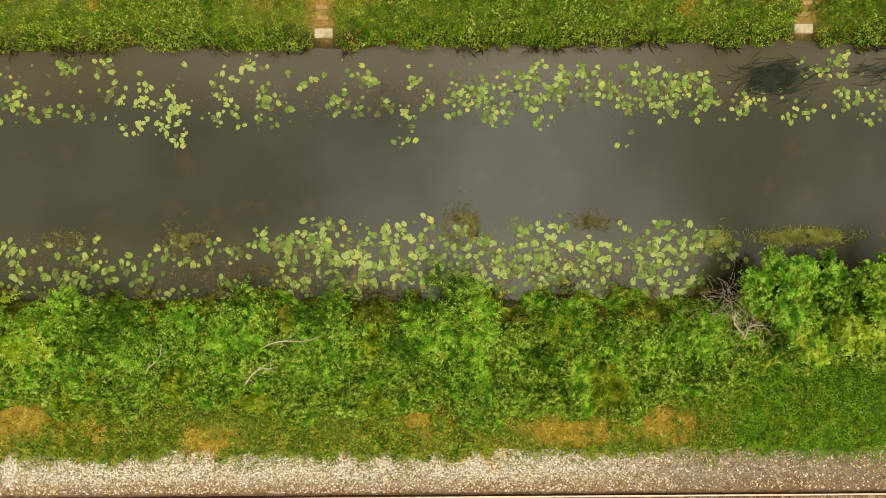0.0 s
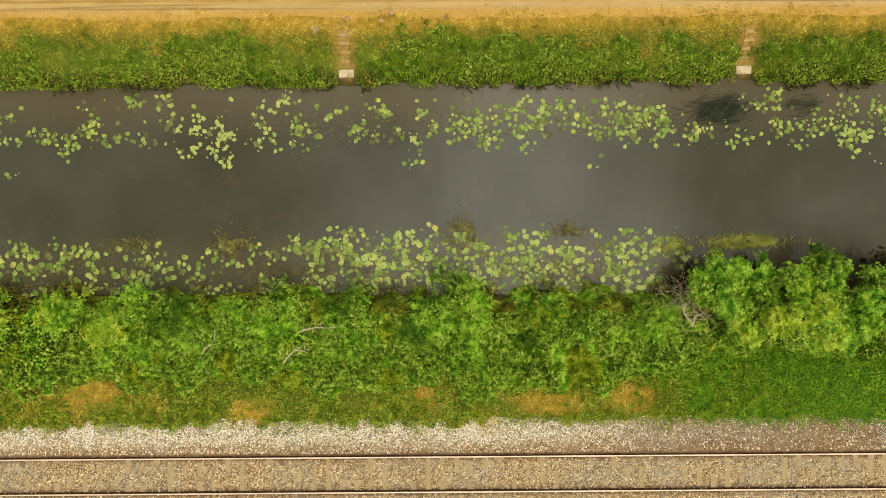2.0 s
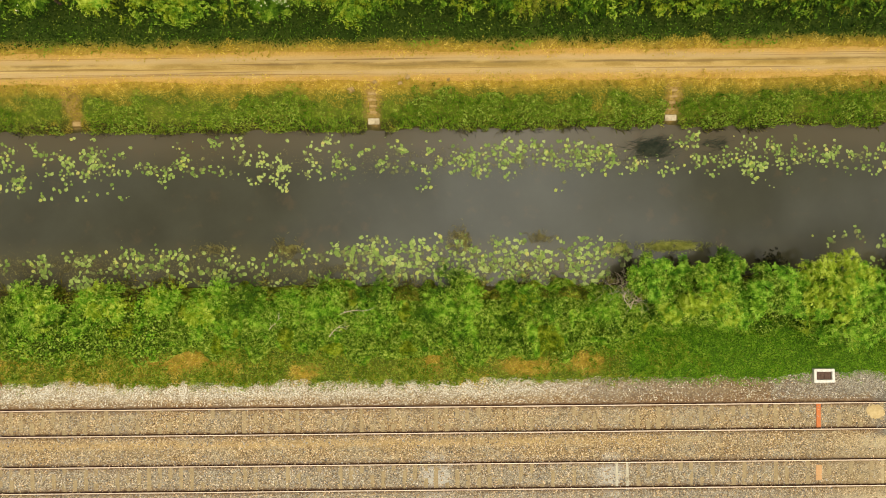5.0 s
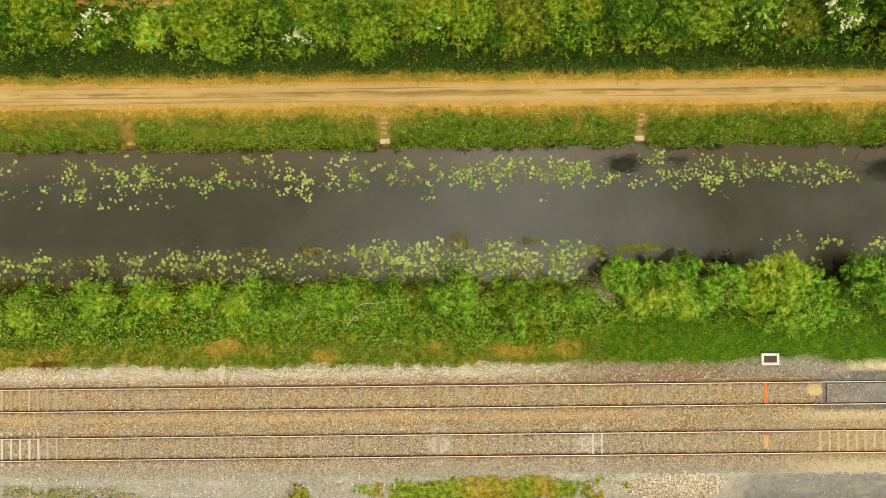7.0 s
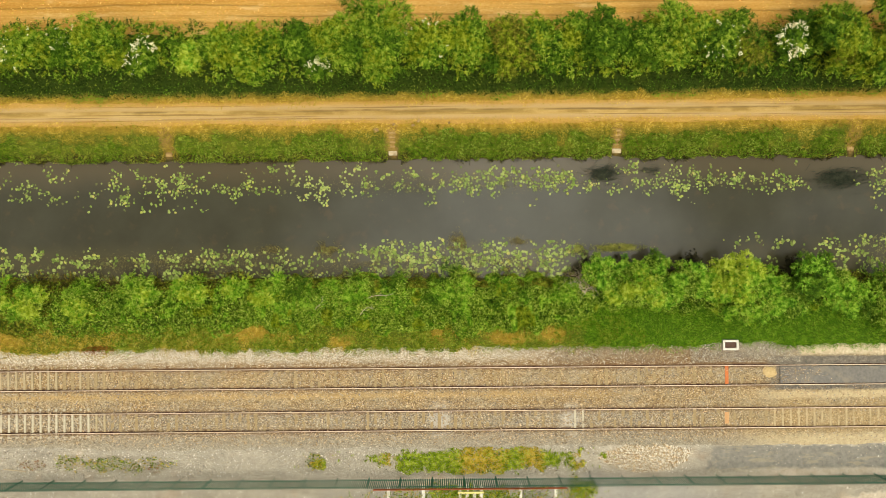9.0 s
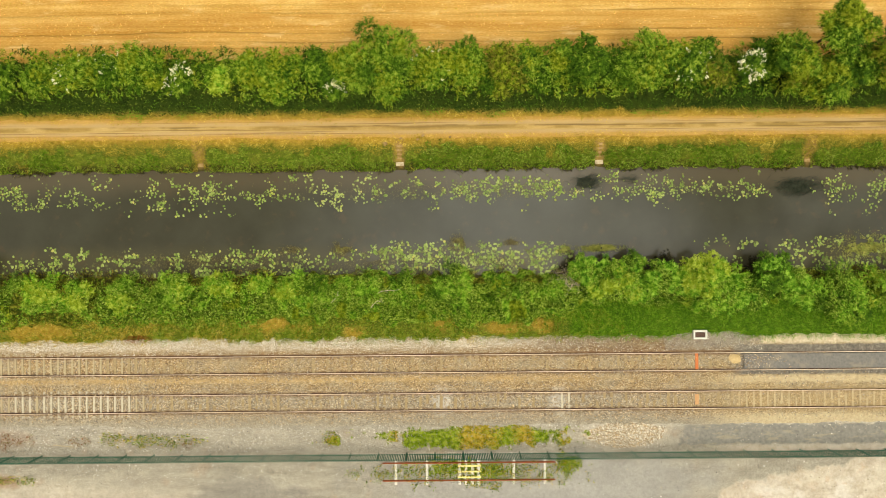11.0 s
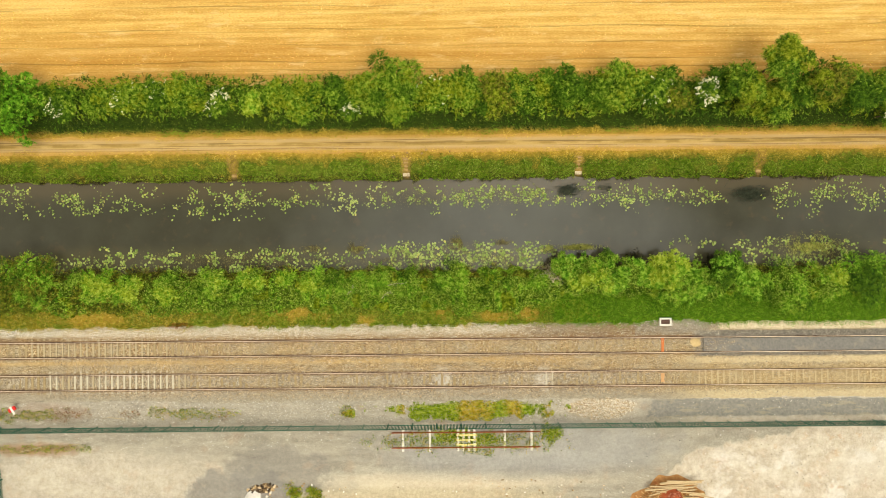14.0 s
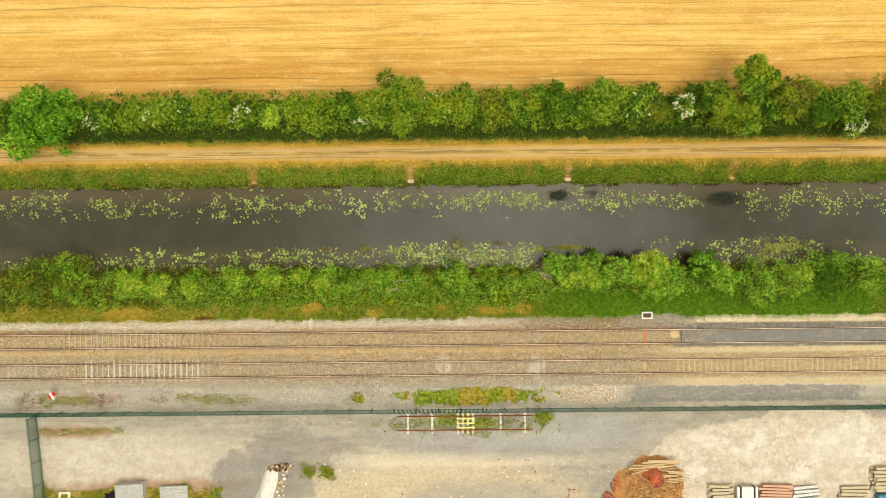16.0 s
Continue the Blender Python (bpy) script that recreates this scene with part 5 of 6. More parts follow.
ok = (herb > 0.45) & (RNG.random(len(x)) < 0.85)
for sx0 in STEPS:
    ok &= ~((np.abs(x - sx0) < (0.5 if abs(sx0) < 20 else 0.36)) & (y < 9.4))
x, y, herb = x[ok], y[ok], herb[ok]
h = np.clip((herb - 0.4) * 1.7, 0.08, 0.5) * (0.6 + 0.7 * vnoise(x, y, 2.6, 82))
z = np.maximum(land_z(x, y), WATER_Z + 0.03) + h * (1 - 0.6 * RNG.random(len(x)) ** 1.6)
stuff("bank_herbs", leaf_cloud("bank_herbs", np.stack([x, y, z], 1), np.tile([[0, -0.2, 1.0]], (len(x), 1)), RNG.uniform(0.05, 0.14, len(x)), [L_HERB, L_BRAMBLE, L_LUSH, L_GRASS], np.where(RNG.random(len(x)) < 0.85, np.where(fbm(x, y, 0.9, 84) > 0.5, 1, 0), RNG.integers(0, 4, len(x))), spread=0.5), "green nettles and herbs on the canal bank", "herbs")

# grass and low hedge growth behind the towpath
x, y = spread(130000, X0, X1, 12.6, 20.7)
ok = (y > 13.3 + (fbm(x, 0, 0.6, 73) - 0.5) * 1.1 - 0.7 * RNG.random(len(x)) ** 4) & (y < 19.75 + (fbm(x, 7, 0.35, 76) - 0.5) * 1.6 + 0.6 * RNG.random(len(x)) ** 3)
x, y = x[ok], y[ok]
q = RNG.random(len(x))
hx, hy = spread(560, X0, X1, 15.4, 19.0)
hr = RNG.uniform(0.55, 1.15, len(hx)) * np.clip((19.6 - hy) / 0.9, 0.6, 1)
hz = land_z(hx, hy) + np.clip(0.2 + 3.4 * fbm(hx, hy, 0.3, 91) * np.clip((hy - 14.2) / 1.6, 0.2, 1), 0.2, 2.6)
p, d, grow, lobe, tip = crown_points(list(zip(hx, hy, hz, hr, np.full(len(hx), 0.9))), 170000, reach=0.7)
k = len(p) // 12
drift = fbm(hx[lobe[::12]] * 2, hy[lobe[::12]] * 2, 1.0, 93) + RNG.normal(0, 0.1, k)
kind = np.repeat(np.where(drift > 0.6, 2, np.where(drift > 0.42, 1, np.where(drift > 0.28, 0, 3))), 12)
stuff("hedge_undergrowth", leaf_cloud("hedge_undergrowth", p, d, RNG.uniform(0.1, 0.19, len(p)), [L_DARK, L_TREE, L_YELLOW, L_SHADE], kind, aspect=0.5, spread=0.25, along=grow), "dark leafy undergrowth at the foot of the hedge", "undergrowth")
t = np.clip((14.2 - y + (fbm(x, y, 0.6, 94) - 0.5) * 1.0) / 0.8, 0, 1)
pd = t + (fbm(x, y, 0.9, 96) - 0.5) * 1.2 + (q - 0.5) * 0.3
idx = np.where(pd > 1.05, 2, np.where(pd > 0.7, 3, np.where(fbm(x, y, 0.8, 97) > 0.45, 1, 0)))
# foot of the hedge: mostly the grass that has the hedge's shade painted in
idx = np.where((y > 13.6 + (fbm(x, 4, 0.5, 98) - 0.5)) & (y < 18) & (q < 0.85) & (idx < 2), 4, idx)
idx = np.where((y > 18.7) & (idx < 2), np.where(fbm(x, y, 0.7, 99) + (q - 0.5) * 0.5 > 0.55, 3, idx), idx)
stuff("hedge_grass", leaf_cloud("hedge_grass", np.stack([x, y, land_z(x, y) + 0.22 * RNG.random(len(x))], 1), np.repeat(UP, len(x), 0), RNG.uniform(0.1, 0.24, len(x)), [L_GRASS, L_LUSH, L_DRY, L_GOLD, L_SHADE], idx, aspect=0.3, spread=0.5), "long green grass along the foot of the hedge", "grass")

# straw standing in the field
x, y = spread(16000, X0, X1, 19.2, 33)
r = fbm(x * 0.12, y * 2.2, 1.0, 95)
ok = r > 0.45
x, y = x[ok], y[ok]
stuff("straw", blade_cloud("straw", np.stack([x, y, field_z(x, y)], 1), 0.12, 0.05, 1.6, [L_STRAW, L_DRY], (RNG.random(len(x)) < 0.3).astype(int)), "short golden straw stalks across the field", "straw")


# ---------------------------------------------------------------- on the water
def pad_mesh(name, mat, seed):
    """A heart-shaped floating leaf of radius 1 with a notch, slightly dished."""
    rr = random.Random(seed)
    n = 13
    bm = bmesh.new()
    c = bm.verts.new((0.12, 0, 0.012))
    ring = []
    for i in range(n):
        a = 0.22 + (6.2832 - 0.44) * i / (n - 1)
        r = (0.9 + 0.12 * math.cos(a * 0.5) ** 2) * rr.uniform(0.88, 1.08)
        ring.append(bm.verts.new((r * math.cos(a) * 1.16, r * math.sin(a) * 0.86, rr.uniform(0.0, 0.05))))
    for i in range(n - 1):
        bm.faces.new((c, ring[i], ring[i + 1]))
    return bm_mesh(name, bm, mat)


PADS = [pad_mesh("lily_pad", L_PAD, 1), pad_mesh("lily_pad", L_PAD, 2), pad_mesh("lily_pad", L_PAD, 3), pad_mesh("lily_pad", L_PADYEL, 4), pad_mesh("lily_pad", L_PADDULL, 5)]


def pad_kind():
    q = RNG.random()
    return 3 if q < 0.07 else 4 if q < 0.27 else int(RNG.integers(0, 3))


PAD_DULL = "dull olive water lily pad just under the surface"
PAD_GREEN, PAD_YELLOW = "round green water lily pad floating on the canal", "yellowing water lily pad floating on the canal"
# clusters of pads along the far side: x, y, spread
CL_A = ((-17.8, 6.2, 0.7), (-16.3, 5.8, 1.15), (-15.5, 7.4, 0.7), (-13.8, 7.4, 0.5), (-13.3, 6.4, 0.55), (-13.9, 5.5, 0.6), (-12.0, 6.1, 0.95), (-12.6, 5.1, 0.6),
        (-10.9, 5.8, 1.05), (-10.7, 4.7, 0.35), (-11.4, 5.2, 0.7), (-8.9, 6.6, 0.7), (-9.2, 5.5, 0.4), (-7.7, 7.6, 0.35), (-7.6, 6.1, 0.8), (-7.2, 5.5, 0.75),
        (-6.0, 5.9, 0.8), (-5.5, 6.8, 0.45), (-4.5, 6.0, 0.6), (-3.1, 6.8, 0.8), (-3.1, 5.8, 0.55), (-1.5, 5.7, 0.6), (-1.5, 4.5, 0.2), (-0.5, 6.2, 0.6))
CL_B = ((0.8, 6.5, 0.7), (1.8, 6.4, 0.7), (1.9, 5.4, 0.35), (3.5, 7.0, 0.8), (3.5, 5.7, 0.75), (4.7, 6.8, 0.6), (4.1, 5.2, 0.25), (5.9, 7.3, 0.55), (6.0, 6.4, 0.75),
        (5.0, 5.9, 0.6), (7.5, 5.9, 0.7), (7.9, 7.2, 0.35), (8.8, 6.6, 0.95), (9.3, 5.9, 0.9), (7.4, 4.5, 0.3), (10.0, 6.7, 0.65), (11.1, 6.4, 0.85), (10.7, 5.4, 0.45),
        (12.5, 5.7, 0.85), (20.4, 5.6, 1.1), (22.2, 6.2, 1.0), (25.6, 6.4, 0.8), (29.8, 5.9, 1.1), (28.0, 6.4, 0.7), (14.6, 5.3, 0.35), (16.5, 7.3, 0.8), (16.8, 6.0, 0.8), (15.9, 5.8, 0.2), (17.2, 5.4, 0.3))
CL_C = ((25.0, 6.3, 1.0), (27.0, 6.1, 1.0), (29.0, 6.0, 1.0), (31.0, 5.9, 0.9), (18.8, 6.2, 0.7), (1.2, 6.2, 0.9), (4.2, 6.4, 1.0), (7.0, 6.5, 1.0), (9.4, 6.4, 1.0), (20.0, 6.8, 1.0), (21.6, 7.0, 0.9), (23.6, 6.6, 0.9), (22.8, 5.6, 0.9), (20.6, 5.4, 0.8))
pads = []


def pad_group(px, py, sizes):
    """A few pads that touch, from one root."""
    for _ in range(1 + int(RNG.random() ** 1.5 * 7)):
        a, q = RNG.uniform(0, 6.2832), RNG.uniform(0.05, 0.42)
        pads.append((px + math.cos(a) * q * 1.2, py + math.sin(a) * q, RNG.choice(sizes)))


FAR_SIZES, NEAR_SIZES = [0.05, 0.08, 0.1, 0.11, 0.13], [0.06, 0.09, 0.11, 0.13, 0.16]
for cx, cy, r in CL_A + CL_B + CL_B + CL_C + CL_C:
    for _ in range(max(1, int((9 if cx < 0 else 6) * r ** 1.2 + 0.5))):
        a, q = RNG.uniform(0, 6.2832), abs(RNG.normal(0, 0.65)) * r
        pad_group(cx + math.cos(a) * q * 1.3, cy + math.sin(a) * q * 0.9, FAR_SIZES)
# the far side beyond, in looser clumps
for _ in range(230):
    cx = RNG.uniform(X0, X1)
    if abs(cx) < 18.2 or 19 < cx < 36.8:
        continue
    r = RNG.uniform(0.5, 1.5)
    cy = RNG.uniform(4.9, 7.2)
    for _ in range(int(4.0 * r ** 1.2 + 1)):
        a, q = RNG.uniform(0, 6.2832), abs(RNG.normal(0, 0.75)) * r
        pad_group(cx + math.cos(a) * q * 1.6, cy + math.sin(a) * q * 0.95, FAR_SIZES)
for _ in range(80):
    pads.append((RNG.uniform(-18, 18.5), RNG.uniform(4.9, 7.9), RNG.choice([0.06, 0.08, 0.1, 0.13])))
# the near side
n = 2300
x, y = spread(n, X0, 12.5, -2.7, 1.6)
topy = 0.2 + 1.0 * fbm(x, 0, 0.28, 17) + np.where(x > -9, 0.3, -0.25) + np.where(x < -40, -0.6, 0)
dens = np.where(x > -9, 0.95, 0.62) * np.clip((topy - y) / 0.5, 0, 1) * (vnoise(x, y, 1.3, 19) > 0.22)
ok = RNG.random(n) < dens
for px, py in zip(x[ok], y[ok]):
    pad_group(px, py, NEAR_SIZES)
x, y = spread(520, 24, 56, -2.2, 1.2)
ok = (vnoise(x, y, 0.5, 23) > 0.45) & (RNG.random(520) < np.where(x > 33, 0.9, 0.4))
for px, py in zip(x[ok], y[ok]):
    pad_group(px, py, NEAR_SIZES)
kept = {}
out = []
for px, py, pr in pads:
    key = (round(px / 0.13), round(py / 0.13))
    if key in kept or py < float(edge_s(np.array([px]))[0]) - 0.1:
        continue
    kept[key] = 1
    out.append((px, py, pr))
single = [q for q in out if -14 < q[0] < 9 and q[1] > 3.2][:150] + [q for q in out if -5.5 < q[0] < 10 and q[1] < 2.5][:150]
rest = [q for q in out if q not in set(single)]
for i, (px, py, pr) in enumerate(single):
    k = pad_kind()
    ob = new("lily_pad", PADS[k])
    ob.matrix_basis = pose(px, py, WATER_Z + 0.008 + 0.022 * RNG.random(), RNG.uniform(-2, 2), RNG.uniform(-2, 2), RNG.uniform(0, 360)) @ Matrix.Scale(pr, 4)
    tagged(ob, PAD_YELLOW if k == 3 else PAD_DULL if k == 4 else PAD_GREEN, "lily pad", "water lily pads")
V, F, I = [], [], []
for px, py, pr in rest:
    k = pad_kind()
    me = PADS[k]
    co = np.array([v.co[:] for v in me.vertices]) * pr
    a = RNG.uniform(0, 6.2832)
    ca, sa = math.cos(a), math.sin(a)
    co = np.stack([co[:, 0] * ca - co[:, 1] * sa + px, co[:, 0] * sa + co[:, 1] * ca + py, co[:, 2] + WATER_Z + 0.008 + 0.022 * RNG.random()], 1)
    o = sum(len(v) for v in V[-1:]) and len(V) * len(co)
    V.append(co)
    fs = np.array([p.vertices[:] for p in me.polygons])
    F.append(fs + (len(V) - 1) * len(co))
    I += [1 if k == 3 else 2 if k == 4 else 0] * len(fs)
stuff("lily_pads", raw_mesh("lily_pads", np.concatenate(V), np.concatenate(F), [L_PAD, L_PADYEL, L_PADDULL], index=I), "scattered green and yellowing water lily pads", "lily pads")


def weed_patch(cx, cy, rx, ry, n, mat, label, name="pondweed", size=0.1, long=1.0):
    x, y = RNG.normal(0, 0.45, n), RNG.normal(0, 0.45, n)
    k = vnoise(x * rx + cx, y * ry + cy, 2.4, 13) > 0.3
    x, y = x[k] * rx, y[k] * ry
    p = np.stack([x, y, 0.005 + 0.05 * RNG.random(len(x)) ** 2], 1)
    me = leaf_cloud(name, p, np.tile([[0, 0, 1.0]], (len(x), 1)), RNG.uniform(0.5, 1.6, len(x)) * size * 2.2, mat, aspect=0.12, spread=0.35)
    ob = new(name, me)
    ob.location = (cx, cy, WATER_Z)
    return tagged(ob, label, "pondweed", kind="stuff")


D_MOUND, D_RAFT = "brownish mound of floating pondweed", "pale yellow-green raft of floating weed"
for cx, cy, rx, ry, n, mt in ((-10.7, 0.5, 1.0, 0.7, 900, L_WEED), (0.9, 0.9, 0.9, 0.9, 1000, L_WEED), (6.2, 1.0, 1.0, 0.4, 350, L_WEED), (-15.5, 0.4, 1.4, 0.5, 300, L_WEED), (14.9, 0.35, 2.2, 0.35, 1800, L_RAFT), (11.3, 0.2, 1.0, 0.5, 500, L_RAFT)):
    weed_patch(cx, cy, rx, ry, n, mt, D_RAFT if mt is L_RAFT else D_MOUND)
weed_patch(41.5, 0.2, 3.6, 1.3, 3200, L_RAFT, D_RAFT)
weed_patch(-6.5, -1.0, 6.5, 1.1, 3200, L_WEED, D_MOUND, size=0.06)
weed_patch(4.5, -1.0, 5.5, 1.1, 3000, L_WEED, D_MOUND, size=0.06)
weed_patch(-25, -0.7, 12.0, 1.1, 4500, L_WEED, D_MOUND, size=0.06)
weed_patch(0, 6.2, 16.0, 1.2, 2200, L_WEED, D_MOUND, size=0.07)


def reed_clump(cx, cy, rx, ry, n):
    """Long dark leaves lying in the water, all combed the same way."""
    x, y = RNG.normal(0, 0.42, n) * rx, RNG.normal(0, 0.42, n) * ry
    p = np.stack([x, y, 0.004 + 0.05 * RNG.random(n)], 1)
    me = leaf_cloud("drowned_reeds", p, np.tile([[0, 0, 1.0]], (n, 1)), RNG.uniform(0.5, 1.3, n), L_REED, aspect=0.03, spread=0.08, along=np.tile([[1.0, 0.25, 0]], (n, 1)), fold=0.02)
    ob = new("drowned_reeds", me)
    ob.location = (cx, cy, WATER_Z)
    return tagged(ob, "dark drowned reed leaves combed along the water", "reeds", kind="stuff")


for cx, cy, rx, ry, n in ((13.7, 6.9, 1.5, 0.75, 420), (17.9, 7.1, 1.1, 0.6, 45), (34.6, 6.3, 2.3, 0.9, 800)):
    reed_clump(cx, cy, rx, ry, n)


def fringe(name, y_of, y0, y1, n, h, mats, label, seed):
    """Straggling emergent stems along a waterline."""
    x = RNG.uniform(X0, X1, n)
    y = y_of(x) + RNG.uniform(y0, y1, n)
    ok = vnoise(x, y * 0.4, 1.1, seed) + 0.3 * vnoise(x, y, 4.0, seed + 1) > 0.72
    for sx0 in STEPS:
        ok &= ~((np.abs(x - sx0) < 0.7) & (y > 5))
    x, y = x[ok], y[ok]
    z = np.full(len(x), WATER_Z - 0.02)
    me = blade_cloud(name, np.stack([x, y, z], 1), h, 0.028, 1.3, mats, RNG.integers(0, len(mats), len(x)))
    return stuff(name, me, label, "reeds")


fringe("bank_reeds", edge_n, -0.45, 0.12, 12000, 0.26, [L_SHADE_STEM, L_SHADE_STEM, L_OLIVE, L_WEED], "brown and olive stems along the far waterline", 111)
fringe("thicket_reeds", edge_s, -0.2, 0.7, 13000, 0.34, [L_WEED, L_WEED, L_OLIVE, L_GOLD], "brown dead stems along the near waterline", 121)

for x, y, w in ((-2.5, 11.5, 0.3), (-3.0, 11.1, 0.25), (-4.65, 11.2, 0.24), (-6.2, 10.7, 0.4), (0.13, 11.3, 0.22), (-16.3, -5.95, 0.2)):
    bm = bmesh.new()
    box(bm, -w / 2, w / 2, -w * 0.42, w * 0.42, -0.1, 0.07, 0.03)
    for v in bm.verts:
        v.co.x += RNG.uniform(-0.03, 0.03)
        v.co.y += RNG.uniform(-0.03, 0.03)
    ob = new("edge_stone", bm_mesh("edge_stone", bm, M_TREAD))
    ob.matrix_basis = pose(x, y, float(land_z(np.array([x]), np.array([y]))[0]) + 0.05, 0, 0, RNG.uniform(0, 90))
    tagged(ob, "pale stone half sunk in dry grass", "stone", "stones beside the towpath")


# ---------------------------------------------------------------- loose stones
def stones(name, n, x0, x1, y0, y1, zf, size, mats, label, category, keep=None):
    """Many loose angular stones, a squat irregular pyramid each."""
    x, y = spread(n, x0, x1, y0, y1)
    if keep is not None:
        k = keep(x, y)
        x, y = x[k], y[k]
    n = len(x)
    s = size * RNG.uniform(0.5, 1.5, (n, 1))
    a = RNG.uniform(0, 6.2832, n)
    P = np.empty((n, 5, 3))
    base = np.stack([x, y, zf(x, y) - 0.01], 1)
    for i in range(4):
        b = a + i * 1.5708 + RNG.uniform(-0.35, 0.35, n)
        r = s[:, 0] * RNG.uniform(0.35, 0.65, n)
        P[:, i] = base + np.stack([np.cos(b) * r, np.sin(b) * r, np.zeros(n)], 1)
    P[:, 4] = base + np.stack([RNG.normal(0, 0.12, n) * s[:, 0], RNG.normal(0, 0.12, n) * s[:, 0], s[:, 0] * RNG.uniform(0.4, 0.75, n)], 1)
    o = (np.arange(n) * 5)[:, None]
    F = np.concatenate([o + np.array([[i, (i + 1) % 4, 4]]) for i in range(4)])
    idx = np.tile(RNG.integers(0, len(mats), n), 4)
    return stuff(name, raw_mesh(name, P.reshape(-1, 3), F, mats, index=idx), label, category)


def stone_mat(name, *cols):
    m = Mat(name)
    c = m.ramp(m.p.outputs["Random Per Island"], *[(i / (len(cols) - 1), q) for i, q in enumerate(cols)])
    return m.done(c, 0.9, m.noise(60, 4), 0.004)


S_PALE = stone_mat("pale_limestone", rgb(138, 120, 90), rgb(208, 194, 166), rgb(252, 246, 230))
S_BROWN = stone_mat("dusty_granite", rgb(122, 98, 66), rgb(164, 134, 92), rgb(202, 172, 126), rgb(240, 216, 174))
S_GREY = stone_mat("grey_granite", rgb(96, 88, 80), rgb(148, 138, 124), rgb(200, 190, 174))
stones("shoulder_stones", 44000, -44, 34, -9.8, -7.4, ballast_z, 0.078, [S_PALE, S_PALE, S_BROWN], "pale loose stones on the ballast shoulder", "stones",
       lambda x, y: (y < verge_edge(x)) & (x < 21 + 3 * RNG.random(len(x))) & (RNG.random(len(x)) < np.where(x < 9, 1.0, 0.5)))
stones("grey_gravel", 7000, 21, 30.6, -9.7, -7.5, ballast_z, 0.07, [S_GREY, S_GREY, S_PALE], "fine grey gravel round the inspection chamber", "stones",
       lambda x, y: (y < verge_edge(x)) & ((np.abs(x - 24.42) > 0.72) | (np.abs(y + 8.2) > 0.5)))
stones("ballast_stones", 52000, -45, 45, -16.8, -10.1, ballast_z, 0.095, [S_BROWN, S_BROWN, S_GREY], "brown loose ballast stones between the rails", "stones",
       lambda x, y: ((x < 22 + 6 * fbm(x, y, 0.6, 146)) | (RNG.random(len(x)) < 0.3)) & (ballast_z(x, y) > 0.036 - 0.06 * (RNG.random(len(x)) < 0.9) * (np.abs(((x + 60) % 0.695) - 0.347) < 0.25)))
stones("deck_gravel", 1500, 28.2, 33.5, -11.5, -10.15, lambda x, y: np.where(x > 28.75, 0.172, ballast_z(x, y)), 0.07, [S_GREY, S_BROWN], "loose gravel spilled over the end of the crossing deck", "stones",
       lambda x, y: RNG.random(len(x)) < np.clip(1.25 - (x - 28.2) / 3.6 + 1.4 * (fbm(x, y, 1.1, 151) - 0.5), 0, 0.9))
stones("tar_edge_stones", 2600, 21, 52, -18.0, -16.6, yard_z, 0.085, [S_PALE, S_PALE, S_GREY], "pale gravel strewn along a strip of dark tar", "stones",
       lambda x, y: RNG.random(len(x)) < 1.6 * (fbm(x, y, 0.6, 152) - 0.25) * np.clip((y + 18.0) / 1.0, 0.1, 1))
stones("yard_stones", 9000, -52, 52, -19.3, -16.8, yard_z, 0.1, [S_GREY, S_PALE, S_PALE], "loose grey and pale stones beside the fence", "stones", lambda x, y: (x < 21) | (RNG.random(len(x)) < 0.05))

stones("tipped_stones", 5200, 12.5, 21.5, -19.3, -16.6, yard_z, 0.13, [S_PALE, S_PALE, S_BROWN], "pale stones tipped in a spread heap beside the track", "stones",
       lambda x, y: ((x - 17.2) / 3.6) ** 2 + ((y + 17.9) / 1.25) ** 2 < 0.45 + 1.1 * fbm(x, y, 0.8, 149))
stones("verge_gravel", 6000, -44, 14, -22.6, -19.6, yard_z, 0.09, [S_GREY, S_PALE, S_PALE], "loose pale gravel inside the fence", "stones", lambda x, y: RNG.random(len(x)) < 1.4 * (fbm(x, y, 0.4, 148) - 0.1) * np.clip((y + 22.8) / 1.5, 0, 1))
stones("hardcore_stones", 900, 17, 56, -29.5, -20.0, yard_z, 0.12, [S_GREY, S_PALE, S_PALE], "scattered stones on pale hardcore", "stones", lambda x, y: RNG.random(len(x)) < 1.5 * (fbm(x, y, 0.5, 147) - 0.2))

# ---------------------------------------------------------------- weeds by the fence
def ragged(x, y, cx, cy, rx, ry, seed):
    """A soft, broken patch: dense in the middle, thinning out unevenly."""
    q = np.sqrt(((x - cx) / rx) ** 2 + ((y - cy) / ry) ** 2)
    return RNG.random(len(x)) < np.clip(1.8 * (1.15 - q + 1.8 * (fbm(x, y, 1.1, seed) - 0.5)), 0, 1) * (q < 1.6)


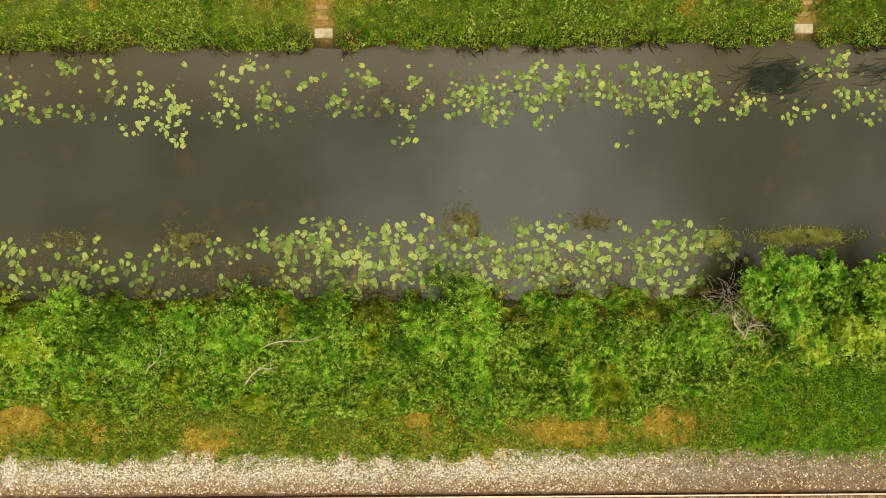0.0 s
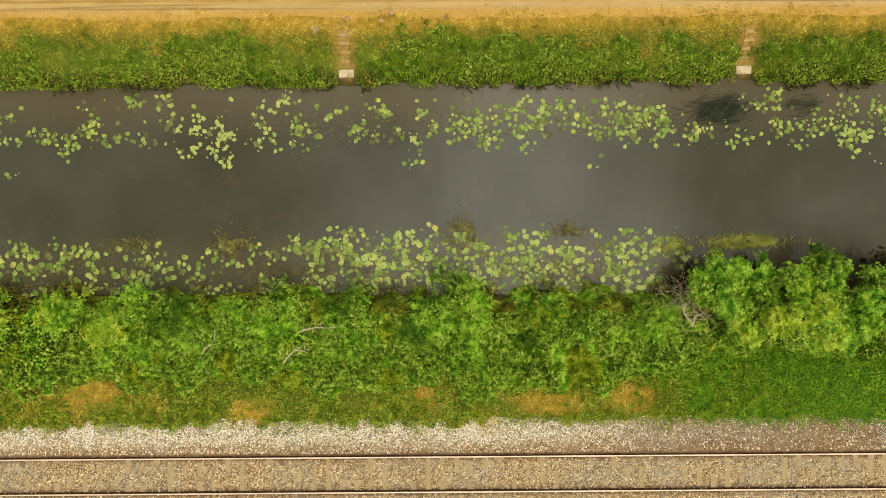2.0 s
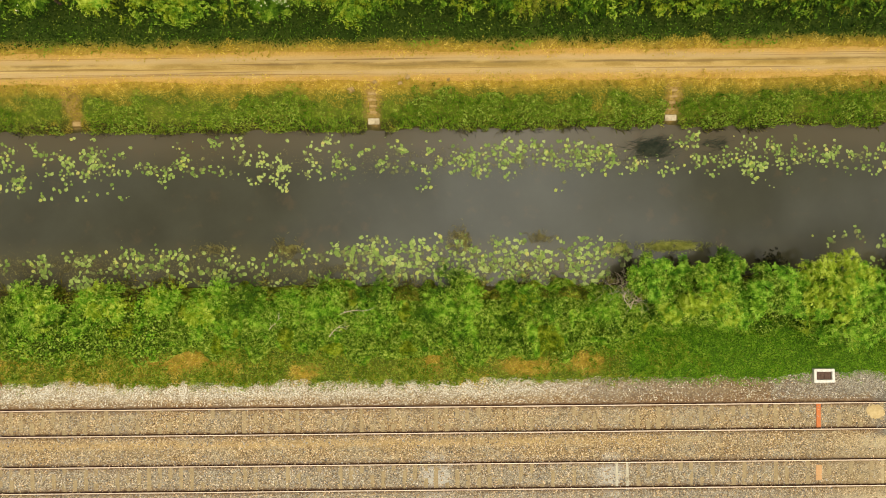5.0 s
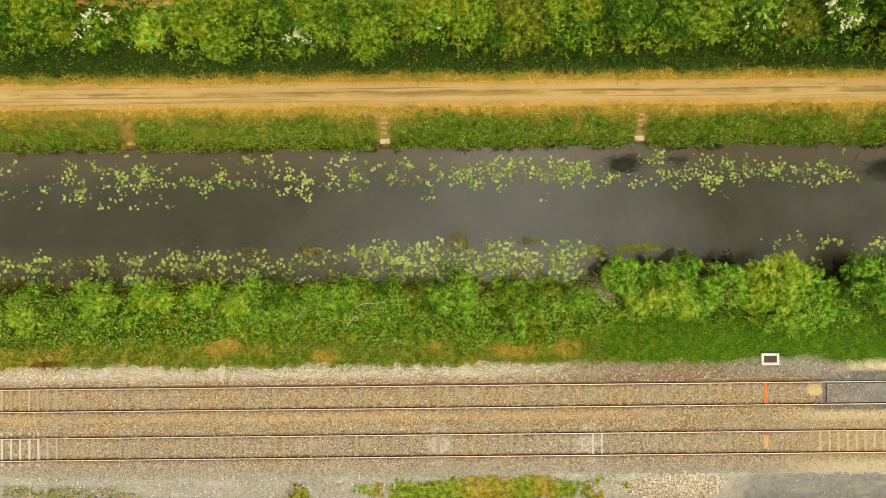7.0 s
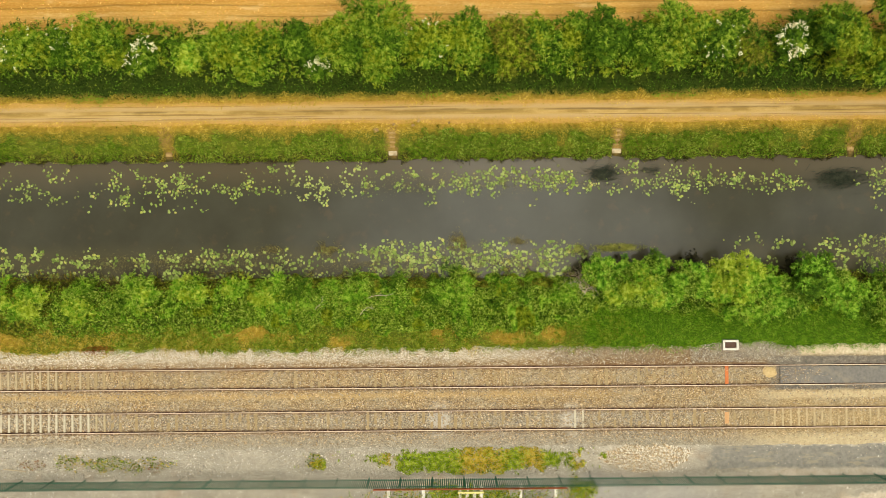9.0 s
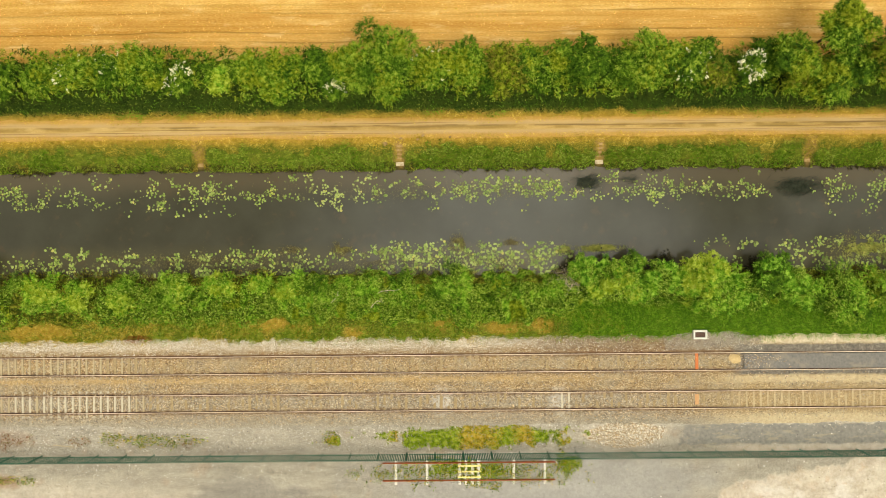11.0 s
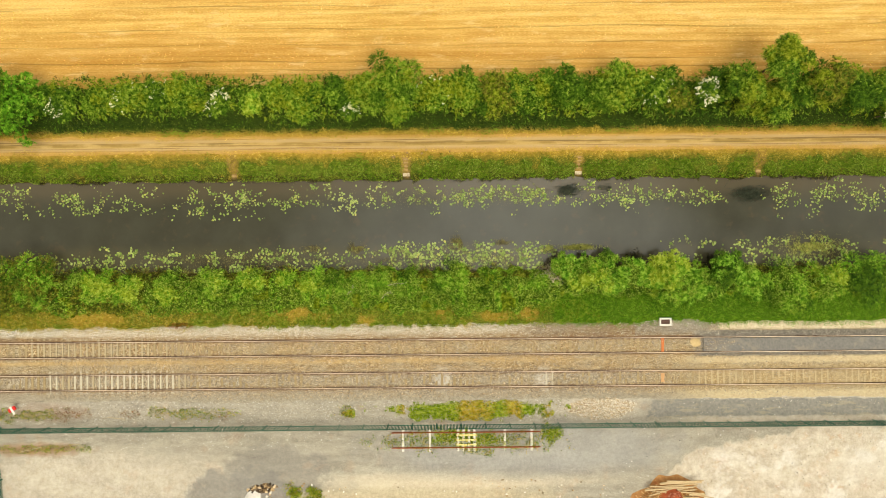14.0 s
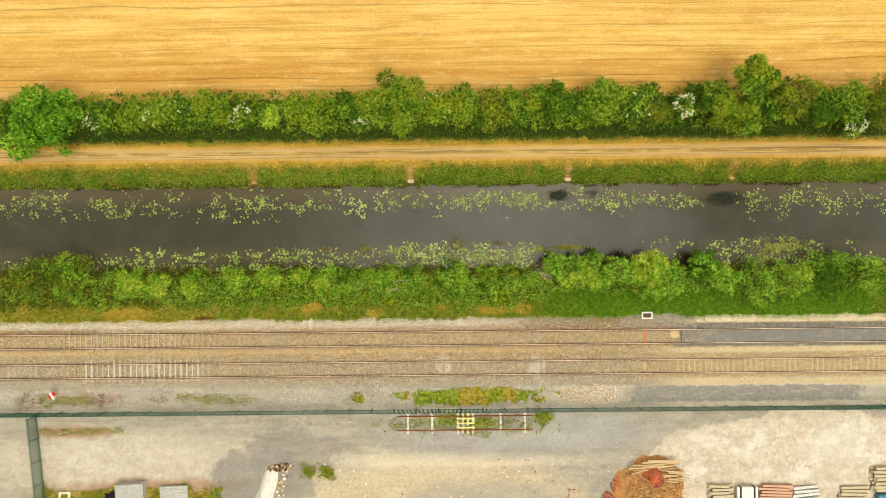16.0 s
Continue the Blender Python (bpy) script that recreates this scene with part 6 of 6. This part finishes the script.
x, y = spread(34000, -13.4, 15.6, -19.3, -16.9)
ok = (ragged(x, y, 2.8, -18.1, 9.2, 1.1, 101) & (x < 12.4 + fbm(x, y, 1.2, 145))) | ragged(x, y, 2.6, -18.1, 7.8, 0.75, 105) | ragged(x, y, -11.3, -18.2, 0.7, 0.55, 102)
x, y = x[ok], y[ok]
yel = vnoise(x, y * 0.5, 0.55, 103) + 0.35 * np.exp(-((x - 6.0) / 2.2) ** 2) + RNG.normal(0, 0.1, len(x)) > 0.66
stuff("fence_weeds", leaf_cloud("fence_weeds", np.stack([x, y, yard_z(x, y) + 0.04 + 0.12 * RNG.random(len(x))], 1), np.tile([[0, 0, 1.0]], (len(x), 1)), RNG.uniform(0.08, 0.18, len(x)), [L_LIME, L_YELLOW, L_DRY, L_GRASS], np.where(yel, np.where(RNG.random(len(x)) < 0.25, 1, 2), np.where(RNG.random(len(x)) < 0.5, 0, 3)), spread=0.4), "low green and yellow weeds growing through gravel", "weeds")
x, y = spread(110000, -54, 14, -33, -17)
ok = np.zeros(len(x), bool)
for cx, cy, rx, ry in ((-47, -18.1, 1.9, 0.5), (-50.5, -18.2, 0.8, 0.6), (-28.5, -18.2, 2.9, 0.55), (-33.5, -18.0, 1.2, 0.5), (-18.0, -27.2, 0.9, 0.8), (-15.6, -27.5, 1.1, 0.7), (-46, -22.0, 3.4, 0.4), (2.5, -21.6, 7.0, 1.0), (10.6, -20.9, 1.5, 1.0), (-12, -18.2, 1.0, 0.6)):
    ok |= ragged(x, y, cx, cy, rx * 1.25, ry * 1.25, 107)
x, y = x[ok], y[ok]
stuff("yard_weeds", leaf_cloud("yard_weeds", np.stack([x, y, yard_z(x, y) + 0.04 + 0.2 * RNG.random(len(x))], 1), np.tile([[0, 0, 1.0]], (len(x), 1)), RNG.uniform(0.1, 0.2, len(x)), [L_BRAMBLE, L_OLIVE, L_DRY], RNG.choice(3, len(x), p=[0.45, 0.35, 0.2]), spread=0.6), "patchy weeds and dry grass in the yard", "weeds")

x, y = spread(26000, -51, -27, -33, -28.2)
ok = (RNG.random(len(x)) < np.clip(2.2 * (-28.9 - y + (fbm(x, y, 0.7, 131) - 0.5) * 2.2), 0, 1)) & (x < -29 + 1.5 * fbm(x, y, 1, 132)) & (fbm(x, y, 0.9, 133) > 0.3)
x, y = x[ok], y[ok]
tone = fbm(x, y, 0.8, 134) + (RNG.random(len(x)) - 0.5) * 0.35
z = yard_z(x, y) + 0.05 + 0.5 * fbm(x, y, 0.9, 135) * RNG.random(len(x))
stuff("rough_grass", leaf_cloud("rough_grass", np.stack([x, y, z], 1), np.tile([[0, 0, 1.0]], (len(x), 1)), RNG.uniform(0.12, 0.26, len(x)), [L_GRASS, L_YELLOW, L_DRY, L_GOLD], np.where(tone > 0.62, 2, np.where(tone > 0.52, 3, np.where(tone > 0.4, 0, 1))), aspect=0.4, spread=0.5), "rank green and yellow grass around stacked panels", "grass")
x, y = spread(9000, -3, 13.5, -22.6, -20.0)
ok = ragged(x, y, 1.4, -21.1, 3.6, 0.8, 137) | ragged(x, y, 11.4, -20.9, 1.3, 0.9, 138) | ragged(x, y, 4.4, -21.4, 1.1, 0.8, 139)
x, y = x[ok], y[ok]
stuff("panel_weeds", leaf_cloud("panel_weeds", np.stack([x, y, yard_z(x, y) + 0.03 + 0.09 * RNG.random(len(x))], 1), np.tile([[0, 0, 1.0]], (len(x), 1)), RNG.uniform(0.1, 0.2, len(x)), [L_GRASS, L_LIME, L_YELLOW], RNG.choice(3, len(x), p=[0.5, 0.3, 0.2]), spread=0.4), "low green weeds growing between old rails", "weeds")

x, y = spread(5200, -20, -13.5, -28.8, -25.8)
ok = ragged(x, y, -18.0, -27.2, 0.8, 0.8, 161) | ragged(x, y, -15.6, -27.5, 1.1, 0.7, 162)
x, y = x[ok], y[ok]
stuff("sand_weeds", leaf_cloud("sand_weeds", np.stack([x, y, yard_z(x, y) + 0.04 + 0.2 * RNG.random(len(x))], 1), np.repeat(UP, len(x), 0), RNG.uniform(0.1, 0.22, len(x)), [L_GRASS, L_YELLOW, L_GOLD], RNG.choice(3, len(x), p=[0.5, 0.25, 0.25]), spread=0.5), "green and yellow weeds on bare sandy ground", "weeds")

# ---------------------------------------------------------------- the yard's things
M_REDRUST = grainy("orange_rust", rgb(140, 74, 44), rgb(176, 102, 66), 5, 0.85, 0.003)
pn = thing("track_panel", "old rusty track panel with white sleepers and a yellow crossing grid", "track panel", 1.75, -21.4, -0.05)
for y in (0.86, -0.86):
    part("rail", rail_bm(y, -8.5, 8.4, 0.1), M_REDRUST, pn, "orange-rusted rail")
for x in (-7.2, -4.15, 4.35, 7.4):
    bm = bmesh.new()
    box(bm, x - 0.13, x + 0.13, -1.3, 1.25, -0.05, 0.1, 0.02, RNG.uniform(-0.02, 0.02))
    part("sleeper", bm, M_CONC, pn, "white concrete sleeper")
for i in range(4):
    bm = bmesh.new()
    x = -0.95 + i * 0.62
    box(bm, x - 0.13, x + 0.13, -1.3, 1.25, -0.05, 0.1, 0.02)
    part("sleeper", bm, M_CONC, pn, "white concrete sleeper")
for y in (0.55, 0.0, -0.55):
    bm = bmesh.new()
    box(bm, -1.15, 1.15, y - 0.08, y + 0.08, 0.104, 0.18, 0.015)
    part("plank", bm, M_YELLOW, pn, "yellow-painted crossing plank")


def heap(name, x, y, rx, ry, h, mat, label, category, seed=1, rz=0.0):
    """A loose heap: a lumpy dome that meets the ground."""
    n, k = 28, 10
    bm = bmesh.new()
    top = bm.verts.new((0, 0, h))
    rings = []
    for j in range(1, k + 1):
        t = j / k
        ring = []
        for i in range(n):
            a = 6.2832 * i / n
            wob = 0.62 + 0.76 * float(fbm(math.cos(a) * 2 + x, math.sin(a) * 2 + y, 1.0, seed))
            px, py = math.cos(a) * rx * t * wob, math.sin(a) * ry * t * wob
            lump = ((float(fbm(px + x, py + y, 1.4, seed + 3)) - 0.5) * 0.5 + (float(fbm(px + x, py + y, 3.5, seed + 5)) - 0.5) * 0.35) * h * (1.1 - t)
            ring.append(bm.verts.new((px, py, h * (1 - t * t) + lump - 0.08 * t)))
        rings.append(ring)
    for i in range(n):
        bm.faces.new((top, rings[0][i], rings[0][(i + 1) % n]))
        for j in range(k - 1):
            bm.faces.new((rings[j][i], rings[j + 1][i], rings[j + 1][(i + 1) % n], rings[j][(i + 1) % n]))
    ob = new(name, bm_mesh(name, bm, mat, True))
    ob.matrix_basis = pose(x, y, -0.05, 0, 0, rz)
    return tagged(ob, label, category)


heap("white_heap", -23.5, -30.6, 1.25, 4.0, 0.9, grainy("slaked_lime", rgb(196, 188, 172), rgb(222, 214, 202), 3, 0.95, 0.03), "smooth white heap of lime beside dark rubble", "heap", 3, -17)
S_BRICK = stone_mat("broken_red_brick", rgb(130, 64, 42), rgb(170, 92, 62), rgb(200, 140, 108))
S_DARK = stone_mat("dark_rubble", rgb(44, 36, 28), rgb(92, 74, 54), rgb(140, 120, 92))
stones("rubble", 420, -23.2, -19.8, -27.7, -25.9, yard_z, 0.34, [S_DARK, S_DARK, S_BROWN], "dark broken rubble at the end of a lime heap", "rubble",
       lambda x, y: ((x + 21.5) / 1.6) ** 2 + ((y + 26.75 - 0.12 * (x + 21.5)) / 0.5) ** 2 < 0.4 + 0.9 * fbm(x, y, 1.4, 141))
stones("pale_rubble", 260, -22.2, -19.4, -31.5, -26.6, yard_z, 0.3, [S_PALE, S_BROWN], "pale rubble along the side of a lime heap", "rubble",
       lambda x, y: np.abs(x + 20.9 - 0.3 * (y + 28)) < 0.9 * fbm(x, y, 1.2, 142))
stones("scattered_rubble", 500, -18, 20, -32.5, -26, yard_z, 0.22, [S_PALE, S_PALE, S_BROWN], "pale stones scattered over bare sandy ground", "stones",
       lambda x, y: RNG.random(len(x)) < 1.6 * (fbm(x, y, 0.5, 143) - 0.25))
heap("sand_heap", 27.85, -10.6, 1.05, 0.72, 0.22, M_CREAM, "small spill of yellow sand between the rails", "sand", 23)
heap("earth_mound", 24.6, -29.4, 4.2, 3.6, 0.9, grainy("brown_brushwood_earth", rgb(150, 96, 54), rgb(196, 150, 92), 3, 0.95, 0.06, c3=rgb(176, 84, 44)), "brown earth and brushwood heap", "heap", 7)
heap("brick_dust_heap", 24.9, -28.2, 1.8, 1.6, 1.5, M_REDSOIL, "red brick dust tipped on the brushwood heap", "heap", 9)
for hx, hy, n, sd in ((25.0, -28.2, 900, 151), (20.7, -29.3, 480, 152), (19.3, -30.8, 320, 153), (15.0, -30.3, 60, 154)):
    stones("brick_rubble", n, hx - 1.3, hx + 1.3, hy - 1.4, hy + 1.4, lambda x, y: yard_z(x, y) + (1.3 if hx == 25.0 else 0.1), 0.2, [S_BRICK], "broken red brick and dust", "rubble", lambda x, y: ((x - hx) / (1.15 if hx == 25.0 else 0.9)) ** 2 + ((y - hy) / 1.1) ** 2 < 0.1 + 1.4 * fbm(x, y, 1.3, sd))
heap("brick_dust_heap", 20.7, -29.2, 0.4, 0.9, 0.3, M_REDSOIL, "small red brick dust heap", "heap", 11)
heap("brick_dust_heap", 19.2, -31.0, 0.4, 0.7, 0.25, M_REDSOIL, "small red brick dust heap", "heap", 13)


def timber_pile(name, x, y, z, w, d, n, mat, label, rz=0.0, layers=2, jitter=0.13):
    """Baulks laid side by side in layers."""
    t = thing(name, label, "timber stack", x, y, z, "timber stacks", rz)
    for k in range(layers):
        for i in range(n):
            bm = bmesh.new()
            yy = -d / 2 + (i + 0.5) * d / n
            j = RNG.uniform(-jitter, jitter) * 3
            box(bm, -w / 2 + j, w / 2 + j, yy - d / n * 0.38, yy + d / n * 0.38, k * 0.22, k * 0.22 + RNG.uniform(0.13, 0.2), 0.02, RNG.uniform(-jitter, jitter) * 0.4)
            part("baulk", bm, mat, t)
    return t


def log_pile(x, y, z, n, w, d, rz):
    """Split logs of uneven length tipped roughly side by side."""
    t = thing("log_stack", "pale split logs tipped on the brush heap", "timber stack", x, y, z, "timber stacks", rz)
    for i in range(n):
        bm = bmesh.new()
        l, a = RNG.uniform(0.35, 1.0) * w / 2, RNG.normal(0, 0.1)
        cx, yy, h = RNG.uniform(-0.3, 0.3) * w, -d / 2 + d * (i + RNG.uniform(0.1, 0.9)) / n, RNG.uniform(0.0, 0.16)
        r = RNG.uniform(0.07, 0.13)
        tube(bm, (cx - l, yy - a * l, h), (cx + l, yy + a * l, h + RNG.uniform(-0.1, 0.1)), r, r * RNG.uniform(0.6, 1.0), 7)
        part("log", bm, M_WOOD, t)
    return t


log_pile(25.2, -26.7, 0.62, 11, 5.2, 1.3, 3)
log_pile(27.4, -28.0, 0.8, 8, 2.8, 1.5, -5)
timber_pile("timber_stack", 33.4, -30.7, -0.08, 2.6, 2.9, 7, M_WOODGREY, "grey weathered timber baulks in a stack", 0, 3)
timber_pile("timber_stack", 40.2, -30.6, -0.08, 3.8, 2.6, 7, M_WOODRED, "reddish-brown timber baulks in a stack", -1, 3)
timber_pile("timber_stack", 54.0, -28.8, -0.08, 3.4, 3.2, 7, M_WOODGREY, "grey weathered timber baulks in a stack", 0, 3)
timber_pile("timber_stack", 50.0, -30.9, -0.08, 3.4, 2.6, 6, M_WOODGREY, "grey weathered timber baulks in a stack", 1, 2)
timber_pile("timber_stack", 44.0, -30.7, -0.08, 2.8, 2.4, 5, M_STEEL, "pale grey baulks in an open stack", 4, 2)

tp = thing("wrapped_pallet", "white-wrapped pallet load with black straps", "pallet", 36.5, -30.6, -0.08)
bm = bmesh.new()
box(bm, -1.3, 1.3, -1.2, 1.1, 0.12, 0.75, 0.06)
part("load", bm, M_WHITE, tp)
for x in (-0.85, 0.85):
    bm = bmesh.new()
    box(bm, x - 0.12, x + 0.12, -1.23, 1.13, 0.1, 0.77, 0.02)
    part("strap", bm, M_BLACK, tp, "black strap")
for y in (-0.9, 0.0, 0.8):
    bm = bmesh.new()
    box(bm, -1.3, 1.3, y - 0.08, y + 0.08, 0.0, 0.12)
    part("bearer", bm, M_WOODGREY, tp)

tb = bmesh.new()
box(tb, -1.0, 1.0, -1.0, 1.0, 0.0, 0.9, 0.12)
ob = new("tarpaulin_bale", bm_mesh("tarpaulin_bale", tb, M_BLUE))
ob.location = (53.6, -31.6, -0.08)
tagged(ob, "blue tarpaulin-covered bale beside stacked timber", "bale")


def sheet_stack(x, y, w, d, h, rz, mat, label):
    """A crate-like stack with a ribbed top."""
    t = thing("ribbed_stack", label, "stack", x, y, -0.08, "ribbed stacks", rz)
    bm = bmesh.new()
    box(bm, -w / 2, w / 2, -d / 2, d / 2, 0.0, h, 0.02)
    part("body", bm, mat, t)
    n = 15
    for i in range(n):
        bm = bmesh.new()
        yy = -d / 2 + (i + 0.5) * d / n
        box(bm, -w / 2 - 0.03, w / 2 + 0.03, yy - d / n * 0.3, yy + d / n * 0.3, h + 0.002, h + 0.06, 0.01)
        part("rib", bm, mat, t)
    return t


sheet_stack(-39.7, -29.8, 3.4, 3.0, 1.2, 3, M_STEEL, "pale ribbed metal panels stacked in grass")
sheet_stack(-34.5, -30.2, 3.4, 2.8, 0.5, 2, M_STEEL, "low pale slatted panel stack in grass")
cr = thing("open_crate", "open white timber frame lying in grass", "crate", -48.2, -30.1, -0.06)
for q in ((-0.7, 0.7, 0.4, 0.6), (-0.7, 0.7, -0.8, -0.6), (-0.7, -0.5, -0.6, 0.4), (0.5, 0.7, -0.6, 0.4)):
    bm = bmesh.new()
    box(bm, *q, 0.0, 0.3, 0.02)
    part("board", bm, M_WHITE, cr)
heap("black_bags", -42.3, -30.2, 1.1, 1.0, 0.9, M_BLACK, "heap of black plastic bags in grass", "bags", 17)

sg = thing("marker_post", "small red and white marker post in gravel", "marker", -49.1, -17.5, -0.08, "", 32)
bm = bmesh.new()
tube(bm, (0, 0, 0), (0, 0, 1.0), 0.04, 0.04, 8)
part("post", bm, M_WHITE, sg)
bm = bmesh.new()
box(bm, -0.42, 0.42, 0.04, 0.5, 0.9, 1.1, 0.02)
part("board", bm, M_RED, sg, "red board")
bm = bmesh.new()
box(bm, -0.13, 0.13, -0.35, 0.62, 0.88, 1.13, 0.02)
part("stripe", bm, M_WHITE, sg, "white stripe")

for x, y, l, rz in ((-5.6, -17.75, 1.3, 3), (-38, -18.6, 2.0, -6), (-47.5, -22.0, 3.0, 12)):
    bm = bmesh.new()
    tube(bm, (-l / 2, 0, 0.05), (l / 2, 0, 0.06), 0.06, 0.05, 7)
    ob = new("pale_pole", bm_mesh("pale_pole", bm, M_TWIG))
    ob.matrix_basis = pose(x, y, -0.06, 0, 0, rz)
    tagged(ob, "pale wooden pole lying on gravel", "pole")

# dead branches caught in the brambles
for x, y, rz in ((-5.9, -3.65, 12), (-11.0, -4.2, 60), (-7.0, -4.8, 25), (11.4, -3.0, 100), (11.9, -3.3, 40)):
    bm = bmesh.new()
    z = float(land_z(np.array([x]), np.array([y]))[0]) + 0.25
    l = 2.3 if x == -5.9 else RNG.uniform(0.9, 1.5)
    pts = []
    for k in range(7):
        u = k / 6
        pts.append(((u - 0.5) * l, 0.14 * math.sin(u * 5 + x) + 0.12 * u, 1.35 + 0.3 * u + 0.05 * math.sin(u * 9)))
    for k in range(6):
        tube(bm, pts[k], pts[k + 1], 0.03 - 0.004 * k, 0.026 - 0.004 * k, 6)
    for k in range(9):
        p = pts[1 + k % 5]
        a = RNG.uniform(-1.1, 1.1)
        e = RNG.uniform(0.25, 0.6)
        tube(bm, p, (p[0] + math.cos(a) * e, p[1] + math.sin(a) * e, p[2] + RNG.uniform(0.0, 0.2)), 0.011, 0.004, 5)
    ob = new("dead_branch", bm_mesh("dead_branch", bm, M_TWIG))
    ob.matrix_basis = pose(x, y, z, 0, 0, rz)
    tagged(ob, "bleached dead branch caught in brambles", "branch")


# brushwood tangle over the brown heap
V, F = [], []
for i in range(900):
    a, q = RNG.uniform(0, 6.2832), RNG.random() ** 0.6
    px, py = 24.8 + math.cos(a) * q * 4.0, -29.6 + math.sin(a) * q * 3.2
    h = 0.95 * (1 - q * q) + RNG.uniform(0.0, 0.35)
    l, th = RNG.uniform(0.5, 1.6), RNG.uniform(0, 6.2832)
    d = np.array([math.cos(th), math.sin(th), RNG.uniform(-0.25, 0.3)]) * l / 2
    s_ = np.array([-math.sin(th), math.cos(th), 0]) * RNG.uniform(0.015, 0.04)
    c = np.array([px, py, h])
    up = np.array([0, 0, 0.04])
    V += [c - d - s_, c - d + s_, c - d + up, c + d - s_ * 0.6, c + d + s_ * 0.6, c + d + up]
    o = i * 6
    F += [(o, o + 3, o + 5, o + 2), (o + 1, o + 2, o + 5, o + 4), (o, o + 1, o + 4, o + 3)]
M_BRUSH = stone_mat("dead_brushwood", rgb(150, 106, 58), rgb(208, 162, 98), rgb(242, 212, 156))
stuff("brushwood", raw_mesh("brushwood", np.array(V), np.array(F), M_BRUSH), "tangled dead brushwood on a brown heap", "brushwood")
# rusty dead weeds in the gravel by the fence
x, y = spread(15000, -55, -24, -20, -16.8)
ok = np.zeros(len(x), bool)
for cx, cy, rx, ry in ((-52.6, -18.2, 1.1, 0.8), (-43.0, -18.1, 1.5, 0.6), (-36.5, -18.2, 1.0, 0.4), (-26.0, -18.3, 0.8, 0.4)):
    ok |= ragged(x, y, cx, cy, rx * 1.5, ry * 1.2, 127) & (fbm(x, y, 1.8, 128) > 0.42)
x, y = x[ok], y[ok]
stuff("dead_weeds", leaf_cloud("dead_weeds", np.stack([x, y, yard_z(x, y) + 0.04 + 0.25 * RNG.random(len(x))], 1), np.repeat(UP, len(x), 0), RNG.uniform(0.08, 0.18, len(x)), [L_RUSTY, L_OLIVE], (RNG.random(len(x)) < 0.3).astype(int), aspect=0.35, spread=0.6), "reddish dead weeds in grey gravel", "weeds")

# arching dead stalks among the bank trees
V, F = [], []
for i in range(110):
    cx, cy = (11.1, -2.1) if i < 60 else (11.9, -3.0) if i < 120 else (-10.9, -3.4)
    th, l = RNG.uniform(0, 6.2832), RNG.uniform(0.4, 1.0)
    bx, by = cx + RNG.normal(0, 0.45), cy + RNG.normal(0, 0.3)
    dx, dy, w = math.cos(th), math.sin(th), 0.006
    o = len(V)
    for k in range(5):
        u = k / 4
        h = 0.9 + 0.7 * u - 0.75 * u * u
        for sgn in (-1, 1):
            V.append((bx + dx * l * u - dy * w * sgn, by + dy * l * u + dx * w * sgn, h))
        V.append((bx + dx * l * u, by + dy * l * u, h + 0.012))
    for k in range(4):
        p = o + k * 3
        F += [(p, p + 3, p + 5, p + 2), (p + 2, p + 5, p + 4, p + 1)]
stuff("dead_stalks", raw_mesh("dead_stalks", np.array(V), np.array(F), M_TWIG), "pale arching dead stalks above the brambles", "stalks")
